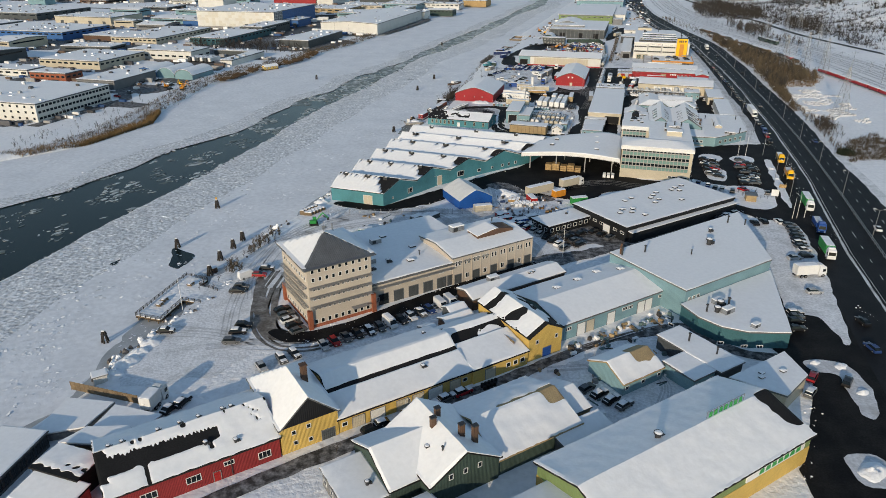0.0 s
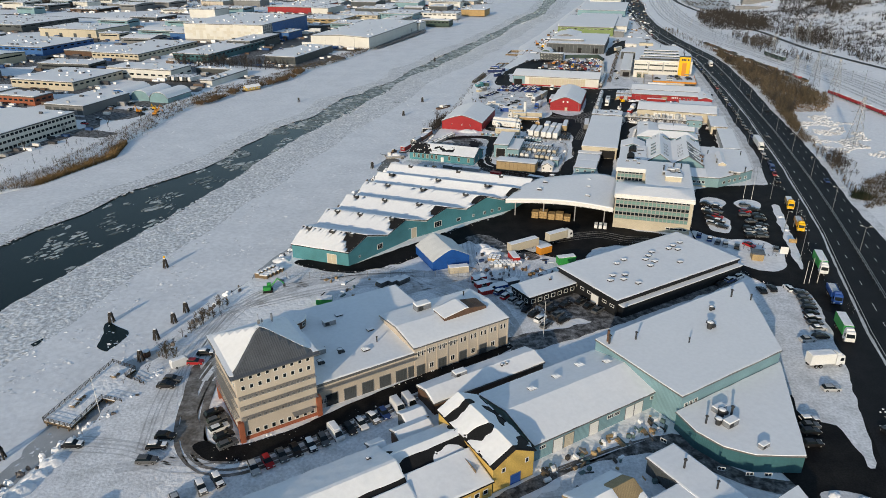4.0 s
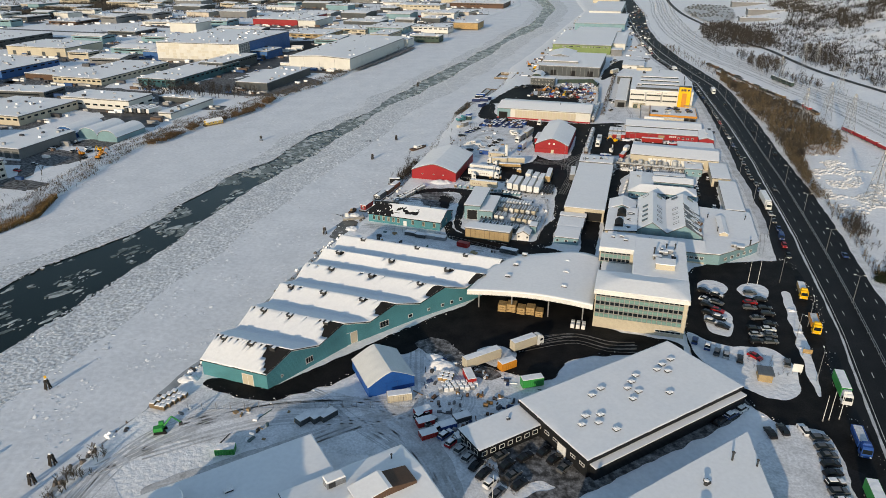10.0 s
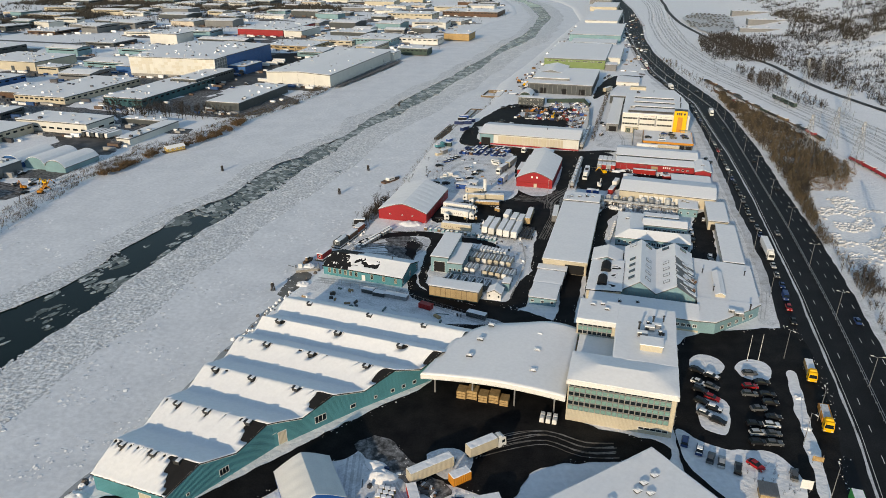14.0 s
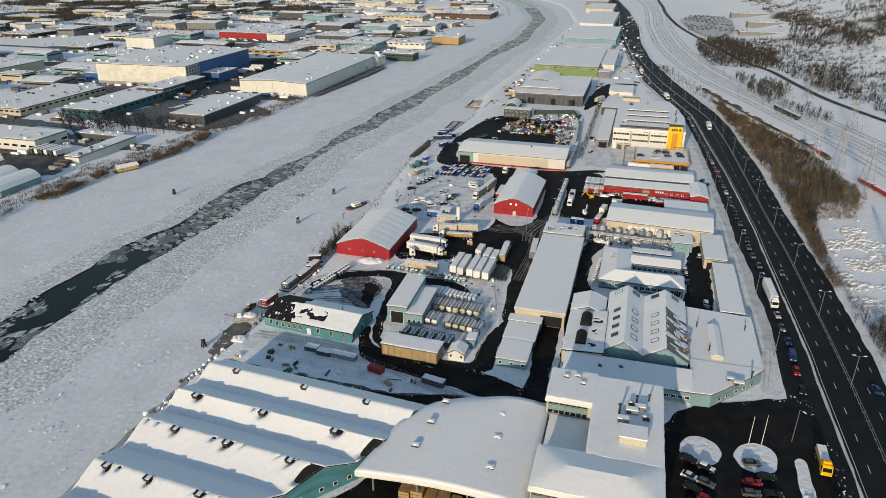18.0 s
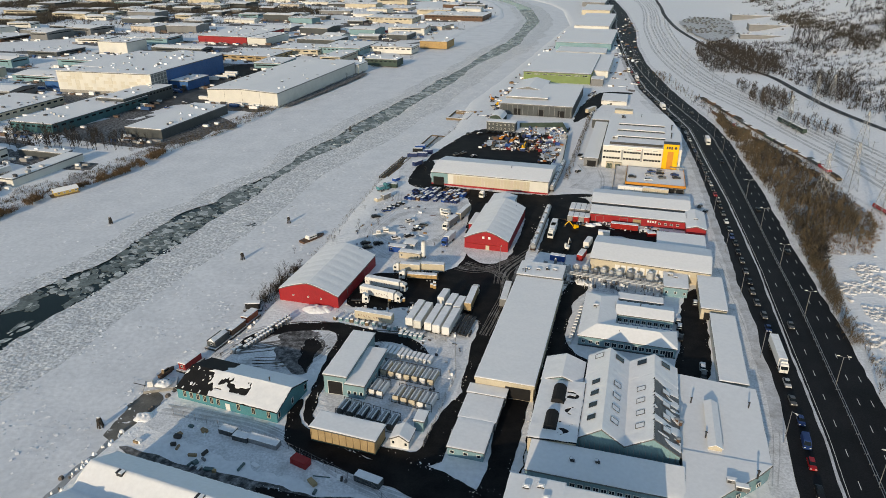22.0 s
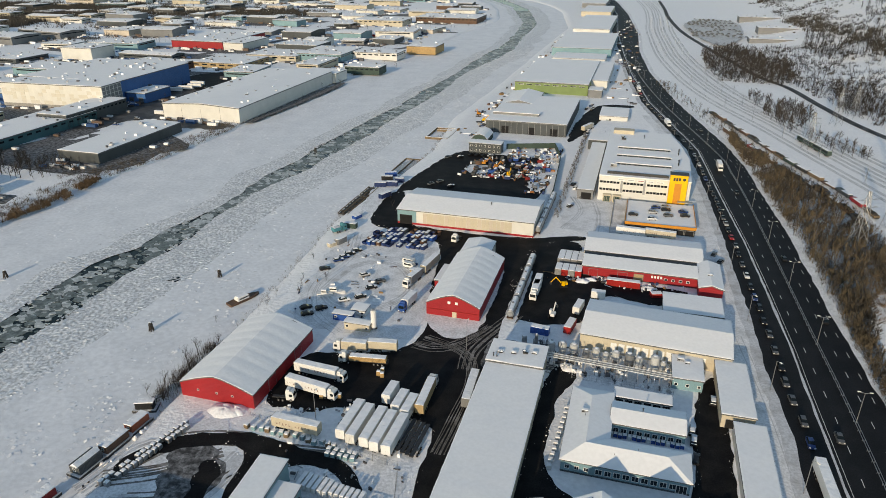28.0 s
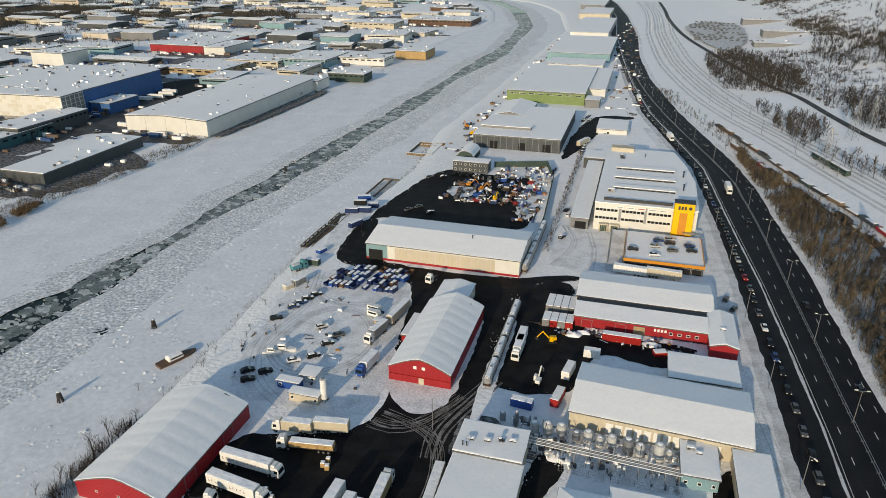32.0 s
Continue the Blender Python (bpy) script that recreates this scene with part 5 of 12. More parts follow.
gate(b, "S", 0.5, 2.4, 2.5, BLUE)
win_row(b, "E", 4, 4.2, 0.9, 1.1)
for z in (1.9, 4.3):
    box_part(b, "balcony", -7.5, -5.0, -8, -2, z, z + 0.15, WOOD)
    box_part(b, "balcony_rail", -7.5, -7.42, -8, -2, z + 0.15, z + 1.0, WOOD)
for x, y, w, hh in ((76, 122.5, 8, 3.2), (80, 127, 5, 3.0), (69.5, 121, 3, 3.5)):
    bld(FN, x, x + w, y - 1.6, y + 2.6, hh, BROWN_CLAD if w > 5 else DGREY_CLAD, "gable", 0.9, name="back_shed", label="small snow-covered shed behind the workshop row", category="shed")

# ---- houses south of the street ----
b = bld(FN, 44, 58.4, 75.2, 92, 5.0, DGREEN, "gable", 4.4, "y", name="gable_house", label="dark green gable house with tall chimneys and thick snow", snow=0.3, over=0.5, roofmat=BITUMEN_OR_SHADE)
for x, y in ((0.9, 2.6), (-1.2, 0.6), (2.2, -3.6), (4.0, -5.2)):
    part("chimney", Geo().box(-0.5, 0.5, -0.4, 0.4, 5, 11.0).box(-0.58, 0.58, -0.48, 0.48, 11.0, 11.2, 1).done("chimney", [BROWN_CLAD, DARK_STEEL]), b, "dark brick chimney", pose(x, y, 0))
win_row(b, "S", 3, 4.6, 0.9, 1.2, -3, 3)
win_row(b, "E", 4, 2.4, 1.0, 1.2)
vent(b, -4, -2, "fan", 0.7, h=6.8)
vent(b, -2.6, -5, "pipe", 1.0, h=7.6)
b = bld(FN, 38.2, 49, 78.5, 93, 4.4, DGREEN, "gable", 3.6, name="gable_house", label="green-grey cross wing with a broad snowy roof", snow=0.3, over=0.5, roofmat=BITUMEN_OR_SHADE)
b = bld(FN, 30.5, 38, 79, 90, 3.2, GREY_CLAD, "mono", 0.8, name="low_house", label="low grey house with windows and a snowy roof")
win_row(b, "W", 4, 1.1, 1.2, 1.2)
vent(b, 1.5, -2, "fan", 0.7, h=3.7)
bld(FN, 33, 44, 66, 76, 3.0, GREY_CLAD, "gable", 1.2, name="low_house", label="low house with snowy roof at the street")
b = bld(FN, 58.6, 78.5, 75.6, 93.2, 3.6, DGREEN, "gable", 3.2, name="workshop", label="dark workshop with a wide snowy roof and tan ridge cladding", snow=0.3, roofmat=TAN, step=0.7,
        bare=lambda x, y: (-0.2 < y < 1.0 + 0.5 * nz(x, 0, 2) and x > -4) or (x > 6.4 + nz(y, 2, 1) and -3.4 < y < 1.4))
vent(b, 6, -3, "skylight", 0.8, h=5.2)
bld(FN, 78.7, 84, 79, 90, 3.0, TAN, "gable", 2.0, name="workshop", label="tan boarded annex with snow patches", snow=0.25)
bld(FN, 72, 84, 72.5, 77, 2.6, DGREY_CLAD, "mono", 0.8, name="storage_shed", label="lean-to shed with snow over stacked timber", category="shed")
b = bld(FN, 62, 109.6, 48.3, 68.9, 6.6, GREEN_CLAD, "gable", 3.2, name="warehouse", label="green and yellow building-supply hall with a snowy roof", over=0.6, wall_low=YELLOW_WALL, low_h=4.0, roofmat=BITUMEN_OR_SHADE, step=0.7,
        bare=lambda x, y: -8.5 + 0.8 * nz(x, y, 2) < y < 0.9 and x > 19.6 - 0.3 * y + 1.3 * nz(x, y, 1.6, 3))
vent(b, -4, 1.8, "fan", 1.2, h=9.0)
box_part(b, "sign_board", 5, 21.5, -10.6, -10.36, 4.5, 6.2, WHITE, "white sign board with green shapes")
for k in range(7):
    part("sign_shape", Geo().box(-0.7, 0.7, -0.04, 0.0, 0, 1.0, 0, 0.0, 0.15).done("sign_shape", GREEN), b, "green shape on the sign", pose(9 + 1.75 * k, -10.61, 4.85))
g = Geo()
for k in range(12):
    g.box(7 + 0.95 * k - 0.05, 7 + 0.95 * k + 0.05, 0.3, 0.4, 9.6, 11.5)
g.box(7, 17.5, 0.32, 0.38, 9.7, 9.8).box(7, 17.5, 0.32, 0.38, 11.4, 11.5)
part("roof_sign_frame", g.done("roof_sign_frame", STEEL), b, "steel frame of the roof sign")
for k in range(7):
    part("sign_shape", Geo().box(-0.5, 0.5, -0.06, 0.0, 0, 1.4, 0, 0.0, 0.12).done("sign_shape", GREEN), b, "green sign letter shape", pose(7.9 + 1.4 * k, 0.26, 9.85))
bld(FN, 44, 63, 42, 66, 4.5, DGREY_CLAD, "gable", 2.5, name="warehouse", label="dark warehouse with a thick snowy roof")
q = polyb(FN, [(115, 69.5), (119.6, 59.4), (129.8, 61.5), (133.8, 69.5)], 4.0, CREAM, "low_house", "cream and green shop with a snowy roof")
for i in range(3):
    part("window", window_mesh("window", 1.4, 1.3, WHITE, GLASS, 1), q, "", pose(-3 + 3 * i, -5.0 + 0.65 * i, 1.5, 0, 0, 11.6))
for x, y in ((-4, 1), (-2.5, 2), (2, 0)):
    vent(q, x, y, "skylight", 0.7, h=4.3)
b = bld(FN, 95.4, 107.4, 80.9, 91.6, 3.0, TURQ_PALE, "gable", 2.6, "x", name="small_house", label="small pale green house with a tan half-bare roof", roofmat=TAN, step=0.7,
        bare=lambda x, y: x > 0.6 and y > -2.8 + 1.2 * nz(x, y, 2) and y < 3)
win_row(b, "S", 3, 1.2, 1.1, 1.0)
win_row(b, "E", 2, 1.2, 1.1, 1.0)
b = bld(FN, 108.8, 115.7, 73.7, 82, 3.4, TURQ_PALE, "flat", name="small_house", label="small pale flat-roofed house in the yard")
win_row(b, "S", 2, 1.2, 1.1, 1.0)
b = bld(FN, 115.9, 123.4, 72.4, 90.2, 3.6, DGREY_CLAD, "flat", name="small_house", label="grey low house with a flat snowy roof")
vent(b, 0, 3, "pipe", 1.4, h=3.9)
vent(b, 1, -4, "pipe", 1.2, h=3.9)

# ---- the turquoise shed with its zigzag roof ----
FS = radians(-20)
ridge_y = [220.6, 238.0, 254.4, 270.6, 283.6, 297.0]
val_y = [212.4, 229.4, 246.4, 262.6, 277.6, 290.4, 304.0]
XW = -118.6


def shed_e(y):
    return float(np.interp(y, [212.4, 240, 262.6, 283, 304], [-97.4, -86.9, -72.9, -58.4, -54.0]))


def shed_z(y):
    ky, kz = [], []
    for i in range(7):
        ky.append(val_y[i])
        kz.append(4.9 if i in (0, 6) else 5.3)
        if i < 6:
            ky.append(ridge_y[i])
            kz.append(8.3)
    return float(np.interp(y, ky, kz))


sh = thing("zigzag_warehouse", spot(FS, XW, 212.4), "turquoise warehouse with six snowy zigzag roof ridges", "building")
ylist = sorted(set(val_y + ridge_y + [v + k for a, v in zip(ridge_y, val_y) for k in np.linspace(0, 16, 12)[1:-1] if v + k < 303.5]))
loc_e = lambda y: shed_e(y + 212.4) - XW
y_s = [y - 212.4 for y in ylist]
g = Geo()
n = len(ylist)
for y0, y1 in zip(y_s, y_s[1:]):
    for xe in (lambda y: 0.0, loc_e):
        flip = xe is not loc_e
        q = [(xe(y0), y0, -0.3), (xe(y1), y1, -0.3), (xe(y1), y1, shed_z(y1 + 212.4)), (xe(y0), y0, shed_z(y0 + 212.4))]
        g.add(q[::-1] if flip else q, [(0, 1, 2, 3)])
e0, e1 = loc_e(0), loc_e(y_s[-1])
g.add([(0, 0, -0.3), (e0, 0, -0.3), (e0, 0, 4.9), (0, 0, 4.9)], [(0, 1, 2, 3)])
g.add([(e1, y_s[-1], -0.3), (0, y_s[-1], -0.3), (0, y_s[-1], 4.9), (e1, y_s[-1], 4.9)], [(0, 1, 2, 3)])
part("wall", g.done("wall", TURQ), sh)
us = [-0.6] + [i * 0.75 for i in range(81)] + [60.5]
SHED_UNITS = ((0.12, 0.5, 0.8), (0.15, 0.45, 0.86), (0.1, 0.4, 0.75), (0.2, 0.5, 0.85), (0.1, 0.45, 0.8), (0.15, 0.5, 0.8))


def bare_shed(u, y):
    yy = y + 212.4
    for i, r in enumerate(ridge_y[:5]):
        s = r - yy
        if -0.2 < s < 8.3:
            L = (60 - u) / 60 * loc_e(y)
            k = (8.5, 4.6, 4.4, 3.2, 2.6, 2.0)[i]
            if L < k * (1 - s / 9.0) + 1.0 * nz(u, y, 2, i) and (s < 5.0 or i == 0):
                return True
            if i == 0 and s < 1.2 + nz(u, y, 1.5) and nz(u * 0.8, 0, 2.2, 5) > 0.05:
                return True
            if s < 2.2 and min(abs(u - 60 * k_ - 0.8) for k_ in SHED_UNITS[i]) < 1.0 + 0.5 * nz(u, y, 1.2, 3):
                return True
            if s < 0.9 and nz(u, i * 7, 2.4, 9) > 0.30:
                return True
    return False


def to_shed(vs):
    return [(x / 60 * loc_e(min(max(y, 0), y_s[-1])), y, z) for x, y, z in vs]


ygrid = [y_s[0] - 0.4] + y_s + [y_s[-1] + 0.4]
fz = lambda x, y: shed_z(y + 212.4)
vs, fs = sheet(us, ygrid, fz, 0.2, drop=0.1)
part("roof", mesh("roof", to_shed(vs), fs, BITUMEN_OR_SHADE), sh)
vs, fs = sheet(us, ygrid, lambda x, y: fz(x, y) + 0.2, 0.2, lambda x, y: not bare_shed(x, y), 3, 0.1, 0.3)
part("snow_cover", mesh("snow_cover", to_shed(vs), fs, SNOW_ROOF, True), sh)
UNIT_ME = Geo().box(-0.8, 0.8, -0.6, 0.6, -0.3, 0.75).box(-0.95, 0.95, -0.75, 0.75, 0.75, 0.85).done("roof_unit", DARK_STEEL)
UNIT_CAP = Geo().box(-0.1, 0.9, -0.7, 0.7, 0.85, 0.98).done("snow_cap", SNOW_ROOF)
for i, r in enumerate(ridge_y):
    for u in SHED_UNITS[i]:
        y = r - 212.4 - 1.0
        un = part("roof_unit", UNIT_ME, sh, "", pose(u * loc_e(y), y, 8.1, 0, 0, 0))
        part("snow_cap", UNIT_CAP, un)
g = Geo()
for y0, y1 in zip(y_s, y_s[1:]):
    a, b_ = loc_e(y0) + 0.05, loc_e(y1) + 0.05
    g.add([(a, y0, shed_z(y0 + 212.4) - 0.35), (b_, y1, shed_z(y1 + 212.4) - 0.35), (b_, y1, shed_z(y1 + 212.4) + 0.2), (a, y0, shed_z(y0 + 212.4) + 0.2)], [(0, 1, 2, 3)])
part("barge_board", g.done("barge_board", WHITE), sh, "white barge board along the zigzag gables")


def shed_wall(yy, z, me, name, label=""):
    y = yy - 212.4
    a = math.degrees(math.atan2(1.0, (loc_e(y + 1) - loc_e(y - 1)) / 2))
    return part(name, me, sh, label, pose(loc_e(y), y, z, 0, 0, a) @ pose(0, -0.01, 0))


for yy, z, w, hh in ((226, 1.4, 2.6, 2.0), (251, 1.6, 3.4, 2.2), (259.5, 1.4, 1.8, 1.3), (265.5, 1.4, 1.0, 1.0), (270, 1.2, 1.2, 1.2), (273, 1.2, 1.2, 1.2), (276, 1.2, 1.2, 1.2), (217, 1.6, 0.8, 0.8)):
    shed_wall(yy, z, window_mesh("window", w, hh, WHITE, GLASS, 2 if w > 2 else 0), "window")
# the gateway's inner shade is a flat black panel on the wall
shed_wall(240, 0, window_mesh("door", 5.6, 4.3, WHITE, BITUMEN_OR_SHADE), "door", "open dark gateway with a white frame")
shed_wall(241.6, 0.1, window_mesh("door", 2.4, 4.0, WHITE, CREAM), "door", "half-open cream sliding door")
part("door", window_mesh("door", 3.6, 3.6, WHITE, CREAM, 1), sh, "cream double door", pose(15.0, -0.01, 0))

# ---- the blue tent, the loading canopy and the glazed office ----
tb = thing("storage_tent", spot(FM, -54.2, 232.8, 0, 40), "blue tarpaulin storage tent with a pale snowy roof", "tent")
tz = lambda x: 3.3 + 3.3 * (1 - (abs(x) / 6.6) ** 1.25)
part("wall", Geo().prism([(-6.6, -0.2), (6.6, -0.2)] + [(x, tz(x) - 0.12) for x in np.linspace(6.6, -6.6, 13)], -7.4, 7.4).done("wall", BLUE_TENT), tb)
vs, fs = sheet(ticks(6.6, 0.25, 0.9), ticks(7.4, 0.1, 0.8), lambda x, y: tz(x) - 0.09 * abs(math.sin(y * 0.95)), 0.14, None, 2, 0.08)
part("roof_sheet", mesh("roof_sheet", vs, fs, WHITE, "crisp"), tb, "pale ribbed roof sheet dusted with snow")
part("door", window_mesh("door", 3.4, 3.2, BLUE, BLUE_TENT), tb, "", pose(0, -7.42, 0))

cn = thing("loading_canopy", spot(FM, -20, 294.5), "wide curved loading canopy with snow on top", "canopy")
cw = lambda y: float(np.interp(y, [-18, 1, 8, 12.5, 15.5, 18], [-21.0, -17.0, -13.6, -9.5, -4.0, 3.0]))


def canopy_map(vs):
    out = []
    for x, y, z in vs:
        a = cw(min(max(y, -18), 18))
        out.append((a + (19.6 - a) * (x + 20) / 40, y, z))
    return out


cf = lambda x, y: 6.6 + 1.6 * math.sin(math.pi * min(1, max(0, (x + 20) / 44))) + 0.01 * (y + 17)
cx, cy = ticks(20, 0.0, 2.0), ticks(18, 0.0, 1.2)
vs, fs = sheet(cx, cy, cf, 0.5, drop=0.9)
part("fascia_roof", mesh("fascia_roof", canopy_map(vs), fs, WHITE), cn, "white fascia and roof deck")
vs, fs = sheet(cx, cy, lambda x, y: cf(x, y) + 0.5, 0.2, None, 8, 0.05)
part("snow_cover", mesh("snow_cover", canopy_map(vs), fs, SNOW_ROOF, True), cn)
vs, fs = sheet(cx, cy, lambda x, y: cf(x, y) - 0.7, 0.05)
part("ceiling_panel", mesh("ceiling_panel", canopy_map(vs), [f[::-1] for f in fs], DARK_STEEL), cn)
for x in (-17, -6, 6, 17):
    for y in (-15.5, 0, 15.5):
        px = cw(y) + (19.6 - cw(y)) * (x + 20) / 40
        part("column", Geo().box(px - 0.2, px + 0.2, y - 0.2, y + 0.2, 0, cf(x, y) - 0.6).done("column", STEEL), cn)
part("back_wall", Geo().box(2, 19.4, 15.6, 16.0, 0, 6.8).done("back_wall", DGREY_CLAD), cn)
for x, y in ((-9.5, -7), (-8.5, 2.5), (-7, 11.5), (9.5, -9.5), (9, 1.2), (8.4, 10.2)):
    part("skylight", VENTS["skylight"], cn, "", pose(x, y, 8.5))
for k, (x, w, z) in enumerate(((-29.5, 2.6, 2.6), (-26.5, 3.0, 2.9), (-23.2, 2.6, 2.4), (-20.2, 2.8, 2.7), (-17.2, 2.4, 2.0))):
    s = thing("timber_stack", spot(FM, x, 279.5 + 0.5 * (k % 2)), "stack of fresh sawn timber packs under the canopy", "timber stack", "timber packs")
    for lv in range(3):
        part("timber_pack", Geo().box(-w / 2, w / 2, -1.6, 1.6, lv * z / 3 + 0.12, (lv + 1) * z / 3).done("timber_pack", PALLET), s)
for k in range(6):
    s = thing("wrapped_pallet", spot(FM, -6 + 1.7 * (k % 3), 274.5 + 1.9 * (k // 3)), "white-wrapped goods pallet beside the canopy", "pallet", "wrapped pallets")
    part("goods", Geo().box(-0.6, 0.6, -0.6, 0.6, 0.15, 1.5, 0, 0.05).done("goods", WHITE), s)
    part("pallet", Geo().box(-0.62, 0.62, -0.62, 0.62, 0, 0.15).done("pallet", PALLET), s)


def glazed(b, side, L, floors, z0=3.9, fh=2.9, pw=1.45):
    """Bands of green glass panels with dark window strips above, storey by storey."""
    n = int(L / pw)
    for k in range(floors):
        z = z0 + k * fh
        for i in range(n):
            u = -L / 2 + pw * (i + 0.5)
            part("glass_panel", window_mesh("glass_panel", pw * 0.97, 1.45, STEEL, GLASS_GREEN), b, "", on_wall(b, side, u, z, 0.14))
            part("window", window_mesh("window", pw * 0.97, 1.3, STEEL, GLASS, 0), b, "", on_wall(b, side, u, z + 1.5, 0.004))


o = bld(FM, 0, 27.5, 277, 290.2, 12.6, CREAM, "hip", 1.3, "x", name="office_building", label="four-storey office with green glass bands and cream base", slab=0.9, roofmat=WHITE, over=0.5)
glazed(o, "S", 27, 3)
glazed(o, "E", 13, 3, pw=2.2)
win_row(o, "S", 5, 1.2, 1.6, 0.9, 6, 12)
vent(o, -6, 3, "skylight", 0.7, h=13.5)
vent(o, 1, 3, "skylight", 0.7, h=13.5)
o = bld(FM, 10.8, 27.5, 290.3, 321.6, 12.6, CREAM, "flat", name="office_wing", label="office wing with glass bands and roof plant", slab=0.9, roofmat=WHITE, over=0.4)
glazed(o, "E", 31, 3, pw=2.3)
for k in range(3):
    for i in range(12):
        u = -14.8 + 1.55 * (i + 0.5)
        part("glass_panel", window_mesh("glass_panel", 1.4, 1.45, STEEL, GLASS_GREEN), o, "", on_wall(o, "W", -u, 3.9 + 2.9 * k, 0.14))
        part("window", window_mesh("window", 1.4, 1.3, STEEL, GLASS, 0), o, "", on_wall(o, "W", -u, 5.4 + 2.9 * k, 0.004))
box_part(o, "plant_room", -1.5, 4.5, -10, -5.5, 13.5, 15.6, CREAM, "cream plant room on the roof")
box_part(o, "snow_cover", -1.7, 4.7, -10.2, -5.3, 15.6, 15.85, SNOW_ROOF)
for x, y, k, s in ((-1, -2, "unit", 0.9), (1, 2, "unit", 0.9), (2, 6, "pipe", 1.6), (3, 4, "unit", 0.8), (4, 0, "fan", 1.0), (0.5, 5, "fan", 0.9), (5, 8, "pipe", 1.3), (-2, 1, "pipe", 1.8)):
    vent(o, x, y, k, s, h=13.6)
o = bld(FM, -1, 10.7, 309.6, 322.5, 12.6, CREAM, "flat", name="office_wing", label="rear office wing with glass bands above the canopy", slab=0.9, roofmat=WHITE, over=0.4)
glazed(o, "S", 11, 3)
glazed(o, "W", 12.6, 3, pw=2.2)
for x, y in ((-2, 3), (1, 4), (2.5, 1)):
    vent(o, x, y, "skylight", 0.8, h=13.6)
bld(FM, 0.1, 10.6, 290.4, 309.4, 7.6, CREAM, "flat", name="link_building", label="low snowy link roof in the office court", snow=0.2, over=0.0)

# ---- the tank depot and its neighbours ----
b = bld(FM, -100.8, -67.6, 339.2, 355, 3.6, TURQ, "gable", 2.6, name="depot_house", label="long turquoise house with a black roof half clear of snow", roofmat=BITUMEN_OR_SHADE, step=0.45, turn=-4,
        bare=lambda x, y: (y > 0.2 and x < -6 + 2 * nz(x, y, 2)) or (y <= 0.2 and x < -9 + 2.5 * nz(x, y, 1.6, 2) - 0.5 * y and nz(x, y * 0.3, 0.5, 6) > -0.42) or (-5.6 < y < -2.0 + 1.6 * nz(x, y * 0.2, 0.55, 4) and -5 + 1.5 * nz(y, 2, 1) < x < 5.5 and nz(x * 0.5, y, 1.8, 9) > -0.12))
win_row(b, "S", 6, 1.1, 1.1, 2.0, -14, -2.5, CREAM, GLASS, 1)
win_row(b, "S", 3, 1.1, 1.1, 2.0, 4.2, 14, CREAM, GLASS, 1)
part("door", window_mesh("door", 1.5, 2.3, WHITE, WHITE), b, "white entrance door", on_wall(b, "S", 0.6, 0.02, 0.01))
win_row(b, "E", 3, 1.1, 1.1, 2.0)
vent(b, 9, 1, "pipe", 1.0, h=5.8)
b = bld(FM, -56.2, -37.8, 334.0, 340.6, 4.4, TAN, "flat", name="depot_shed", label="long tan-boarded shed with a snowy roof", turn=-2, wall_low=DGREEN, low_h=0.5)
for k in range(10):
    box_part(b, "batten", -9.0 + 2.0 * k, -8.88 + 2.0 * k, -3.42, -3.32, 0.4, 4.3, WOOD)
b = bld(FM, -62.2, -55.3, 354.5, 379, 6.4, TURQ_PALE, "flat", name="depot_hall", label="tall pale blue drive-through hall with a snowy roof", turn=2)
# black pane on a closed wall, painted as the shade of the drive-through
part("door", window_mesh("door", 4.6, 4.6, WHITE, BITUMEN_OR_SHADE), b, "open dark gateway", on_wall(b, "S", 0, 0.02, 0.01))
b = bld(FM, -55.2, -49.6, 354.2, 374, 4.6, TURQ_PALE, "flat", name="depot_annex", label="pale blue annex with a flat snowy roof", turn=2)
win_row(b, "S", 3, 1.2, 1.0, 1.2)
win_row(b, "E", 5, 1.2, 1.2, 1.2)
b = bld(FM, -35.4, -30.4, 338, 343.2, 2.6, WHITE, "gable", 1.4, "y", name="guard_hut", label="small white hut with a snowy gable roof", category="hut")
win_row(b, "S", 2, 1.0, 0.8, 1.0)
bld(FM, -31.4, -28.8, 345.6, 350, 3.4, TURQ_PALE, "flat", name="guard_hut", label="small pale green hut beside the tanks", category="hut")


def hall(fr, x0, x1, y0, y1, h, rise, label, rib):
    """An arched hall with ribbed roof sheets, red ends and a snow veil."""
    b = bld(fr, x0, x1, y0, y1, h, RED_HALL, "vault", rise, "y", name="arched_hall", label=label, roofmat=METAL, snow=0.0, step=1.0, over=0.25)
    w, d = x1 - x0, y1 - y0
    f = roof_fn("vault", w, d, h, rise, "y")
    xs, ys = ticks(w / 2, 0.2, 1.0), ticks(d / 2, 0.2, 0.8)
    vs, fs = sheet(xs, ys, lambda x, y: f(x, y) + 0.2 - 0.07 * abs(math.sin(math.pi * y / rib)) ** 8, 0.12, None, 3, 0.05, 0.1)
    part("snow_cover", mesh("snow_cover", vs, fs, SNOW_ROOF, "crisp"), b, "thin snow over the ribbed arch roof")
    return b


b = hall(FM, -101.8, -78.4, 401.4, 438, 4.6, 3.7, "red arched hall by the quay with a snowy ribbed roof", 5)
for u in (-6, 0, 5):
    win(b, "S", u, 2.6, 0.7, 0.6)
gate(b, "E", -8, 4, 4, RED_HALL)
gate(b, "E", 8, 4, 4, RED_HALL)
b = hall(FM, -48.2, -29.2, 465.3, 507.5, 4.8, 3.8, "red arched hall in the yard with a grey snow-veiled roof", 5.2)
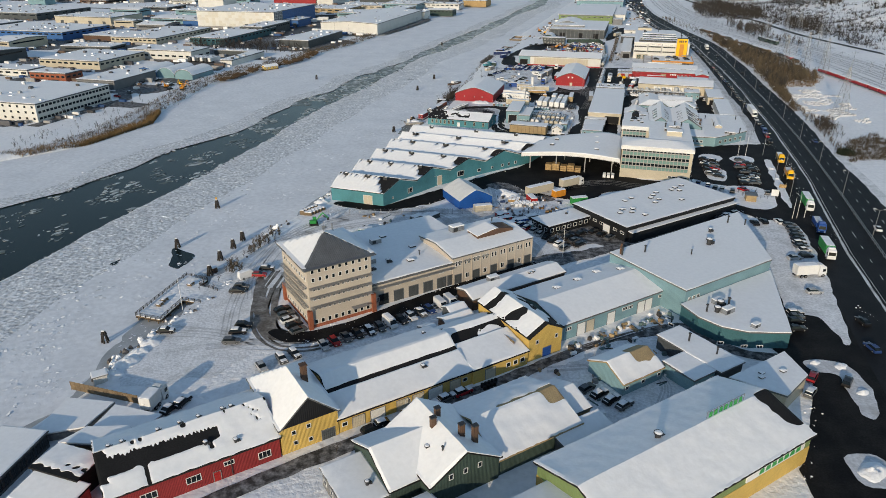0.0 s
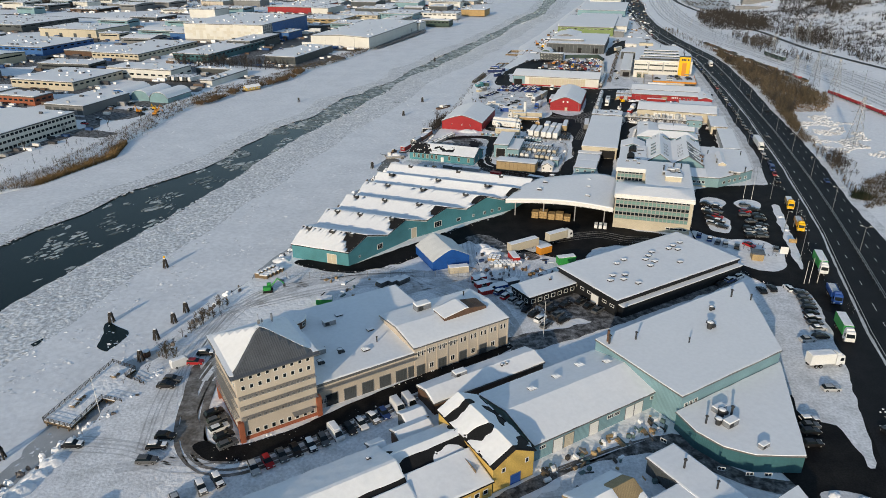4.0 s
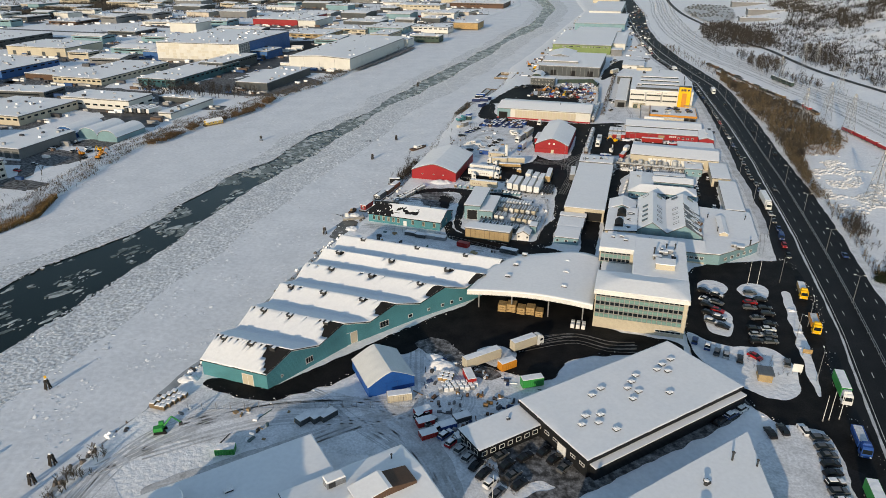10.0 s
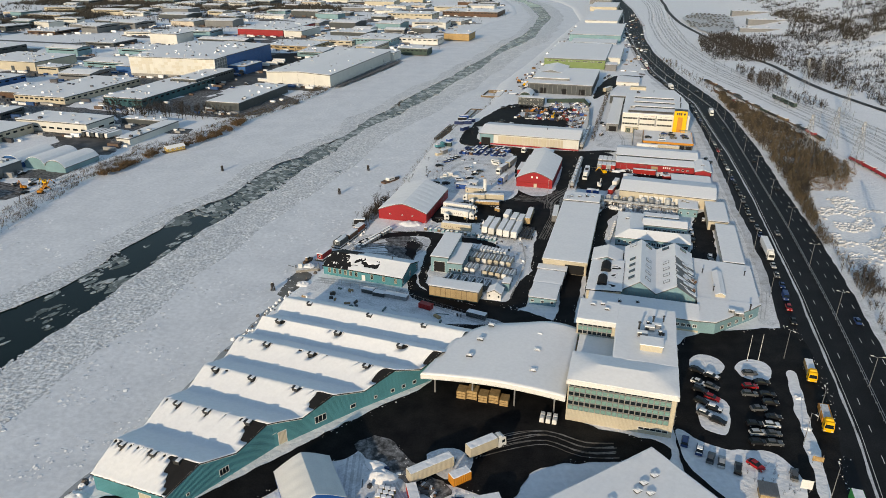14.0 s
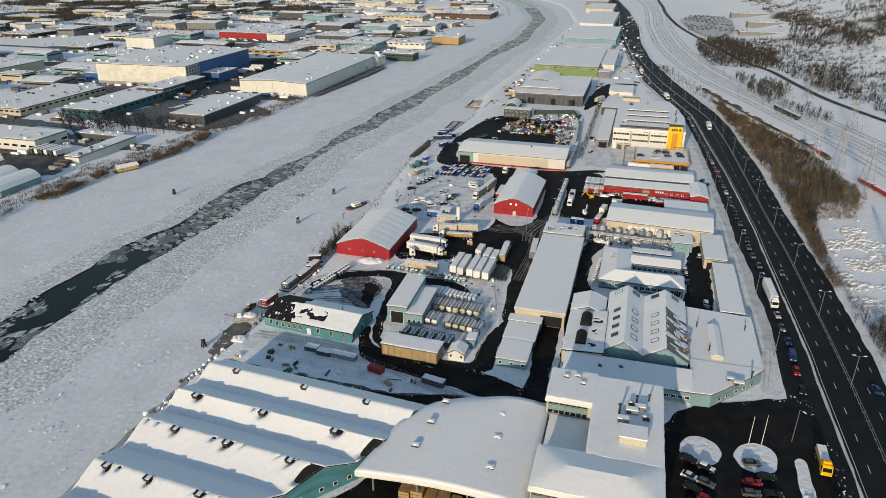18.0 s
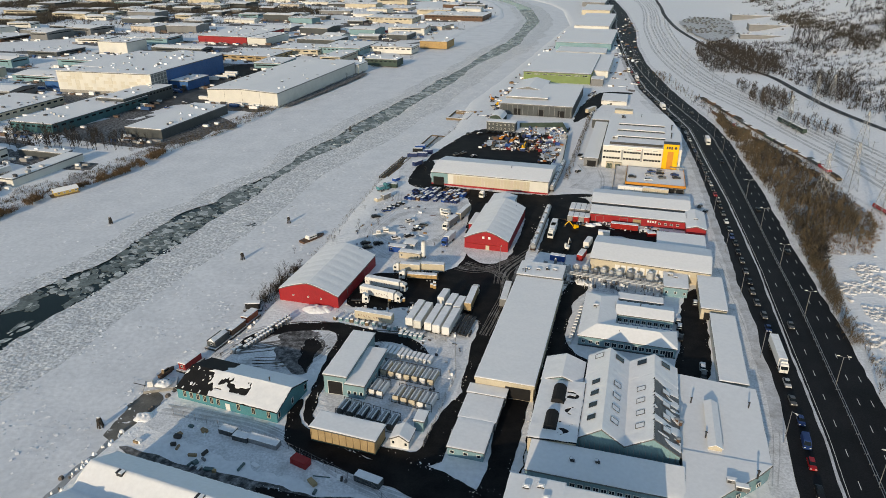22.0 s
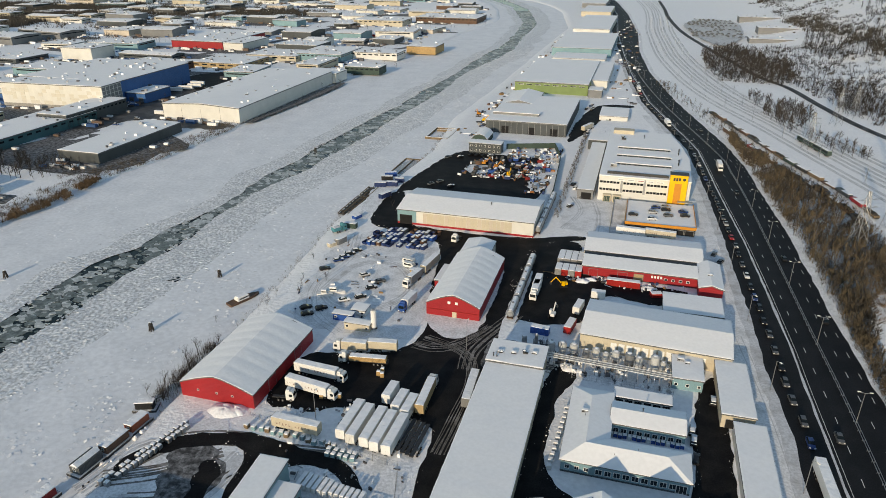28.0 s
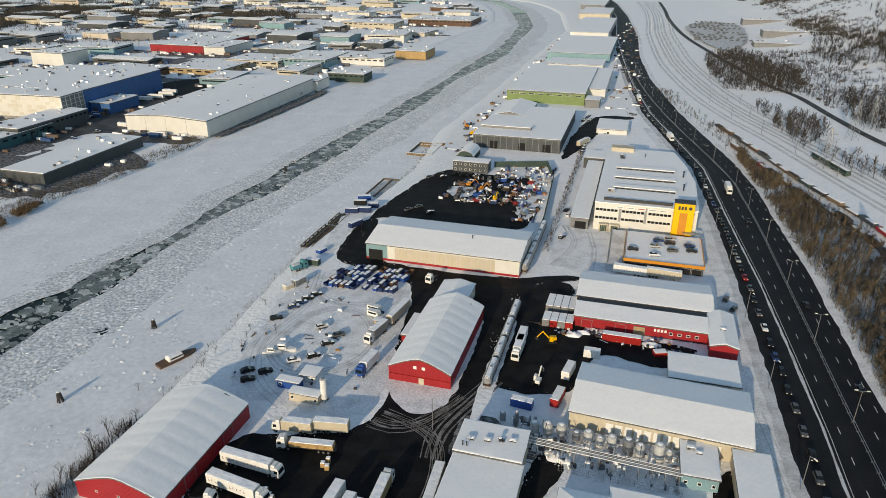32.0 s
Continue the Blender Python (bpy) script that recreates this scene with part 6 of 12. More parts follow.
part("door", window_mesh("door", 1.6, 2.2, CREAM, CREAM), b, "cream door", on_wall(b, "S", 0.6, 0.02, 0.01))
win_row(b, "S", 2, 5.2, 1.0, 1.0, -1.3, 1.3, WHITE, WHITE)
box_part(b, "cross_beam", -9.4, 9.4, -21.35, -21.15, 2.4, 2.6, RED)
bld(FM, -47.5, -36, 508, 523, 4.6, WHITE_CLAD, "gable", 1.2, "y", name="lean_hall", label="white hall with grey snow roof behind the red hall")
bld(FM, -51.5, -48.6, 486, 500, 2.6, RED_HALL, "flat", name="red_annex", label="low red annex beside the arched hall")

b = bld(FM, -19.6, -2.7, 366.6, 434, 5.2, CREAM, "flat", name="long_hall", label="long flat hall with cream gable and a wide snowy roof", slab=0.5, roofmat=CREAM)
# no hole in the wall: a black pane paints the hall's dim inside
part("door", window_mesh("door", 7.6, 4.2, CREAM, BITUMEN_OR_SHADE), b, "wide open gateway", on_wall(b, "S", 4.0, 0.02, 0.01))
win_row(b, "E", 10, 3.0, 2.0, 1.0)
b = bld(FM, -19.8, -3.2, 434.2, 446, 6.0, CREAM, "flat", name="long_hall", label="taller end of the long hall with roof lights", slab=0.4)
for x, y, k in ((-5, -1, "skylight"), (-1, -0.5, "skylight"), (2, 0, "fan"), (5, 1, "skylight"), (-6.5, -4, "pipe"), (-5.5, -4, "pipe")):
    vent(b, x, y, k, 0.9, h=6.4)
for i, (y, d) in enumerate(((338.8, 12.0), (351.2, 10.6), (362.2, 4.0))):
    b = bld(FM, -20.2 - 0.3 * i, -10.8 + 0.4 * i, y, y + d, 2.9 + 0.3 * (i == 2), GREY_CLAD if i else TURQ_PALE, "flat", name="site_cabin", label="low flat cabin block under a snow sheet", category="cabin", slab=0.15, snow=0.14)
    win_row(b, "E", 3, 1.0, 1.2, 1.0)
    win_row(b, "S", 3, 1.0, 1.2, 1.0)

# the multi-gabled works with its wings
def roof_lights(b, w, h, rise, ys, sx, frame, pane, dx=0.5, s=1.0):
    """Windows lying on one slope of a gable along y."""
    tilt = math.degrees(math.atan2(rise, w / 2))
    me = window_mesh("roof_window", 2.4 * s, 2.0 * s, frame, pane)
    for y in ys:
        part("roof_window", me, b, "", pose(sx * w / 2 * dx, y, h + rise * (1 - dx) + 0.5, 0, sx * tilt, 0) @ pose(0, 1.0 * s, 0, -90, 0, 0))


for x0, x1, west, east, bare in ((11.2, 22.9, (DARK_STEEL, GLASS), (DARK_STEEL, SNOW_ROOF), None),
                                 (23.0, 36.2, (DARK_STEEL, SNOW_ROOF), (STEEL, SNOW_ROOF), lambda x, y: x > 0.15 and nz(x * 0.35, y, 1.3, 3) + 0.3 * math.sin((y + 10) * 1.16) - 0.05 * x > -0.28 and y < 12)):
    b = bld(FM, x0, x1, 348, 376.4, 5.6, TURQ_PALE, "gable", 3.9, "y", name="gabled_works", label="workshop bay with steep snowy gable roof and roof windows", roofmat=METAL, step=0.6, bare=bare, snow=0.14)
    w = x1 - x0
    roof_lights(b, w, 5.6, 3.9, (-10, -4.6, 0.8, 6.2), -1, *west)
    roof_lights(b, w, 5.6, 3.9, (-10, -4.6, 0.8, 6.2), 1, *east)
    for k in range(9):
        box_part(b, "mullion", -w / 2 + 0.9 + k * (w - 1.8) / 8 - 0.06, -w / 2 + 0.9 + k * (w - 1.8) / 8 + 0.06, -14.28, -14.2, 0.6, 5.4, STEEL)
    box_part(b, "ridge_cap", -0.12, 0.12, -14.6, 14.2, 9.62, 9.74, DARK_STEEL)
    b = bld(FM, x0, x1, 376.6, 386.4, 5.7, TURQ_PALE, "gable", 3.7, "y", name="gabled_works", label="raised end of the workshop bay under snow", roofmat=METAL, step=0.6, snow=0.14)
    for sx in (-1, 1):
        roof_lights(b, w, 5.7, 3.7, (0,), sx, DARK_STEEL, GLASS if sx > 0 or west[1] is not GLASS else SNOW_ROOF, 0.5, 1.15)
    box_part(b, "ridge_cap", -0.12, 0.12, -5.1, 5.1, 9.5, 9.62, DARK_STEEL)
for x, y in ((27.6, 373), (28.6, 372.5), (28.4, 368), (35.6, 361), (36.6, 360), (35.8, 353)):
    v_ = thing("roof_fan", spot(FM, x, y, 6.6 if x < 30 else 5.9), "squat rusty roof fan dusted with snow", "roof fan", "works roof fans")
    part("drum", Geo().tube((0, 0, 0), (0, 0, 1.2), 0.45, n=10).done("drum", BROWN_CLAD), v_)
    part("hood", Geo().tube((0, 0, 1.2), (0, 0, 1.5), 0.7, 0.35, n=10).done("hood", STEEL), v_)
b = bld(FM, -0.8, 11.1, 345.2, 371, 5.4, CREAM, "monox", 0.8, name="works_wing", label="low works wing with a snowy roof and two dark barrel lights", roofmat=BITUMEN_OR_SHADE, step=0.8, bare=lambda x, y: 1.2 < x < 5.5 and nz(x * 0.5, y, 0.9, 4) > 0.12 and -11 < y < 8)
for y0, y1, r_ in ((2.0, 9.5, 1.9), (-9.5, -2.5, 1.8)):
    g = Geo().prism([(math.cos(e) * r_, 5.6 + math.sin(e) * r_ * 1.05) for e in np.linspace(0, math.pi, 9)], y0, y1)
    part("barrel_light", g.done("barrel_light", BITUMEN_OR_SHADE), b, "dark barrel roof light", pose(-0.4 if y0 > 0 else -1.0, 0, 0))
part("snow_cover", Geo().box(-1.2, 0.2, -2.0, 1.6, 6.0, 6.5, 0, 0.2).done("snow_cover", SNOW), b)
b = bld(FM, -1, 10.2, 371.2, 383, 5.2, TURQ_PALE, "gable", 2.0, "y", name="works_wing", label="small gabled end house of the works under snow", roofmat=METAL, step=0.8)
win_row(b, "W", 4, 1.4, 1.4, 1.3)
b = bld(FM, 0.5, 37, 334.8, 344.8, 4.2, TURQ_PALE, "mono", 0.8, name="office_range", label="pale turquoise office range with a row of windows under snow", wall_low=CREAM, low_h=0.6)
win_row(b, "S", 14, 1.6, 1.4, 1.2, -7, 17, WHITE, GLASS, 1)
vent(b, -8, 0, "fan", 0.7, h=4.9)
vent(b, -2, 1, "fan", 0.7, h=4.9)
q = polyb(FM, [(37, 334.6), (42, 335), (55, 348.6), (57.5, 352), (37, 352)], 4.2, TURQ_PALE, "office_range", "pale turquoise corner range with a snowy roof by the street")
for i in range(5):
    part("window", window_mesh("window", 1.5, 1.3, WHITE, GLASS, 1), q, "", pose(-1.5 + 2.5 * i, -7.4 + 2.6 * i, 1.5, 0, 0, 46) @ pose(0, -0.35, 0))
vent(q, 4, -3, "unit", 0.9, h=4.5)
vent(q, 2, -1, "unit", 0.7, h=4.5)
vent(q, 8, 2, "pipe", 1.5, h=4.5)
q = polyb(FM, [(36, 352.2), (57.6, 352.2), (57.8, 384), (36, 386)], 4.0, TURQ_PALE, "works_annex", "low annex with a broad snow-covered roof")
gb = part("roof_monitor", Geo().prism([(-1.6, 4.2), (1.6, 4.2), (1.6, 5.2), (0, 6.0), (-1.6, 5.2)], -9.5, 9.5).done("roof_monitor", CREAM), q, "cream roof monitor", pose(-2.0, -5, 0))
part("snow_cover", Geo().prism([(-1.8, 5.25), (0, 6.1), (1.8, 5.25), (1.8, 5.4), (0, 6.28), (-1.8, 5.4)], -9.7, 9.7).done("snow_cover", SNOW_ROOF), gb)
for k in range(4):
    part("window", window_mesh("window", 1.6, 0.7, DARK_STEEL, GLASS), gb, "", pose(1.62, -6.5 + 4.2 * k, 4.4, 0, 0, 90))
for x, y in ((-7, 4), (-4, -10), (8, 6)):
    vent(q, x, y, "pipe", 1.2, h=4.3)
b = bld(FM, 48.6, 56.2, 386.5, 427, 4.0, WHITE_CLAD, "flat", name="street_range", label="long narrow white range with a snowy roof along the street")
b = bld(FM, 45.8, 54.2, 429.5, 455.5, 4.4, CREAM, "flat", name="street_range", label="narrow cream range with a flat snowy roof")
gate(b, "S", -1, 4, 2.8, BITUMEN_OR_SHADE)

# the pale turquoise office round three sides of a goods court
def hip_l(g, lift, grow, under=None):
    """Hipped roof over two wings that meet in a corner."""
    e = grow
    E = [(-e, -e), (30.3 + e, -e), (30.3 + e, 10.2 + e), (10.8 + e, 10.2 + e), (10.8 + e, 30.2 + e), (-e, 30.2 + e)]
    R = [(5.3, 4.9), (24.9, 4.9), (5.3, 24.5)]
    z0, z1 = 3.8 + lift, 6.0 + lift
    vs = [(x, y, z0) for x, y in E] + [(x, y, z1) for x, y in R] + [(x, y, under) for x, y in E]
    fs = [(0, 1, 7, 6), (1, 2, 7), (2, 3, 6, 7), (3, 4, 8, 6), (4, 5, 8), (5, 0, 6, 8)]
    fs += [(i + 9, (i + 1) % 6 + 9, (i + 1) % 6, i) for i in range(6)] + [tuple(range(14, 8, -1))]
    return g.add(vs, fs)


u = thing("u_shaped_office", spot(FM, 6.6, 401.0), "pale turquoise low office with a snowy hipped roof", "building")
COURT = [(0, 0), (30.3, 0), (30.3, 10.2), (10.8, 10.2), (10.8, 30.2), (0, 30.2)]
part("wall", Geo().slab(COURT, -0.3, 3.75).done("wall", TURQ_PALE), u)
part("plinth", Geo().slab([(-0.06, -0.06), (30.36, -0.06), (30.36, 10.26), (10.86, 10.26), (10.86, 30.26), (-0.06, 30.26)], -0.2, 0.5).done("plinth", DGREY_CLAD), u)
part("roof", hip_l(Geo(), 0.0, 0.5, 3.62).done("roof", METAL), u)
part("snow_cover", hip_l(Geo(), 0.2, 0.42, 3.84).done("snow_cover", SNOW_ROOF), u)
for k in range(9):
    part("window", window_mesh("window", 1.7, 1.6, WHITE, GLASS, 1), u, "", pose(9.2 + 2.15 * k, -0.02, 1.0))
for k in range(3):
    part("window", window_mesh("window", 1.2, 1.2, WHITE, GLASS, 1), u, "", pose(1.6 + 2.3 * k, -0.02, 1.2))
for k in range(9):
    part("window", window_mesh("window", 1.6, 1.3, WHITE, GLASS, 1), u, "", pose(-0.02, 2.6 + 3.1 * k, 1.1, 0, 0, -90))
for k in range(5):
    part("window", window_mesh("window", 1.4, 1.2, WHITE, GLASS, 1), u, "", pose(10.82, 12.5 + 3.2 * k, 1.1, 0, 0, 90))
part("door", window_mesh("door", 2.6, 2.6, WHITE, GLASS, 2), u, "glazed entrance", pose(28.4, -0.02, 0.02))
for x, y, z, k in ((4.0, 17.5, 5.5, 0.55), (4.2, 15.8, 5.6, 0.4), (18.0, 5.4, 5.9, 0.35), (12.5, 3.0, 5.2, 0.3)):
    vent(u, x, y, "unit" if k > 0.5 else "pipe", k, h=z)
b = bld(FM, 17.5, 36.3, 418.4, 427.8, 3.6, TURQ_PALE, "gable", 1.2, "x", name="u_shaped_office", label="pale turquoise north wing with blue-white goods before it")
win_row(b, "S", 9, 1.0, 1.5, 1.4, bars=1)
vent(b, -1.5, 0.5, "pipe", 0.9, h=4.6)
b = bld(FM, 17.8, 33.1, 431, 435.4, 3.1, WHITE, "flat", name="storage_shed", label="open-fronted white shed with a snowy roof", category="shed")
# open bays drawn as black panes, the shade within put into their colour
for k in range(6):
    win(b, "S", -6.2 + 2.5 * k, 0.1, 2.2, 2.6, WHITE, BITUMEN_OR_SHADE, kind="opening")

# the chemical plant hall with tanks before it
b = bld(FM, 6, 51.2, 457, 480.5, 5.4, CREAM, "gable", 1.9, name="plant_hall", label="cream plant hall with a broad snowy roof", turn=-3)
for k in range(12):
    win(b, "S", -12 + 2.4 * k, 0.6, 2.1, 3.6, CREAM, WHITE, kind="panel")
b = bld(FM, 33.6, 42, 444, 456.2, 3.8, TURQ_PALE, "flat", name="control_house", label="small pale turquoise house with a snowy flat roof")
win_row(b, "S", 3, 1.2, 1.0, 1.0)
vent(b, 0, 2, "skylight", 0.8, h=4.1)
vent(b, -2, 3, "unit", 0.6, h=4.1)
pk = thing("pipe_rack", spot(FM, 12, 449.5, 0, -3), "steel pipe rack with pipe runs and gangways", "pipe rack")
g = Geo()
for i in range(15):
    for y in (-5.5, -3.0):
        g.box(-22 + 3.1 * i - 0.08, -22 + 3.1 * i + 0.08, y - 0.08, y + 0.08, 0, 3.6)
    g.box(-22 + 3.1 * i - 0.06, -22 + 3.1 * i + 0.06, -5.6, -2.9, 3.4, 3.6)
part("frame", g.done("frame", STEEL), pk)
for k in range(5):
    part("pipe", Geo().tube((-22, -5.3 + 0.55 * k, 3.75), (22, -5.3 + 0.55 * k, 3.75), 0.13, n=6).done("pipe", STEEL if k % 2 else WHITE), pk)
for k in range(6):
    part("pipe", Geo().tube((-18 + 6 * k, -5, 3.7), (-18 + 6 * k, 4.5, 3.9), 0.1, n=6).done("pipe", STEEL), pk)
part("gangway", Geo().box(-22, 22, -2.6, -1.7, 2.4, 2.5).box(-22, 22, -2.62, -2.58, 3.3, 3.36).box(-22, 22, -1.72, -1.68, 3.3, 3.36).done("gangway", WOOD), pk)
rng = random.Random(11)
for i, (x, y, r, hh) in enumerate(((-8, 455, 0.5, 4.5), (-3, 453.5, 1.2, 3.4), (0.5, 454, 1.2, 3.6), (4, 454.5, 1.3, 3.4), (8, 453, 1.0, 3.0), (11, 453.5, 1.2, 3.6), (14, 452.5, 0.9, 3.2), (17, 453, 1.2, 3.8), (21, 452.5, 1.3, 4.2), (24, 452, 1.1, 3.6), (28.5, 451.5, 1.3, 5.2), (31, 452, 0.8, 3.2), (-12, 456, 0.8, 2.6))):
    s = thing("process_tank", spot(FM, x, y), "upright pale steel process tank with snow on top", "tank", "process tanks")
    part("shell", Geo().tube((0, 0, 0.5), (0, 0, hh), r, n=14).tube((0, 0, hh), (0, 0, hh + 0.3), r, r * 0.4, n=14).done("shell", PALE_STEEL if i % 4 else STEEL, False), s)
    part("snow_cap", Geo().tube((0, 0, hh + 0.3), (0, 0, hh + 0.42), r * 0.6, r * 0.3, n=10).done("snow_cap", SNOW), s)
    for a in range(3):
        part("leg", Geo().box(r * 0.8 * math.cos(a * 2.1) - 0.08, r * 0.8 * math.cos(a * 2.1) + 0.08, r * 0.8 * math.sin(a * 2.1) - 0.08, r * 0.8 * math.sin(a * 2.1) + 0.08, 0, 0.55).done("leg", DARK_STEEL), s)
    part("ladder", Geo().box(r, r + 0.06, -0.25, -0.2, 0, hh).box(r, r + 0.06, 0.2, 0.25, 0, hh).done("ladder", STEEL), s)

# red workshops, the flat white store, the big warehouse and the yellow-towered depot
bld(FM, 31.2, 50.6, 484, 497.6, 3.8, WHITE_CLAD, "flat", name="flat_store", label="flat white store with smooth snow on the roof")
b = bld(FM, 0.4, 46, 525.5, 545.5, 4.4, CREAM, "gable", 1.4, name="workshop", label="cream rear workshop with a snowy roof")
b = bld(FM, 1, 43.6, 511.6, 520.5, 4.0, RED_HALL, "mono", 0.8, name="red_workshop", label="long red workshop with gates under a snowy roof", wall_low=DARK_STEEL, low_h=0.3)
for u in (-17, -6, 0):
    gate(b, "S", u, 3.4, 3.0, RED_HALL if u else TAN)
for k in range(4):
    box_part(b, "sign_shape", 4.6 + 1.1 * k, 5.3 + 1.1 * k, -4.56, -4.5, 2.2, 3.2, WHITE, "white letter shape on the wall")
win_row(b, "S", 4, 1.6, 1.2, 1.0, 10, 18)
bld(FM, 1, 44, 520.6, 525.3, 4.2, DGREY_CLAD, "flat", snow=0.0, name="valley_roof", label="dark glazed valley roof between the workshops", roofmat=DARK_STEEL)
b = bld(FM, 43.7, 52, 504.5, 526.5, 4.0, RED_HALL, "gable", 1.2, "y", name="red_workshop", label="red end block with a snowy gable roof")
vent(b, 0, -2, "skylight", 1.0, h=5.1)

b = bld(FM, -86.3, -23.2, 542, 571.5, 6.8, WHITE_CLAD, "gable", 2.2, name="large_warehouse", label="long pale warehouse with sliding doors and a red base", wall_low=RED_HALL, low_h=0.9, over=0.5)
for k in range(24):
    win(b, "S", -18.5 + 1.72 * k, 0.95, 1.6, 5.0, CREAM, CREAM if k % 3 else BEIGE, kind="sliding_panel")
box_part(b, "corner_panel", -31.6, -22.5, -14.85, -14.76, 0.95, 6.6, TURQ_PALE, "pale green corner panels")
# the open gate's shaded depth is only a black pane
part("door", window_mesh("door", 6.0, 4.5, DARK_STEEL, BITUMEN_OR_SHADE), b, "dark open gate", on_wall(b, "S", -27.5, 0.02, 0.1))
vent(b, 10, -3, "pipe", 1.0, h=8.6)

q = polyb(FM, [(0, 600), (43.5, 600), (44, 640), (40, 668), (35, 690), (0, 690)], 12.6, WHITE_CLAD, "depot_building", "white three-storey depot with window bands and roof lights", trim=WHITE)
q["w"], q["d"] = 0.0, 0.0
cxk, cyk = (0 + 43.5 + 44 + 40 + 35 + 0) / 6, (600 * 2 + 640 + 668 + 690 * 2) / 6
for z in (5.2, 9.0):
    for k in range(20):
        if k in (6, 13):
            continue
        part("window", window_mesh("window", 1.4, 1.1, DARK_STEEL, GLASS), q, "", pose(1.2 + 1.62 * k - cxk, 600 - cyk - 0.005, z))
for k in (0.29, 0.62):
    box_part(q, "grey_panel", 33 * k - cxk + 1, 33 * k - cxk + 2.1, 600 - cyk - 0.08, 600 - cyk, 4.6, 12, STEEL)
for k in range(5):
    box_part(q, "sign_panel", 9.0 + 4.6 * k - cxk, 12.6 + 4.6 * k - cxk, 600 - cyk - 0.1, 600 - cyk - 0.02, 10.8, 12.0, WHITE, "pale sign panel with illegible bars")
    box_part(q, "sign_bar", 9.4 + 4.6 * k - cxk, 12.2 + 4.6 * k - cxk, 600 - cyk - 0.14, 600 - cyk - 0.1, 11.2, 11.5, STEEL if k != 2 else RED)
for k in range(2):
    part("loading_dock", Geo().box(-2, 2, -2.4, 0, 0, 3.6).done("loading_dock", CREAM), q, "cream loading dock with dark shutter", pose(4.6 + 4.8 * k - cxk, 600 - cyk, 0))
    part("shutter", window_mesh("shutter", 3.2, 3.2, CREAM, DGREEN, 3), q, "", pose(4.6 + 4.8 * k - cxk, 597.6 - cyk - 0.005, 0))
for k in range(3):
    y = 622 + 15.5 * k - cyk
    part("roof_light", Geo().box(-14, 14, -2.2, 2.2, 12.8, 13.9).done("roof_light", STEEL), q, "long sawtooth roof light with glass front", pose(20.5 - cxk, y, 0))
    for i in range(10):
        part("roof_glass", window_mesh("roof_glass", 2.7, 1.0, STEEL, GLASS), q, "", pose(20.5 - cxk - 12.6 + 2.8 * i, y - 2.21, 12.85))
    part("snow_cover", Geo().box(-14.2, 14.2, -2.0, 2.4, 13.9, 14.15).done("snow_cover", SNOW_ROOF), q, "", pose(20.5 - cxk, y, 0))
box_part(q, "parapet_glazing", 3.5 - cxk, 33 - cxk, 602.8 - cyk, 603.3 - cyk, 12.9, 14.4, DARK_STEEL)
for x, y, k, s in ((6, 615, "unit", 1.0), (38, 625, "pipe", 2), (38.5, 645, "pipe", 2), (8, 670, "fan", 1.5), (20, 675, "pipe", 1.2)):
    vent(q, x - cxk, y - cyk, k, s, h=13.1)
box_part(q, "roof_plant", 2 - cxk, 14 - cxk, 683 - cyk, 689 - cyk, 13, 15.2, CREAM)
kt = thing("sign_tower", spot(FM, 37.5, 598), "bright yellow stair tower with a dark logo shape", "tower")
part("shaft", Geo().box(-4.1, 4.1, -1.6, 3.0, -0.3, 17.0).done("shaft", YELLOW), kt)
for z in (3.6, 6.4, 9.2):
    for x in (-0.95, 0.65):
        part("window", window_mesh("window", 1.3, 1.6, DARK_STEEL, GLASS), kt, "", pose(x, -1.605, z))
box_part(kt, "pilaster_strip", -1.7, 1.5, -1.68, -1.6, 0.5, 12.8, ORANGE)
for k in range(3):
    box_part(kt, "logo_shape", -2.6 + 1.25 * k, -1.7 + 1.25 * k, -1.7, -1.605, 14.2, 15.7, DARK_STEEL, "dark logo bar")
part("logo_disc", Geo().tube((2.4, -1.7, 15.0), (2.4, -1.6, 15.0), 0.75, n=12).done("logo_disc", DARK_STEEL), kt)
box_part(kt, "entrance_canopy", 0.5, 7.5, -4.0, -1.6, 4.2, 4.5, STEEL)
box_part(kt, "roof_cap", -4.3, 4.3, -1.8, 3.2, 17.0, 17.3, DARK_STEEL)
b = bld(FM, -10, -2.2, 598, 688, 5.0, GREY_CLAD, "flat", name="loading_wing", label="long grey loading wing with a flat snowy roof", step=4)
# the bay has no depth; black colour stands for the shade in it
part("door", window_mesh("door", 5, 3.6, DARK_STEEL, BITUMEN_OR_SHADE), b, "dark loading bay", on_wall(b, "S", 0.5, 0.02, 0.01))
rp = bld(FM, 15.2, 45, 562.5, 592, 3.4, DARK_STEEL, "flat", name="parking_deck", label="raised snowy parking deck with an orange edge", snow=0.06, slab=0.35, roofmat=CONCRETE, over=0.4)
for u0, u1, v0, v1 in ((-15.3, 15.3, -15.25, -15.05), (-15.3, -15.1, -15, 15), (15.1, 15.3, -15, 15)):
    box_part(rp, "parapet", u0, u1, v0, v1, 3.2, 4.5, ORANGE, "orange parapet")
# shade under the deck painted as black panes on its closed wall
for k in range(7):
    part("bay", window_mesh("bay", 3.8, 2.6, CONCRETE, BITUMEN_OR_SHADE), rp, "dark open parking bay", on_wall(rp, "S", -12.6 + 4.2 * k, 0.05, 0.01))
pk2 = thing("ramp", spot(FM, 11.5, 579), "curved snowy car ramp up to the parking deck", "ramp")
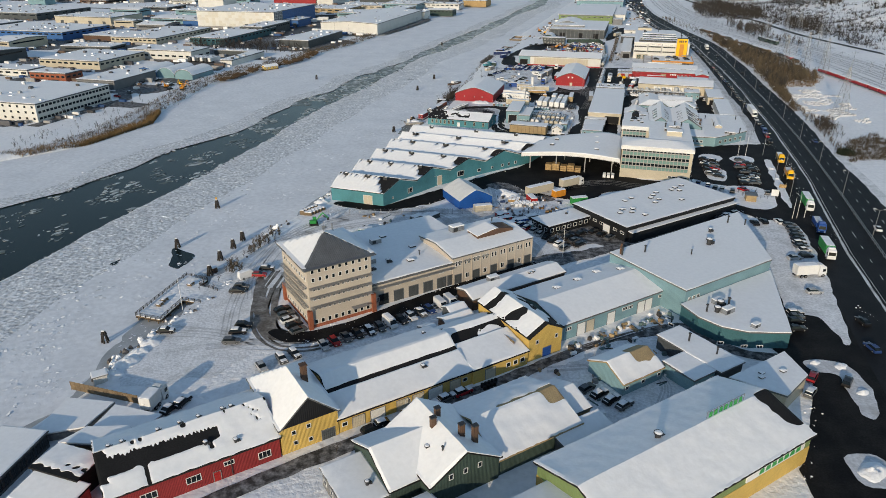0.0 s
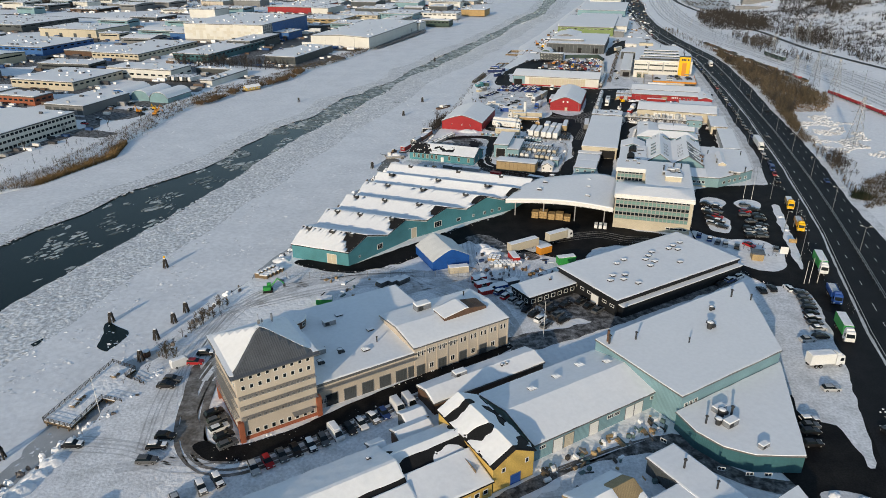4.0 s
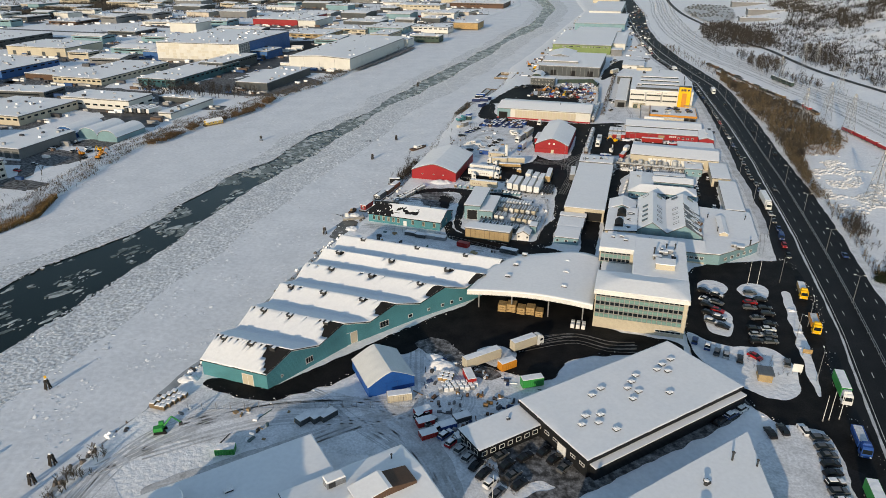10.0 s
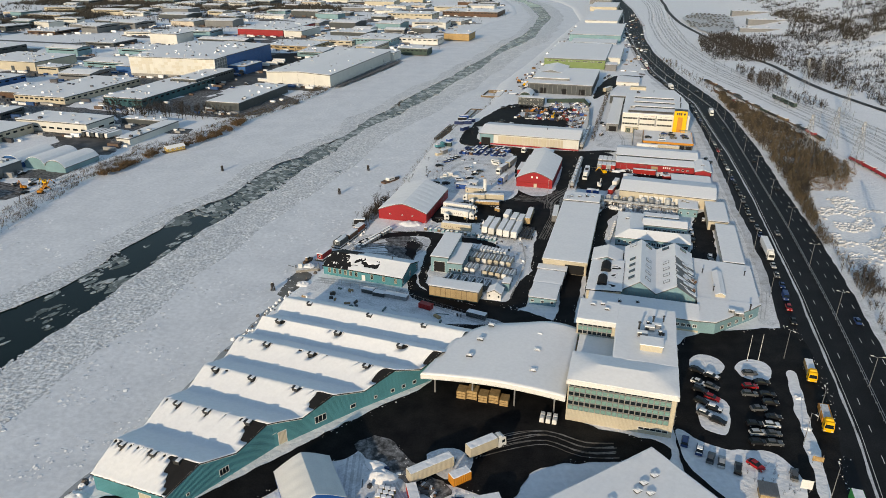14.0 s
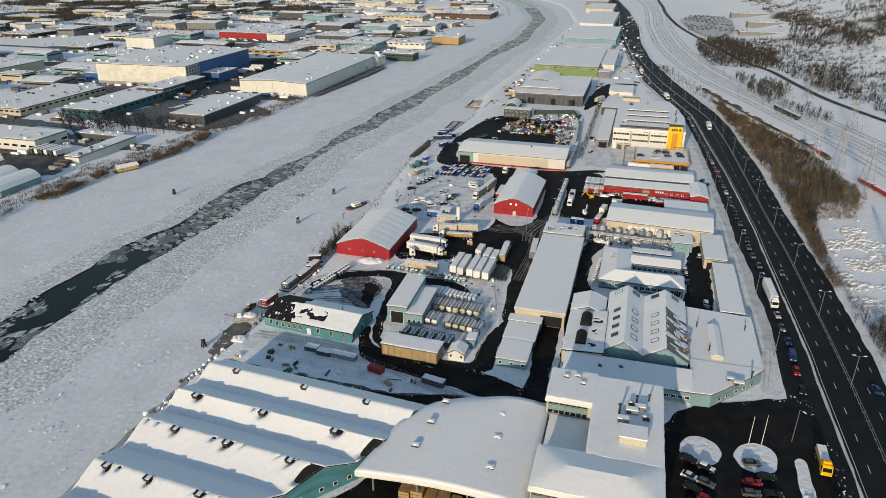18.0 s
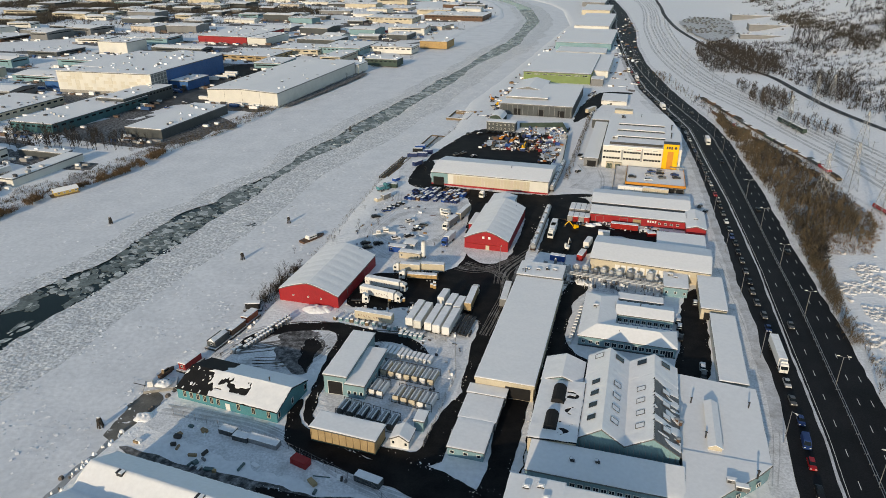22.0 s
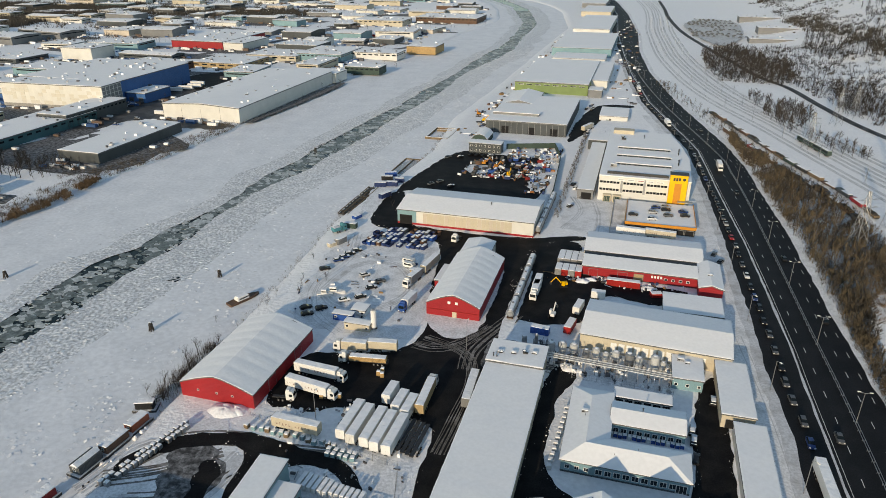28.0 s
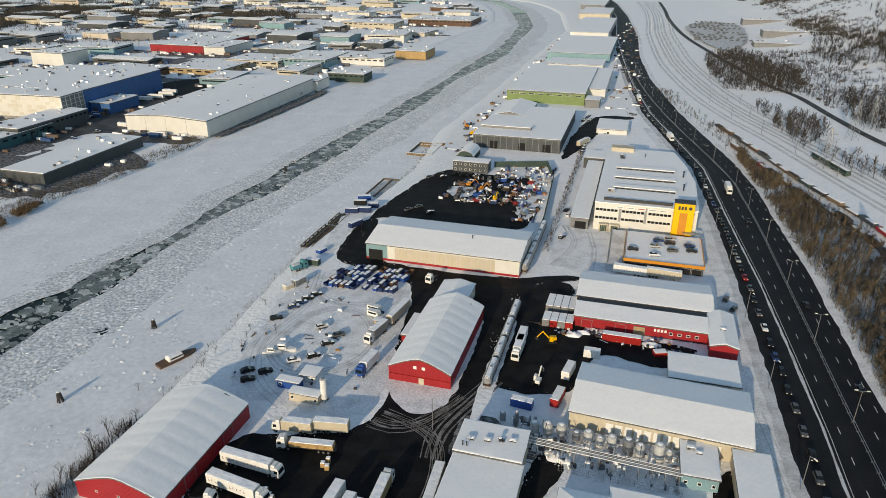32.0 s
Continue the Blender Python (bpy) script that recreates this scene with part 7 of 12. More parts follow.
part("deck", Geo().prism([(-3, -0.1), (3, -0.1), (3, 0.2), (-3, 0.2)], -22, -8).add([(-3, -8, 0.2), (3, -8, 0.2), (3, 14, 3.4), (-3, 14, 3.4), (-3, -8, -0.1), (3, -8, -0.1), (3, 14, -0.1), (-3, 14, -0.1)],
     [(0, 1, 2, 3), (4, 0, 3, 7), (1, 5, 6, 2), (3, 2, 6, 7), (5, 4, 7, 6)]).done("deck", SNOW_DIRTY), pk2)
for x in (-3.1, 3.0):
    part("kerb_wall", Geo().add([(x, -20, 0.2), (x + 0.15, -20, 0.2), (x + 0.15, 14, 4.2), (x, 14, 4.2), (x, -20, -0.1), (x + 0.15, -20, -0.1), (x + 0.15, 14, -0.1), (x, 14, -0.1)],
         [(0, 1, 2, 3), (4, 0, 3, 7), (1, 5, 6, 2), (3, 2, 6, 7), (5, 4, 0, 1)]).done("kerb_wall", CREAM), pk2)

# further north on the spit
b = bld(FM, -84, -29.5, 714, 800, 8.0, DGREY_CLAD, "flat", name="steel_hall", label="large dark grey steel hall with ribbed walls", step=5, slab=0.5)
for k in range(14):
    box_part(b, "rib", -26 + 4 * k, -25.7 + 4 * k, -43.2, -43.0, 0, 7.8, GREY_CLAD)
for u in (-14, 4, 19):
    # black panes imitate the shade behind the hall's open gates
    part("door", window_mesh("door", 5, 5, DARK_STEEL, BITUMEN_OR_SHADE), b, "dark open gate", on_wall(b, "S", u, 0.02, 0.01))
box_part(b, "roof_monitor", -26, 6, -26, -20, 8.4, 10.2, GREY_CLAD)
box_part(b, "snow_cover", -26.3, 6.3, -26.3, -19.7, 10.2, 10.5, SNOW_ROOF)
b = bld(FM, -84, -60, 770, 815, 8.0, GREY_CLAD, "gable", 2.5, "y", name="steel_hall", label="pale gabled hall beside the steel hall", step=4)
b = bld(FM, -83, -63, 663, 671, 6.0, DGREY_CLAD, "flat", name="yard_office", label="dark two-storey yard office with white windows")
for z in (1.0, 3.9):
    win_row(b, "S", 7, z, 1.1, 1.2, -8.5, 8.5)
b = bld(FM, -86, -76, 682, 700, 3.4, DGREEN, "arch", 4, "y", name="tunnel_shed", label="arched shed with a pale roof", category="shed")
b = bld(FM, -90, -28, 852, 980, 9.0, GREEN_CLAD, "flat", name="green_warehouse", label="wide green warehouse with a snowy flat roof", step=6, slab=0.5)
win_row(b, "S", 8, 6.6, 5, 1.0, -26, 26)
bld(FM, -27, -16, 846, 862, 6.0, GREY_CLAD, "flat", name="office_block", label="grey office block beside the green warehouse", step=4)
bld(FM, -29, -14, 880, 985, 8.0, WHITE_CLAD, "flat", name="white_annex", label="white annex along the green warehouse", step=6)
bld(FM, -88, -22, 1066, 1215, 9.0, TURQ_PALE, "flat", name="turquoise_warehouse", label="far turquoise warehouse with a snowy roof", step=8)
bld(FM, -80, -25, 1010, 1050, 6.0, WHITE_CLAD, "flat", name="white_store", label="far white store between warehouses", step=6)
bld(FM, -86, -36, 1262, 1460, 8.0, WHITE_CLAD, "flat", name="far_warehouse", label="far pale warehouse near the river bend", step=10)
bld(FM, -100, -50, 1520, 1640, 8.0, CREAM, "flat", name="far_warehouse", label="far cream warehouse beyond the bend", step=10)
bld(FM, -115, -70, 1690, 1850, 8.0, GREY_CLAD, "flat", name="far_warehouse", label="far grey warehouse beyond the bend", step=10)
b = bld(FM, -4, 24, 700, 720, 5.0, TURQ_PALE, "flat", name="glass_pavilion", label="pale blue pavilion behind the depot", step=3)
bld(FM, -13, 2, 690, 706, 6.0, DGREY_CLAD, "flat", name="glass_stair", label="dark glazed stair block at the depot corner", step=3)
bld(FM, -12, 8, 770, 800, 3.0, WHITE_CLAD, "flat", name="stone_store", label="low white store of stacked pallets", step=4)

# ---- vehicles ----
PAINT = {k: mat(k + "_car_paint", c, 0.3, 0.0, var=0.04, size=2, bump=0.02) for k, c in (
    ("white", (0.72, 0.73, 0.74)), ("black", (0.012, 0.012, 0.014)), ("grey", (0.10, 0.105, 0.11)), ("silver", (0.42, 0.43, 0.44)), ("red", (0.36, 0.015, 0.02)), ("blue", (0.02, 0.05, 0.16)), ("green", (0.03, 0.16, 0.05)))}
LAMP = mat("lamp_glass", (0.75, 0.74, 0.70), 0.2, var=0.03, size=1, bump=0.02)
WHEEL = Geo().tube((0, -0.11, 0), (0, 0.11, 0), 0.33, n=12).tube((0, -0.12, 0), (0, 0.12, 0), 0.19, n=8, mi=1).done("wheel", [RUBBER, STEEL])
BIGWHEEL = Geo().tube((0, -0.16, 0), (0, 0.16, 0), 0.5, n=12).tube((0, -0.18, 0), (0, 0.18, 0), 0.28, n=8, mi=1).done("wheel", [RUBBER, STEEL])
PROTO = {}


def body_profile(profile, w, inset):
    """A shell from a side outline in x, z, narrowed towards the top."""
    g = Geo()
    n = len(profile)
    zmax, zmin = max(z for _, z in profile), min(z for _, z in profile)
    row = lambda s: [(x, s * (w / 2 - inset * max(0, (z - zmin) / (zmax - zmin)) ** 2), z) for x, z in profile]
    g.add(row(-1) + row(1), [tuple(range(n)), tuple(range(2 * n - 1, n - 1, -1))] + [((i + 1) % n, i, i + n, (i + 1) % n + n) for i in range(n)])
    return g


def car(m, colour="grey", kind="car", snowy=False, group="parked cars", state="parked"):
    away = m.translation.y > 430 or m.translation.x < -200
    key = (kind, colour, snowy, away)
    what = {"car": "car", "estate": "estate car", "van": "delivery van"}[kind]
    if key not in PROTO:
        c = thing({"car": "car", "estate": "car", "van": "van"}[kind], m, f"{colour} {what} {'under fresh snow' if snowy else 'with clean paint'}, {state} on cleared ground", "van" if kind == "van" else "car", group)
        if kind == "van":
            L, w = 5.2, 1.95
            body = [(-2.6, 0.35), (2.55, 0.35), (2.6, 0.95), (1.95, 1.15), (1.35, 2.1), (1.1, 2.25), (-2.5, 2.25), (-2.6, 2.0)]
            glass = [(1.28, 1.2), (2.0, 1.2), (1.42, 2.02), (1.28, 2.02)]
        else:
            L, w = 4.4, 1.8
            body = [(-2.2, 0.3), (2.15, 0.3), (2.2, 0.72), (1.95, 0.86), (0.95, 0.98), (-1.75, 1.0), (-2.15, 0.95), (-2.22, 0.6)]
            glass = [(1.0, 0.97), (0.2, 1.45), (-1.2 if kind == "car" else -1.7, 1.46), (-1.85 if kind == "car" else -2.1, 0.98)][::-1]
        shell = body_profile(body, w, 0.12)
        part("window_glass", body_profile(glass, w * 0.93, 0.16).done("window_glass", GLASS), c)
        zr = 2.26 if kind == "van" else 1.46
        x0, x1 = (-2.4, 1.0) if kind == "van" else ((-1.15, 0.2) if kind == "car" else (-1.65, 0.2))
        shell.box(x0, x1, -w * 0.36, w * 0.36, zr - 0.02, zr + 0.03, 0, 0.05)
        for s in (-1, 1):
            shell.box(body[2][0] - 0.1, body[2][0] + 0.02, s * w * 0.33 - 0.2, s * w * 0.33 + 0.2, 0.62 if kind != "van" else 0.8, 0.8 if kind != "van" else 1.0, 1)
        part("body", shell.done("body", [PAINT[colour], LAMP]), c)
        if snowy:
            part("snow_cover", Geo().box(x0, x1, -w * 0.37, w * 0.37, zr + 0.02, zr + 0.17, 0, 0.06).box(1.0, 2.05, -w * 0.4, w * 0.4, 0.95, 1.06, 0, 0.06).box(-2.1, -1.8, -w * 0.4, w * 0.4, 0.98, 1.1, 0, 0.04).done("snow_cover", SNOW), c)
        if away:
            ax, bx = (-1.35, 1.4) if kind != "van" else (-1.6, 1.7)
            side = [(q + 0.34 * math.cos(e), 0.34 + 0.34 * math.sin(e)) for q in (ax, bx) for e in np.linspace(math.pi * 1.05, math.pi * 1.95, 6)] + [(bx + 0.3, 0.4), (ax - 0.3, 0.4)]
            part("running_gear", Geo().prism(side, -w / 2 - 0.01, w / 2 + 0.01).done("running_gear", RUBBER), c)
        for x in () if away else (-1.35, 1.4) if kind != "van" else (-1.6, 1.7):
            for y in (-w / 2 + 0.1, w / 2 - 0.1):
                part("wheel", WHEEL, c, "", pose(x, y, 0.33))
        PROTO[key] = c
        return c
    return copy_thing(PROTO[key], m)


def truck(m, cab=None, kind="semi", box=None, length=13.6, group="trucks", label=""):
    """A lorry: cab with glass, lamps and wheels; a box, flat or tank body."""
    cab, box = cab or WHITE, box or WHITE
    t = thing("truck", m, label or "white articulated lorry standing on wet asphalt", "truck", group)
    part("chassis", Geo().box(-length - 0.2, 3.2, -0.5, 0.5, 0.75, 1.05).done("chassis", DARK_STEEL), t)
    part("cab", body_profile([(1.0, 0.6), (3.3, 0.6), (3.35, 1.6), (3.1, 3.1), (2.8, 3.4), (1.0, 3.4)], 2.45, 0.1).done("cab", cab), t)
    part("windscreen", Geo().add([(3.37, -1.05, 1.75), (3.37, 1.05, 1.75), (3.16, 1.0, 2.8), (3.16, -1.0, 2.8)], [(0, 1, 2, 3)]).done("windscreen", GLASS), t)
    for s in (-1, 1):
        part("side_window", Geo().box(2.0, 2.9, s * 1.2 - 0.03, s * 1.2 + 0.03, 1.8, 2.6).done("side_window", GLASS), t)
        part("headlight", Geo().box(3.28, 3.38, s * 0.9 - 0.2, s * 0.9 + 0.2, 0.8, 1.05).done("headlight", LAMP), t)
    part("wind_deflector", Geo().box(1.0, 2.2, -1.0, 1.0, 3.4, 3.9, 0, 0.15).done("wind_deflector", cab), t)
    load(t, -length, 0.6, kind, box)
    for x in (2.4, 0.2, -length + 1.6, -length + 2.9, -length + 4.2) if length > 9 else (2.4, -length + 1.8, -length + 3.0):
        for y in (-1.1, 1.1):
            part("wheel", BIGWHEEL, t, "", pose(x, y, 0.5))
    return t


def load(t, x0, x1, kind, m):
    if kind == "semi":
        part("box_body", Geo().box(x0, x1, -1.27, 1.27, 1.15, 3.95).done("box_body", m), t)
        part("snow_cover", Geo().box(x0 + 0.1, x1 - 0.1, -1.2, 1.2, 3.95, 4.03, 0, 0.05).done("snow_cover", SNOW), t)
        part("rear_door", Geo().box(x0 - 0.04, x0, -1.2, -0.03, 1.2, 3.85).box(x0 - 0.04, x0, 0.03, 1.2, 1.2, 3.85).done("rear_door", m), t)
    elif kind == "tank":
        part("tank", Geo().tube((x0 + 0.2, 0, 2.3), (x1 - 0.2, 0, 2.3), 1.15, n=16).tube((x0, 0, 2.3), (x0 + 0.2, 0, 2.3), 0.8, 1.15, n=16).done("tank", m), t)
        part("gangway", Geo().box(x0 + 1, x1 - 1, -0.35, 0.35, 3.45, 3.52).done("gangway", SNOW), t)
    elif kind == "flat":
        part("flat_bed", Geo().box(x0, x1, -1.25, 1.25, 1.1, 1.3).done("flat_bed", DARK_STEEL), t)
        part("headboard", Geo().box(x1 - 0.1, x1, -1.2, 1.2, 1.3, 2.6).done("headboard", STEEL), t)
        part("load", Geo().box(x0 + 0.4, x1 - 0.6, -1.15, 1.15, 1.3, 2.7).done("load", PALLET), t)
        part("snow_cover", Geo().box(x0 + 0.5, x1 - 0.7, -1.1, 1.1, 2.7, 2.85, 0, 0.08).done("snow_cover", SNOW), t)
    elif kind == "tip":
        part("tipper_body", Geo().box(x0, x1 - 0.3, -1.25, 1.25, 1.2, 2.7, 0, -0.08).done("tipper_body", m), t)
        part("load", Geo().box(x0 + 0.15, x1 - 0.5, -1.1, 1.1, 2.6, 2.9, 0, 0.3).done("load", SNOW_DIRTY), t)


def trailer(m, box=None, length=13.6, label="", marks=False, kind="semi"):
    t = thing("semi_trailer", m, label or "white box semi-trailer with a snowy roof, parked in a row", "trailer", "parked trailers")
    part("chassis", Geo().box(-length, 0.4, -0.5, 0.5, 0.8, 1.12).done("chassis", DARK_STEEL), t)
    load(t, -length, 0.5, kind, box or WHITE)
    for x in (-length + 1.5, -length + 2.8, -length + 4.1):
        for y in (-1.1, 1.1):
            part("wheel", BIGWHEEL, t, "", pose(x, y, 0.5))
    for y in (-0.8, 0.8):
        part("landing_leg", Geo().box(-1.9, -1.75, y - 0.07, y + 0.07, 0, 0.9).done("landing_leg", STEEL), t)
    return t


LOGO = mat("faded_dark_red_print", (0.16, 0.06, 0.05), 0.6, var=0.1, size=1)


def marks(t, x0, x1, side=-1):
    """Stroke shapes in place of the lettering on a trailer's side."""
    n = 11
    for i in range(n):
        if i == 5:
            continue
        u = x0 + (x1 - x0) * (i + 0.5) / n
        y0, y1 = side * 1.275 - 0.01, side * 1.275 + 0.01
        g = Geo().box(u - 0.26, u - 0.14, y0, y1, 2.1, 2.75)
        g.box(u - 0.14, u + 0.2, y0, y1, 2.63 if i % 2 else 2.1, 2.75 if i % 2 else 2.22)
        part("letter_bar", g.done("letter_bar", LOGO), t)


COLS = ["black", "black", "grey", "silver", "black", "grey", "white", "blue", "black", "grey", "black", "black", "grey", "red"]
rng = random.Random(3)


def cars(fr, places, turn, snowy=0.25, state="parked", group="parked cars", z=0.08):
    for x, y in places:
        c = rng.choice(COLS)
        car(spot(fr, x, y, z, turn + rng.uniform(-4, 4)), c, rng.choice(["car", "estate", "estate"]), rng.random() < snowy, group, state)


cars(FN, [(32.7, 131.3), (37.7, 132.2), (41.0, 132.6), (48.2, 132.2), (51.2, 132.6), (54.3, 132.8), (57.4, 132.9), (60.6, 132.6), (63.6, 132.9), (69.9, 133.2), (72.8, 133.4), (75.9, 133.8), (78.8, 134.0)], -88, 0.35)
car(spot(FN, 66.6, 133.2, 0.08, -88), "white", "van", True)
for x in (82.5, 85.6):
    car(spot(FN, x, 134.4, 0.08, -92), "white", "van", False)
cars(FN, [(45.6, 145.2), (45.4, 148.4), (45.6, 151.4), (45.8, 154.4), (45.6, 142.2)], 6, 0.5)
cars(FN, [(30, 145.9), (32.6, 149.4), (34.8, 151.8), (38.7, 171), (40.5, 172.8), (46.9, 177.5), (50.3, 180.4), (17.4, 159.2)], -30, 0.4)
car(spot(FN, 43.8, 178.6, 0.08, 10), "white", "van", True)
cars(FN, [(47.5, 99.2), (53.5, 99.4), (58.2, 99.3), (62.6, 99.6), (66.6, 99.5), (44.5, 98.8)], 2, 0.9)
cars(FN, [(90.2, 86.5), (91.2, 83.6), (92.0, 80.8), (93.0, 78.0), (107.5, 70.8), (104.3, 69.5), (110, 71.5), (97.5, 68.8), (101.2, 69.2)], 8, 0.6)
cars(FN, [(213.4, 119.6), (211.2, 117), (209.2, 114.8), (207, 112.8), (204.6, 110.8), (202.2, 108.8), (200.2, 106.8), (198.2, 104.6), (194.8, 101.8), (190.4, 102.8), (174.6, 86.7), (159.1, 82.5), (157.4, 81.2), (155.6, 79.9), (152.4, 77.4)], -28, 0.1)
cars(FN, [(169.8, 70.7), (159.4, 62.7)], 60, 0)
truck(spot(FN, 184.4, 93.2, 0.08, -24), PAINT["white"], "semi", WHITE, 6.0, label="white box lorry parked beside the warehouse")
cars(FN, [(213.0, 123.4), (208.6, 126.2), (204.8, 127.0)], 60, 0.2)
cars(FN, [(135.4, 164.8), (136.0, 161.6), (136.0, 158.4), (136.1, 155.2), (136.0, 152.0), (135.8, 148.8), (135.2, 145.4)], 20, 0.12)
cars(FN, [(142.6, 154.8), (142.2, 151.6), (141.6, 148.2), (141.0, 145.0), (152.6, 150.6), (153.0, 147.4), (153.2, 144.0), (147.5, 151.5)], 10, 0.15)
cars(FN, [(197.8, 136.4), (202.4, 136.6), (207.0, 136.8)], 4, 0.3)
cars(FN, [(134.0, 177.6), (134.7, 174.4), (135.2, 171.2), (135.4, 168.0)], 15, 0.8)
cars(FN, [(130.2, 60.1), (140.8, 58.1)], 20, 0.2)
car(spot(FN, 135.9, 63.2, 0.1, 20), "red", "estate")
cars(FM, [(35.5, 310.9), (39.6, 308.7), (35.7, 304.4), (39.2, 303.2), (35.9, 300.6), (39.0, 297.6), (36.1, 295.0), (39.2, 292.6), (36.6, 289.4), (39.8, 287.2)], -22, 0.1)
cars(FM, [(50.7, 313.6), (53.5, 309.5), (50.0, 306.4), (49.4, 302.6), (54.3, 303.5), (54.6, 299.8), (51.0, 296.0), (49.2, 288.6), (53.4, 289.4), (53.2, 285.6), (49.5, 285.0), (53.0, 281.8), (49.0, 281.0), (54.4, 293.0)], 12, 0.05)
cars(FM, [(30.9, 276.1), (34.4, 273.8), (36.9, 271.4), (39.4, 270.6), (43.1, 269.3)], 80, 0.2)
car(spot(FM, 47.4, 271.6, 0.17, -40), "red", "car", False)
cars(FM, [(56.0, 270.8)], 80)
cars(FM, [(18.1, 572.0), (26.9, 577.5), (28.1, 584.0), (32.6, 582.1), (33.6, 574.8), (40.3, 581.4), (26.5, 568.8), (32.8, 586.2), (41, 576.5)], 10, 0.2, z=3.84)
cars(FM, [(-80.1, 486.7), (-72.4, 483.3), (-73.8, 477.6), (-79.7, 465.8), (-74.9, 469.8), (-95.6, 496.2), (-93.6, 503.3), (-97.5, 487.4), (-94.5, 499.8), (-92.0, 507.0), (-90.5, 457), (-88, 453), (-85, 458)], 40, 0.5)
cars(FM, [(-87.5, 598), (-84, 603), (-76.0, 597), (-88, 655), (-85, 650), (-92, 648), (-80, 657), (-76, 657), (-72, 657), (-68, 657)], 60, 0.4)
cars(FM, [(-8, 600), (-12, 612), (-14, 618), (-12, 585), (52, 545), (54, 538)], 70, 0.4)
cars(FM, [(38.6, 425), (38.8, 421), (39, 414), (45, 398), (45.2, 394), (44.8, 440)], 85, 0.3)

# queue on the street beside the highway and traffic on it
PH = smooth_line(HW, 1.0)


def on_hw(i, off, z=0.1, back=False):
    t = (PH[i + 2] - PH[i]).normalized()
    n = Vector((t.y, -t.x))
    p = PH[i] + n * off
    return Matrix.Translation((p.x, p.y, z)) @ Matrix.Rotation(math.atan2(t.y, t.x) + (math.pi if back else 0), 4, "Z")


def in_queue(y, z=0.1, off=0.45):
    """A place in the queue on the street beside the highway, heading south."""
    at = lambda v: hw_left(v) + (hw_sep(v) - hw_left(v)) * off
    return Matrix.Translation((at(y), y, z)) @ Matrix.Rotation(math.atan2(2.0, at(y + 1) - at(y - 1)) + math.pi, 4, "Z")


y = 318.0
while y < 1000:
    r = rng.random()
    if 366 < y < 392:
        y = 393.0
    if y < 430:
        r = min(r, 0.8)
    if r < 0.88:
        car(in_queue(y, 0.1, rng.uniform(0.42, 0.5)), rng.choice(COLS), rng.choice(["car", "estate", "van"] if r > 0.75 else ["car", "estate"]), False, "queueing cars", "queueing")
        y += rng.uniform(7, 10) if y < 650 else rng.uniform(10, 17)
    else:
        truck(in_queue(y), WHITE, "semi" if r < 0.95 else "tip", WHITE if r < 0.95 else STEEL, 7.0, "queueing lorries", "lorry queueing on the street beside the highway")
        y += 17
truck(in_queue(370), WHITE, "semi", WHITE, 14.5, "queueing lorries", "long white articulated lorry queueing beside the highway")
truck(spot(FM, 67.4, 293.5, 0.1, -92), YELLOW, "tip", ORANGE, 6.5, "queueing lorries", "yellow tipper lorry with a red load body")
truck(spot(FM, 67.8, 317, 0.1, -92), YELLOW, "flat", STEEL, 6.5, "queueing lorries", "yellow lorry with a grey body in the queue")
truck(spot(FM, 67.6, 257, 0.1, -90), PAINT["white"], "semi", GREEN, 8.5, "queueing lorries", "green box lorry with a white cab panel")
truck(spot(FM, 65.0, 214, 0.1, -88), PAINT["white"], "semi", GREEN, 7.5, "queueing lorries", "green box lorry with a white cab front")
truck(spot(FM, 67.0, 236, 0.1, -90), BLUE, "tip", BLUE, 6.5, "queueing lorries", "blue tipper lorry in the queue")
for i, off, back in ((150, -5, True), (214, 4, False), (330, 6.5, False), (405, -6, True), (470, 6.2, False), (520, 3.2, False), (600, -3.2, True), (735, 6, False), (800, 3.2, False), (880, -3.2, True), (1010, -3, True), (122, 4.5, False)):
    car(on_hw(i, off, 0.1, back), rng.choice(COLS), "car", False, "moving traffic", "driving")
truck(on_hw(640, -5.5, 0.1, True), WHITE, "semi", WHITE, 8.0, "moving traffic", "white box lorry on the carriageway")
truck(on_hw(905, -12.5, 0.1, True), WHITE, "semi", CREAM, 7.0, "moving traffic", "pale box lorry on the carriageway")

# trailers and lorries in the yards
for x, y1 in ((-49.4, 408.6), (-46.2, 407.6), (-42.4, 407.4), (-39.3, 406.6), (-35.9, 406.2)):
    trailer(spot(FM, x, y1, 0.08, 89), WHITE if x != -46.2 else WHITE_CLAD, 13.4)
for x, y1, L, m in ((-43.2, 419.2, 6.8, WHITE), (-39.2, 416.4, 7.6, WHITE), (-36.0, 415.2, 7.8, WHITE)):
    trailer(spot(FM, x, y1, 0.08, 88), m, L, "short white box trailer with a snowy roof")
truck(spot(FM, -33.6, 424.0, 0.08, 92), WHITE, "semi", TAN, 13.2, label="lorry with a tan box trailer in the yard")
trailer(spot(FM, -22.4, 431.5, 0.08, 93), GREY_CLAD, 14.5, "grey curtain-side trailer beside the long hall")
for k in range(4):
    trailer(spot(FM, -33.6 + 1.0 * k + 0.4 * k, 408.2 - 0.4 * k, 0.08, 88), STEEL, 12.8, "empty snow-dusted container chassis", kind="none")
a = truck(spot(FM, -62.2, 420.2, 0.08, -4), WHITE, "semi", WHITE, 13.4, label="white box lorry with dark letter bars on its side")
marks(a, -13, -1.5)
a = truck(spot(FM, -61.2, 411.8, 0.08, -8), WHITE, "semi", WHITE, 13.4, label="white refrigerated lorry with dark letter bars on its side")
marks(a, -13, -1.5)
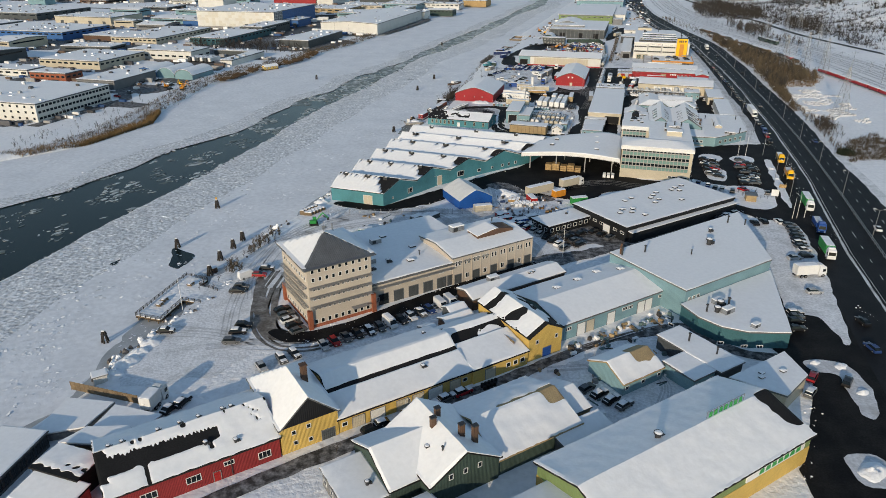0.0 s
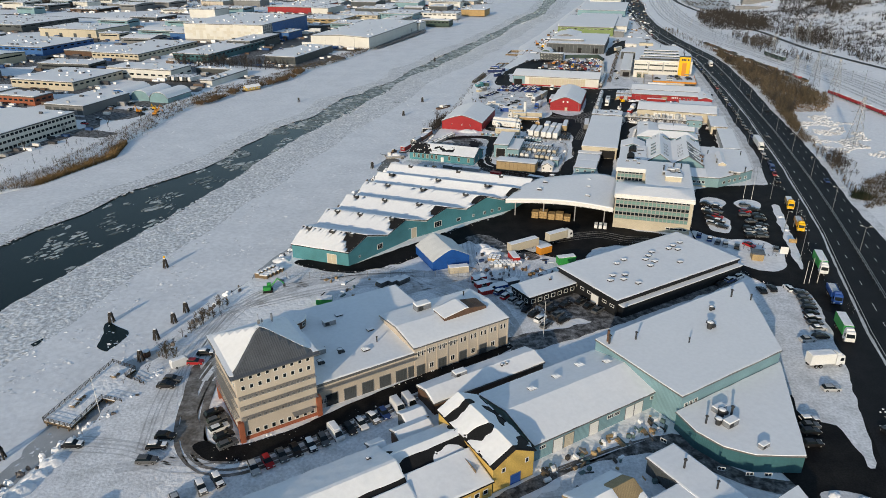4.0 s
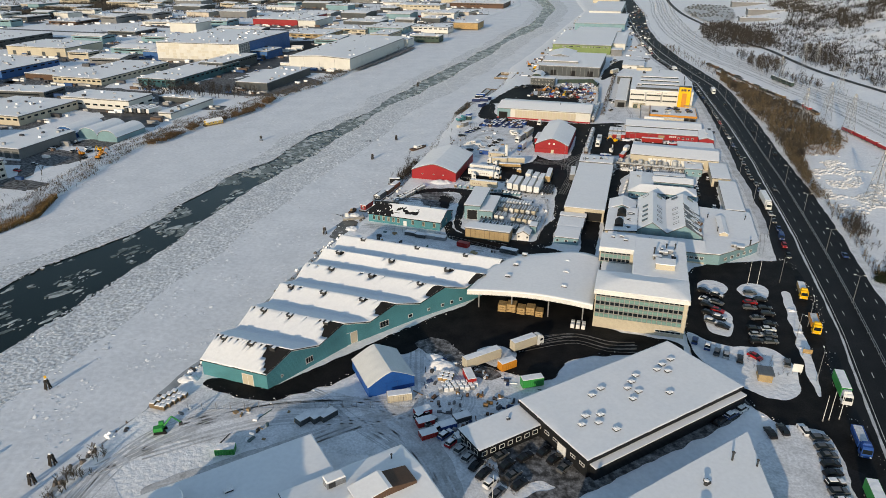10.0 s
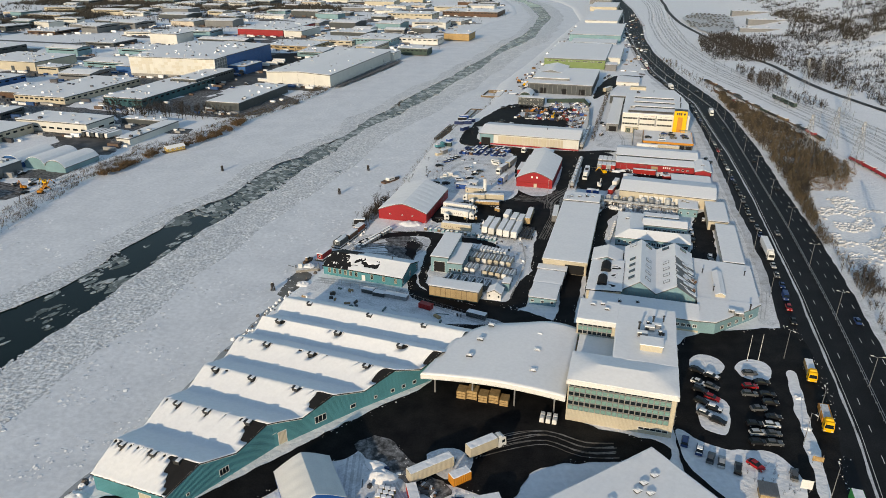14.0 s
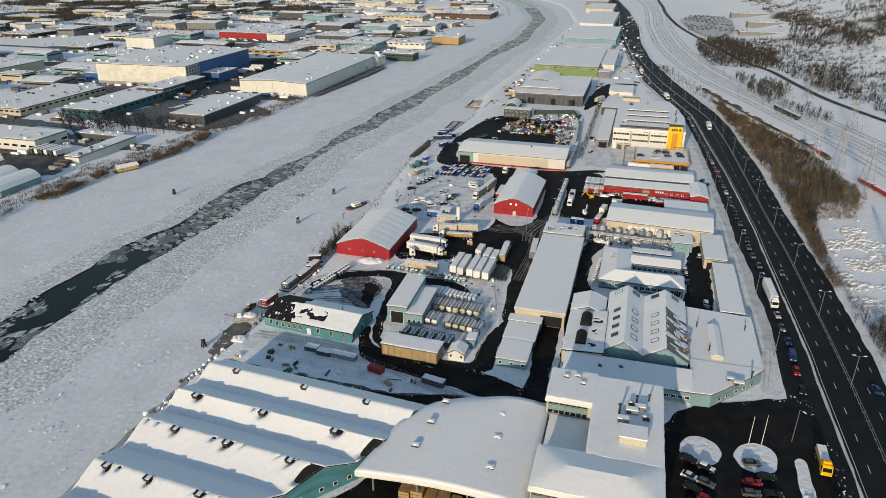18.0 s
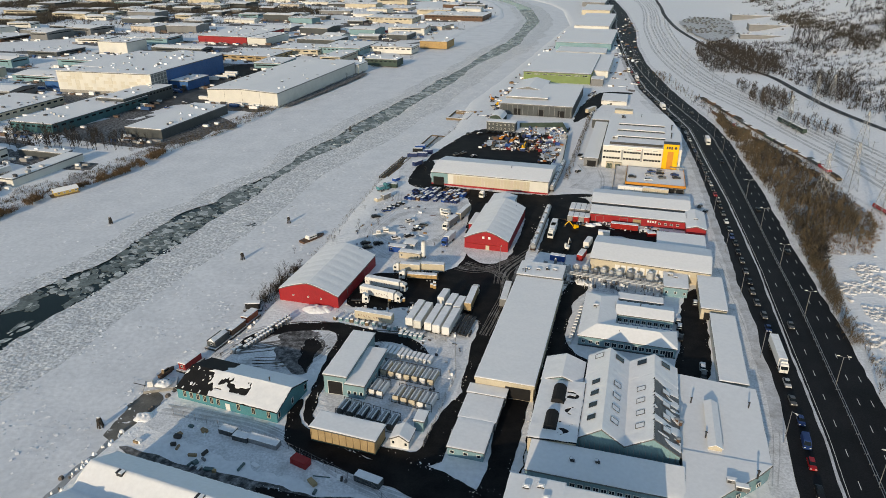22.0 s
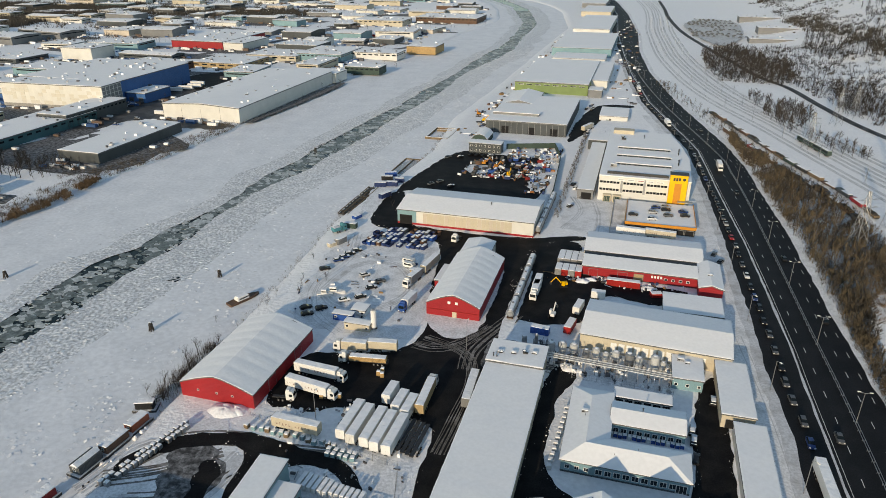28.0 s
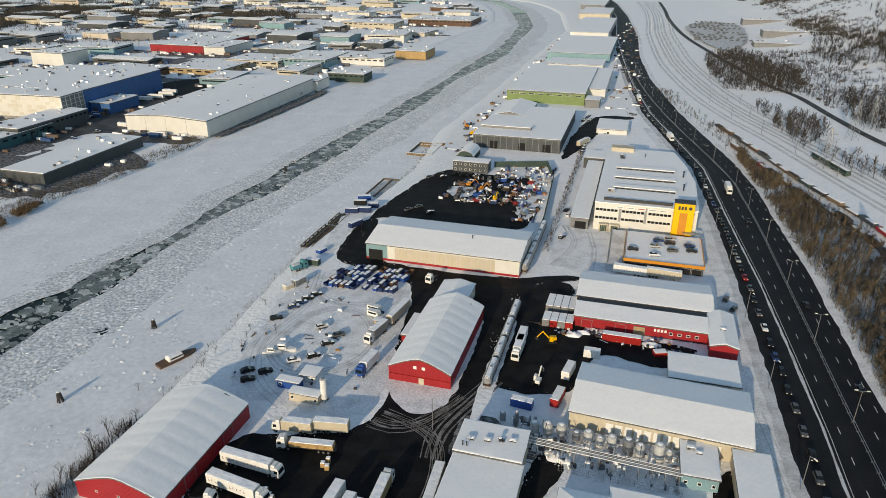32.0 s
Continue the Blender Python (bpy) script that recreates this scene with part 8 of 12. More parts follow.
a = trailer(spot(FM, -56.2, 395.9, 0.08, -2), CREAM, 13.2, "cream box trailer with letter bars at the fence")
marks(a, -12, -1.5)
truck(spot(FM, -72.6, 407.6, 0.08, 10), WHITE, "none", WHITE, 3.0, label="white lorry tractor without a trailer")
truck(spot(FM, -66.4, 435.8, 0.08, 186), WHITE, "semi", CREAM, 7.6, label="cream drawbar lorry in the yard")
trailer(spot(FM, -50.2, 439.4, 0.08, 9), CREAM, 9.0, "cream drawbar trailer behind the lorry")
truck(spot(FM, -62.0, 430.2, 0.08, 188), WHITE, "flat", WHITE, 12.0, label="flatbed lorry loaded with sawn timber")
truck(spot(FM, -13.9, 487.6, 0.08, 268), WHITE, "semi", WHITE, 7.4, label="white drawbar lorry standing in the yard")
trailer(spot(FM, -13.9, 499.6, 0.08, 89), WHITE, 8.4, "white drawbar trailer behind the lorry")
truck(spot(FM, -60.8, 484.0, 0.08, 258), WHITE, "semi", GREY_CLAD, 8.0, label="white lorry parked along the snow bank")
truck(spot(FM, -56.4, 466.4, 0.08, 262), BLUE, "semi", WHITE, 7.0, label="blue-cabbed lorry parked by the snow bank")
trailer(spot(FM, -56.8, 506.6, 0.08, 82), CREAM, 13.0, "cream box trailer parked along the snow bank")
truck(spot(FM, -54.5, 529.6, 0.08, 258), WHITE, "none", WHITE, 3.2, label="white lorry tractor by the warehouse")
truck(spot(FM, -16.4, 260.2, 0.1, 47), WHITE, "semi", CREAM, 7.6, label="cream drawbar lorry under way in the yard")
trailer(spot(FM, -25.2, 250.6, 0.1, 47), CREAM, 11.5, "cream drawbar trailer in the loading yard")
a = trailer(spot(FM, 12.0, 556.5, 0.1, 176), WHITE, 12.0, "white box trailer with letter bars")
marks(a, -11, -1.5, 1)
a = trailer(spot(FM, 36.4, 556.0, 0.1, -4), CREAM, 12.6, "cream box trailer with letter bars before the deck")
marks(a, -11.5, -1.5)
truck(spot(FM, -16, 742, 0.08, 70), WHITE, "semi", CREAM, 12, label="cream lorry beside the steel hall")

# ---- containers, tanks, crates ----
def container(m, colour, L=6.1, label="", name="shipping_container", group="containers", h=2.6, w=2.44, snow=True):
    key = ("cont", colour.name, L, h, w, snow, label)
    if key not in PROTO:
        c = thing(name, m, label or "steel shipping container with a snowy top", "container", group)
        n = int(L / 0.6)
        wave = [(-L / 2 + L * (k + u) / n, w / 2 - e) for k in range(n) for u, e in ((0.0, 0.0), (0.3, 0.0), (0.4, 0.06), (0.9, 0.06))] + [(L / 2, w / 2)]
        part("shell", Geo().slab([(x, -y) for x, y in wave] + wave[::-1], 0.1, h).done("shell", colour), c)
        part("door", Geo().box(-L / 2 - 0.05, -L / 2, -w / 2 + 0.1, -0.04, 0.2, h - 0.1).box(-L / 2 - 0.05, -L / 2, 0.04, w / 2 - 0.1, 0.2, h - 0.1).done("door", colour), c)
        if snow:
            part("snow_cover", Geo().box(-L / 2, L / 2, -w / 2, w / 2, h, h + 0.12, 0, 0.08).done("snow_cover", SNOW), c)
        PROTO[key] = c
        return c
    return copy_thing(PROTO[key], m)


for i in range(4):
    container(spot(FM, -8.2 + 2.6 * i, 523.0, 0, 89), GREY_CLAD if i < 3 else DGREY_CLAD, 9.0, "grey steel container in a closed row")
    container(spot(FM, -8.0 + 2.6 * i, 511.5, 0, 89), RED if i in (1, 3) else STEEL, 6.1, "red or steel tank-frame container with snow on top" if i not in (1, 3) else "red steel container with snow on top")
container(spot(FM, 17, 506.0, 0, 0), RED, 12.2, "long rust-red container before the red workshop")
container(spot(FM, -8, 463.6, 0, -6), BLUE, 6.1, "dark blue container with a snowy top")
container(spot(FM, 1.2, 469, 0, 80), RED, 7.0, "red container with white top beside the plant")
container(spot(FM, 2.6, 483, 0, 80), WHITE, 7.0, "white container beside the cream hall")
container(spot(FM, 8.6, 494.5, 0, 0), WHITE, 5.0, "white container by the yard")
container(spot(FM, 29, 501, 0, 20), RED, 4.0, "red skip by the white store", h=1.6)
container(spot(FM, -21.6, 246.8, 0.1, 47), ORANGE, 5.0, "yellow site container in the yard")
container(spot(FM, -30.6, 238.4, 0.1, -60), RED, 5.6, "red open container in the yard", h=2.0)
container(spot(FM, -13.4, 240.6, 0.1, 30), GREEN, 6.1, "green container beside the black warehouse")
container(spot(FM, -46.4, 224.6, 0, 28), CREAM, 6.5, "cream container behind the blue tent", h=2.2)
for x, y in ((-66.6, 209.4), (-63.6, 211.2), (-61.6, 212.4)):
    container(spot(FM, x, y, 0, 62), DGREY_CLAD, 4.5, "dark grey skip container with snow", h=1.7)
for x, y, m in ((-38.6, 220.6, RED), (-36.8, 216.8, RED), (-34.6, 212.6, RED), (-31, 217, BLUE), (-28.2, 221.0, DGREY_CLAD), (-26.0, 214.2, TURQ_PALE)):
    container(spot(FM, x, y, 0, 40), m, 4.4, "small coloured yard container with snow", h=1.5)
container(spot(FM, -79.6, 193.6, 0, 20), GREEN, 4.6, "bright green skip by the quay", h=1.8)
for x, y, c in ((-78.8, 330.8, DGREY_CLAD), (-74.0, 329.6, DGREY_CLAD)):
    container(spot(FM, x, y, 0, -4), c, 4.6, "stack of dark pipes or crates under snow", h=1.6)
container(spot(FM, -67.5, 329.6, 0, -5), STEEL, 9.0, "long snow-covered goods stack", h=1.6)
container(spot(FM, -54.8, 325.4, 0, -14), RED, 4.8, "red open skip full of scrap", h=1.9, snow=False)
container(spot(FM, -36.0, 324.2, 0, -10), DGREY_CLAD, 7.0, "dark goods stack under snow", h=1.9)
# containers in rows on the snowy lot and by the quay
def waste_skip(m, colour, L=4.2, w=1.9, h=1.6, fill=None, label="", group="skips in rows"):
    """An open-topped skip with sloping ends and a load."""
    key = ("skip", colour.name, L, h, fill.name if fill else "", label)
    if key not in PROTO:
        c = thing("waste_skip", m, label or "open waste skip", "skip", group)
        O0 = [(-L / 2 + 0.35, -w / 2), (L / 2 - 0.35, -w / 2), (L / 2 - 0.35, w / 2), (-L / 2 + 0.35, w / 2)]
        O1 = [(-L / 2, -w / 2 - 0.05), (L / 2, -w / 2 - 0.05), (L / 2, w / 2 + 0.05), (-L / 2, w / 2 + 0.05)]
        I1 = [(x * 0.95, y * 0.9) for x, y in O1]
        I0 = [(x * 0.95, y * 0.9) for x, y in O0]
        vs = [(*p, 0.08) for p in O0] + [(*p, h) for p in O1] + [(*p, h) for p in I1] + [(*p, 0.2) for p in I0]
        fs = [(3, 2, 1, 0), (12, 13, 14, 15)]
        for i in range(4):
            k = (i + 1) % 4
            fs += [(i, k, 4 + k, 4 + i), (4 + i, 4 + k, 8 + k, 8 + i), (8 + i, 8 + k, 12 + k, 12 + i)]
        part("shell", mesh("shell", vs, fs, colour), c)
        if fill:
            part("load", Geo().box(-L / 2 + 0.3, L / 2 - 0.3, -w * 0.43, w * 0.43, 0.2, h * (1.05 if fill is SNOW else 0.75), 0, 0.15).done("load", fill), c, "snow heaped in the skip" if fill is SNOW else "scrap in the skip")
        PROTO[key] = c
        return c
    return copy_thing(PROTO[key], m)


for r in range(4):
    for k in range(13):
        x, y = -91.5 + 2.15 * k + 0.5 * r, 515.8 + 4.9 * r + 0.12 * k
        if k == 6 or y > 534 or rng.random() < 0.06 or (r == 3 and k < 2):
            continue
        fill = rng.choice([SNOW, SNOW, SNOW, BROWN_CLAD, None])
        waste_skip(spot(FM, x, y, 0.06, 78 + rng.uniform(-4, 4)), rng.choice([BLUE, BLUE, NAVY, NAVY, DGREY_CLAD, BROWN_CLAD]), rng.choice([3.4, 4.2]), 1.75, rng.choice([1.3, 1.8]), fill, "blue or dark open skip with snow and scrap in it")
for x, y, c, a, L in ((-112.4, 587.5, NAVY, 12, 6.1), (-106.8, 590, NAVY, 10, 6.1), (-104.2, 572.6, NAVY, 66, 7), (-113.2, 605.5, BLUE, 22, 6.5), (-112.6, 598.5, BLACK_CLAD, 12, 6.1), (-105, 597, NAVY, 12, 5), (-104.8, 530.4, DGREEN, 0, 5.6), (-102.2, 513.4, GREY_CLAD, 70, 5.2), (-104.6, 509.2, CREAM, 62, 3.4), (-106.7, 542, BLUE, 70, 4.2)):
    container(spot(FM, x, y, 0, a), c, L, "container on the quay with a snowy top", h=2.5 if L > 4.5 else 1.6)
truck(spot(FM, -107.8, 524.6, 0, 60), TURQ, "tip", TURQ, 3.6, "parked lorries", "bright blue short lorry parked on the quay")
# tank containers
def tank_box(m, colour, L=6.1, label="tank container in a steel frame with snow on top"):
    key = ("tank", colour.name, L)
    if key not in PROTO:
        c = thing("tank_container", m, label, "tank container", "tank containers")
        part("tank", Geo().tube((-L / 2 + 0.4, 0, 1.3), (L / 2 - 0.4, 0, 1.3), 1.08, n=16).tube((-L / 2 + 0.15, 0, 1.3), (-L / 2 + 0.4, 0, 1.3), 0.7, 1.08, n=16).tube((L / 2 - 0.4, 0, 1.3), (L / 2 - 0.15, 0, 1.3), 1.08, 0.7, n=16).done("tank", colour, False), c)
        for x in (-L / 2, L / 2 - 0.12):
            O, I = [(-1.2, 0), (1.2, 0), (1.2, 2.57), (-1.2, 2.57)], [(-1.06, 0.14), (1.06, 0.14), (1.06, 2.43), (-1.06, 2.43)]
            vs = [(x + e, *q) for e in (0, 0.12) for ring in (O, I) for q in ring]
            fs = []
            for i in range(4):
                k = (i + 1) % 4
                fs += [(i, k, 4 + k, 4 + i), (8 + k, 8 + i, 12 + i, 12 + k), (k, i, 8 + i, 8 + k), (4 + i, 4 + k, 12 + k, 12 + i)]
            part("end_frame", mesh("end_frame", vs, fs, DARK_STEEL), c)
        part("walkway", Geo().box(-L / 2 + 0.5, L / 2 - 0.5, -0.3, 0.3, 2.38, 2.44).done("walkway", STEEL), c)
        part("snow_cover", Geo().box(-L / 2 + 0.5, L / 2 - 0.5, -0.75, -0.32, 2.1, 2.34, 0, 0.1).box(-L / 2 + 0.5, L / 2 - 0.5, 0.32, 0.8, 2.08, 2.34, 0, 0.1).done("snow_cover", SNOW), c)
        PROTO[key] = c
        return c
    return copy_thing(PROTO[key], m)


for k in range(8):
    if k != 2:
        tank_box(spot(FM, -47.9 + 2.55 * k, 359.4 - 0.3 * k, 0.05, 86), WHITE if k < 2 or k > 5 else CREAM)
for k in range(8):
    tank_box(spot(FM, -50.6 + 2.52 * k, 369.6 - 0.15 * k, 0.05, 86), CREAM if k % 3 else WHITE)
for k in range(6):
    tank_box(spot(FM, -53.0 + 3.1 * k, 348.2 - 0.5 * k, 0.05, 86), DGREY_CLAD, 5.6, "dark grey tank container in a steel frame with snow on top")
for k in range(12):
    container(spot(FM, -52.5 + 1.45 * k, 379.4 - 0.15 * k, 0.05, 86), WHITE, 4.6 if k < 6 else 3.6, "slim white gas-bottle crate with snow", "gas_crate", "gas crates", 1.6, 1.1)
# tank wagons on the siding
for x0, y0, q in [(-19.3, 474.4 + 12.6 * k, 90) for k in range(4)] + [(-21.75 + 0.16 * k, 551.0 + 12.6 * k, 89) for k in range(4)]:
    w = thing("tank_wagon", spot(FM, x0, y0, 0.16, q), "grey railway tank wagon with snow along its top", "railway wagon", "tank wagons")
    part("tank", Geo().tube((-5.4, 0, 2.5), (5.4, 0, 2.5), 1.35, n=18).tube((-5.7, 0, 2.5), (-5.4, 0, 2.5), 0.9, 1.35, n=18).tube((5.4, 0, 2.5), (5.7, 0, 2.5), 1.35, 0.9, n=18).done("tank", STEEL), w)
    part("snow_cover", Geo().box(-5.3, 5.3, -0.75, 0.75, 3.62, 3.92, 0, 0.3).done("snow_cover", SNOW), w)
    part("frame", Geo().box(-5.9, 5.9, -1.1, 1.1, 0.95, 1.15).done("frame", BROWN_CLAD), w)
    for x in (-4.4, -2.8, 2.8, 4.4):
        for y in (-0.8, 0.8):
            part("wheel", BIGWHEEL, w, "", pose(x, y, 0.5))
    part("dome", Geo().tube((0, 0, 3.8), (0, 0, 4.25), 0.4, n=10).done("dome", STEEL), w)
# pallets and crates
def crate(m, h=1.1, w=1.1, colour=None, label="snow-topped wooden crate", group="crates"):
    key = ("crate", h, w, (colour or WOOD).name)
    if key not in PROTO:
        g = Geo().box(-w / 2, w / 2, -w / 2, w / 2, 0.12, h)
        for y in (-0.4, 0, 0.4):
            g.box(-w / 2, w / 2, y * w - 0.06, y * w + 0.06, 0, 0.12)
        c = thing("crate", m, label + " on the yard", "crate", group, "", g.done("crate", colour or WOOD))
        part("snow_cap", Geo().box(-w / 2, w / 2, -w / 2, w / 2, h, h + 0.18, 0, 0.12).done("snow_cap", SNOW), c)
        PROTO[key] = c
        return c
    return copy_thing(PROTO[key], m)


for k in range(18):
    for j in range(2):
        if rng.random() < 0.8:
            crate(spot(FM, -98.8 + 0.36 * k + 1.8 * j, 365.5 + 1.45 * k, 0, rng.uniform(-15, 15)), 1.3, 1.2, STEEL, "steel cage crate", "crates")
for k in range(14):
    crate(spot(FM, -76 + 2.0 * k + rng.uniform(-0.4, 0.4), 394.2 - 0.1 * k + rng.uniform(-0.6, 0.6), 0, rng.uniform(-10, 10)), 1.2, 1.2, TURQ_PALE if k % 3 else WOOD, "pale wrapped crate at the fence")
for k in range(10):
    crate(spot(FM, -51 + 1.8 * (k % 5) + rng.uniform(-0.3, 0.3), 391.4 - 1.6 * (k // 5), 0, rng.uniform(-10, 10)), 1.2, 1.2, TURQ_PALE, "pale wrapped crate at the fence")
for x, y in ((-62.5, 411), (-60, 412.5), (-58.6, 413.2), (-60.2, 414.4), (-57.6, 412.6), (-51, 426.2), (-49.6, 425.6), (-50.4, 428)):
    crate(spot(FM, x, y, 0.08, 12), 1.4, 1.1, PALLET, "fresh wooden pallet load")
for k in range(15):
    crate(spot(FM, -107.5 + 1.5 * (k % 3) + 0.55 * (k // 3), 203.6 + 1.5 * (k // 3), 0, 8), 1.6 if k % 3 == 0 else 1.1, 1.4, WOOD, "stacked wooden crate on the quay")
for k in range(12):
    crate(spot(FM, -28.6 + 1.3 * (k % 4), 250.6 + 1.3 * (k // 4), 0.16, 6), 0.9, 1.0, STEEL, "grey drum pallet in the snow island")
for k in range(20):
    crate(spot(FM, -36.8 + 1.35 * (k % 7) + 0.5 * (k // 7), 231.0 + 1.6 * (k // 7) + 0.55 * (k % 7), 0, 26), 1.0, 1.15, WHITE if k % 3 else STEEL, "pale pallet of building goods")
for k in range(9):
    crate(spot(FM, -38.5 + 1.4 * (k % 3), 236.0 + 1.4 * (k // 3), 0, 20), 1.0, 1.2, PALLET, "pallet stack")
for k in range(16):
    crate(spot(FM, 17.8 + 1.2 * k, 417.6 + 0.2 * (k % 2), 0, rng.uniform(-5, 5)), 1.1, 1.0, BLUE if k % 4 else WHITE, "blue drum pallet by the wing")
for k in range(12):
    crate(spot(FM, 3.8 + 0.15 * k, 401 + 2.2 * k, 0, rng.uniform(-8, 8)), 1.2, 1.2, WHITE, "snow-covered tank pallet along the wall")
# logs, tyres and timber by the workshops
for k in range(14):
    crate(spot(FN, 72 + 1.5 * (k % 7), 70.6 + 1.7 * (k // 7) + rng.uniform(-0.4, 0.4), 0, rng.uniform(-25, 25)), rng.choice([0.6, 1.0, 0.8]), 1.3, WOOD, "stack of used timber")
for k in range(9):
    a = thing("tyre_stack", spot(FN, 71.5 + 0.9 * (k % 5), 99.2 - 0.9 * (k // 5), 0.0, 0), "stack of black tyres dusted with snow", "tyre stack", "tyres by the workshop")
    for z in range(4):
        part("tyre", Geo().tube((0, 0, 0.02 + 0.26 * z), (0, 0, 0.26 + 0.26 * z), 0.4, n=10).done("tyre", RUBBER), a)
# cranes yard behind the warehouse: skips, diggers, piles
for k in range(46):
    x, y = rng.uniform(-74, -28), rng.uniform(610, 668)
    if (y < 618 and x < -40) or (x < -60 and y > 648):
        continue
    f = rng.choice([SNOW, SNOW, None, BROWN_CLAD])
    waste_skip(spot(FM, x, y, 0.09, rng.choice([0, 90]) + rng.uniform(-8, 8)), rng.choice([NAVY, NAVY, BLUE, DGREY_CLAD, BROWN_CLAD, STEEL, DGREY_CLAD, RED_WALL]), 3.6, 1.8, rng.choice([1.2, 1.7]), f, "weathered skip with snow in the plant-hire yard", "plant yard skips")
# low jumble of hired plant, poles and boards
PLANTMIX = ramp_mat("plant_goods", ((0.86, 0.87, 0.88), (0.05, 0.05, 0.055), (0.16, 0.10, 0.06), (0.86, 0.87, 0.88), (0.03, 0.06, 0.16), (0.26, 0.26, 0.27), (0.30, 0.12, 0.04), (0.80, 0.82, 0.84), (0.07, 0.06, 0.05)))
gj = Geo()
for k in range(900):
    x, y = rng.uniform(-77, -27), rng.uniform(598, 684)
    if (y < 617 and x < -38) or (x < -58 and y > 655) or nz(x, y, 7, 4) < -0.12:
        continue
    cx, cy = wpos(FM, x, y)
    a, b_, h_ = rng.uniform(0.3, 1.4), rng.uniform(0.15, 0.5), rng.uniform(0.3, 1.4)
    q = FM + rng.choice([0, 1.57]) + rng.uniform(-0.3, 0.3)
    ring = [(cx + u * math.cos(q) - v * math.sin(q), cy + u * math.sin(q) + v * math.cos(q)) for u, v in ((-a, -b_), (a, -b_), (a, b_), (-a, b_))]
    gj.slab(ring, 0.05, h_)
tagged(new("plant_yard_goods", gj.done("plant_yard_goods", PLANTMIX)), "jumbled blue, white, rust and yellow goods in the plant-hire yard", "goods", kind="stuff")
for pts in ([(-55, 661), (-55, 683), (-45, 684), (-39, 673), (-45, 660)], [(-40.6, 635), (-34.5, 668), (-27, 644), (-28.3, 600), (-36, 604)], [(-76, 626), (-77, 640), (-66, 641), (-62, 632), (-64, 622)]):
    flat("trodden_snow", FM, pts, 0.105, TRODDEN, "trodden snow among the stored plant", "snow", amp=2.2)


def digger(m, colour, label="orange excavator with a bent boom"):
    d = thing("excavator", m, label, "excavator", "plant machines")
    for y in (-1.1, 0.7):
        part("track", Geo().box(-1.6, 1.6, y, y + 0.45, 0, 0.8, 0, 0.0, 0.25).done("track", RUBBER), d)
    part("cab", Geo().box(-1.4, 0.8, -1.1, 0.3, 0.85, 1.9).box(-0.2, 1.0, 0.3, 1.1, 0.85, 2.6).done("cab", colour), d)
    part("cab_glass", Geo().box(0.0, 1.04, 0.34, 1.06, 1.6, 2.4).done("cab_glass", GLASS), d)
    part("boom", Geo().tube((0.8, 0, 1.4), (3.2, 0, 4.2), 0.22, n=6).tube((3.2, 0, 4.2), (5.0, 0, 2.2), 0.18, n=6).done("boom", colour), d)
    part("bucket", Geo().box(4.6, 5.4, -0.5, 0.5, 1.4, 2.2, 0, 0.1).done("bucket", DARK_STEEL), d)
    return d


for x, y, a, c in ((-60, 634, 40, ORANGE), (-50, 622, 80, YELLOW), (-39, 618, 200, RED_WALL), (-68, 640, 10, ORANGE), (-33, 606, 120, STEEL)):
    digger(spot(FM, x, y, 0.08, a), c)
digger(spot(FM, -4.5, 499, 0.1, 200), YELLOW, "small yellow excavator in the yard")
digger(spot(FM, -99.4, 195.6, 0, 30), GREEN, "green tractor digger on the quay")
digger(spot(FM, -92, 742, 0.0, 30), YELLOW, "yellow dredger arm at the river edge")
digger(spot(FM, -100, 760, 0.0, 130), ORANGE, "orange dredger arm at the river edge")
ld = digger(spot(FM, -5.6, 475.4, 0.1, 80), WHITE, "pale wheel loader in the yard")

# ---- trees: bare winter crowns of many twigs ----
def bare_tree(seed, height, spread=0.42, levels=4, twig=2):
    """Trunk and limbs, and a crown of fine twigs, as two meshes."""
    r = random.Random(seed)
    gt, gc = Geo(), Geo()

    def grow(p, d, L, rad, lv):
        q = p + d * L
        (gt if lv < 2 else gc).tube(p, q, rad, rad * 0.62, n=6 if lv == 0 else (4 if lv < 2 else 3), caps=False)
        if lv >= levels:
            return
        for k in range(3 if lv else 4):
            a = r.uniform(0, math.tau)
            side = Vector((math.cos(a), math.sin(a), 0))
            nd = (d * r.uniform(0.5, 1.0) + side * r.uniform(0.35, 0.9) * (spread * 2) + Vector((0, 0, 0.25))).normalized()
            grow(p + d * L * r.uniform(0.55, 1.0), nd, L * r.uniform(0.55, 0.8), rad * 0.5, lv + 1)
    grow(Vector((0, 0, -0.2)), Vector((r.uniform(-0.06, 0.06), r.uniform(-0.06, 0.06), 1)).normalized(), height * 0.36, height * 0.022, 0)
    return gt.done("trunk", BARK), gc.done("crown", TWIG)


TREES = [bare_tree(s, 9.0) for s in range(5)]


def tree(m, k, scale=1.0, label="bare winter tree with a spreading crown"):
    t = thing("tree", m, label, "tree", "bare trees")
    a, c = TREES[k % len(TREES)]
    S = Matrix.Diagonal((scale, scale, scale, 1))
    part("trunk", a, t, "", S)
    part("crown", c, t, "", S)
    return t


rng = random.Random(21)
for x, y, s in ((40.5, 185, 0.85), (47, 192.5, 0.5), (54, 198.8, 0.75), (60.5, 202.5, 0.45), (33.5, 176, 0.45), (36, 180, 0.4), (57, 205, 0.4), (50, 197, 0.35), (30, 178, 0.3)):
    tree(spot(FN, x, y, -0.3), rng.randint(0, 4), s, "small bare tree on the quay edge")
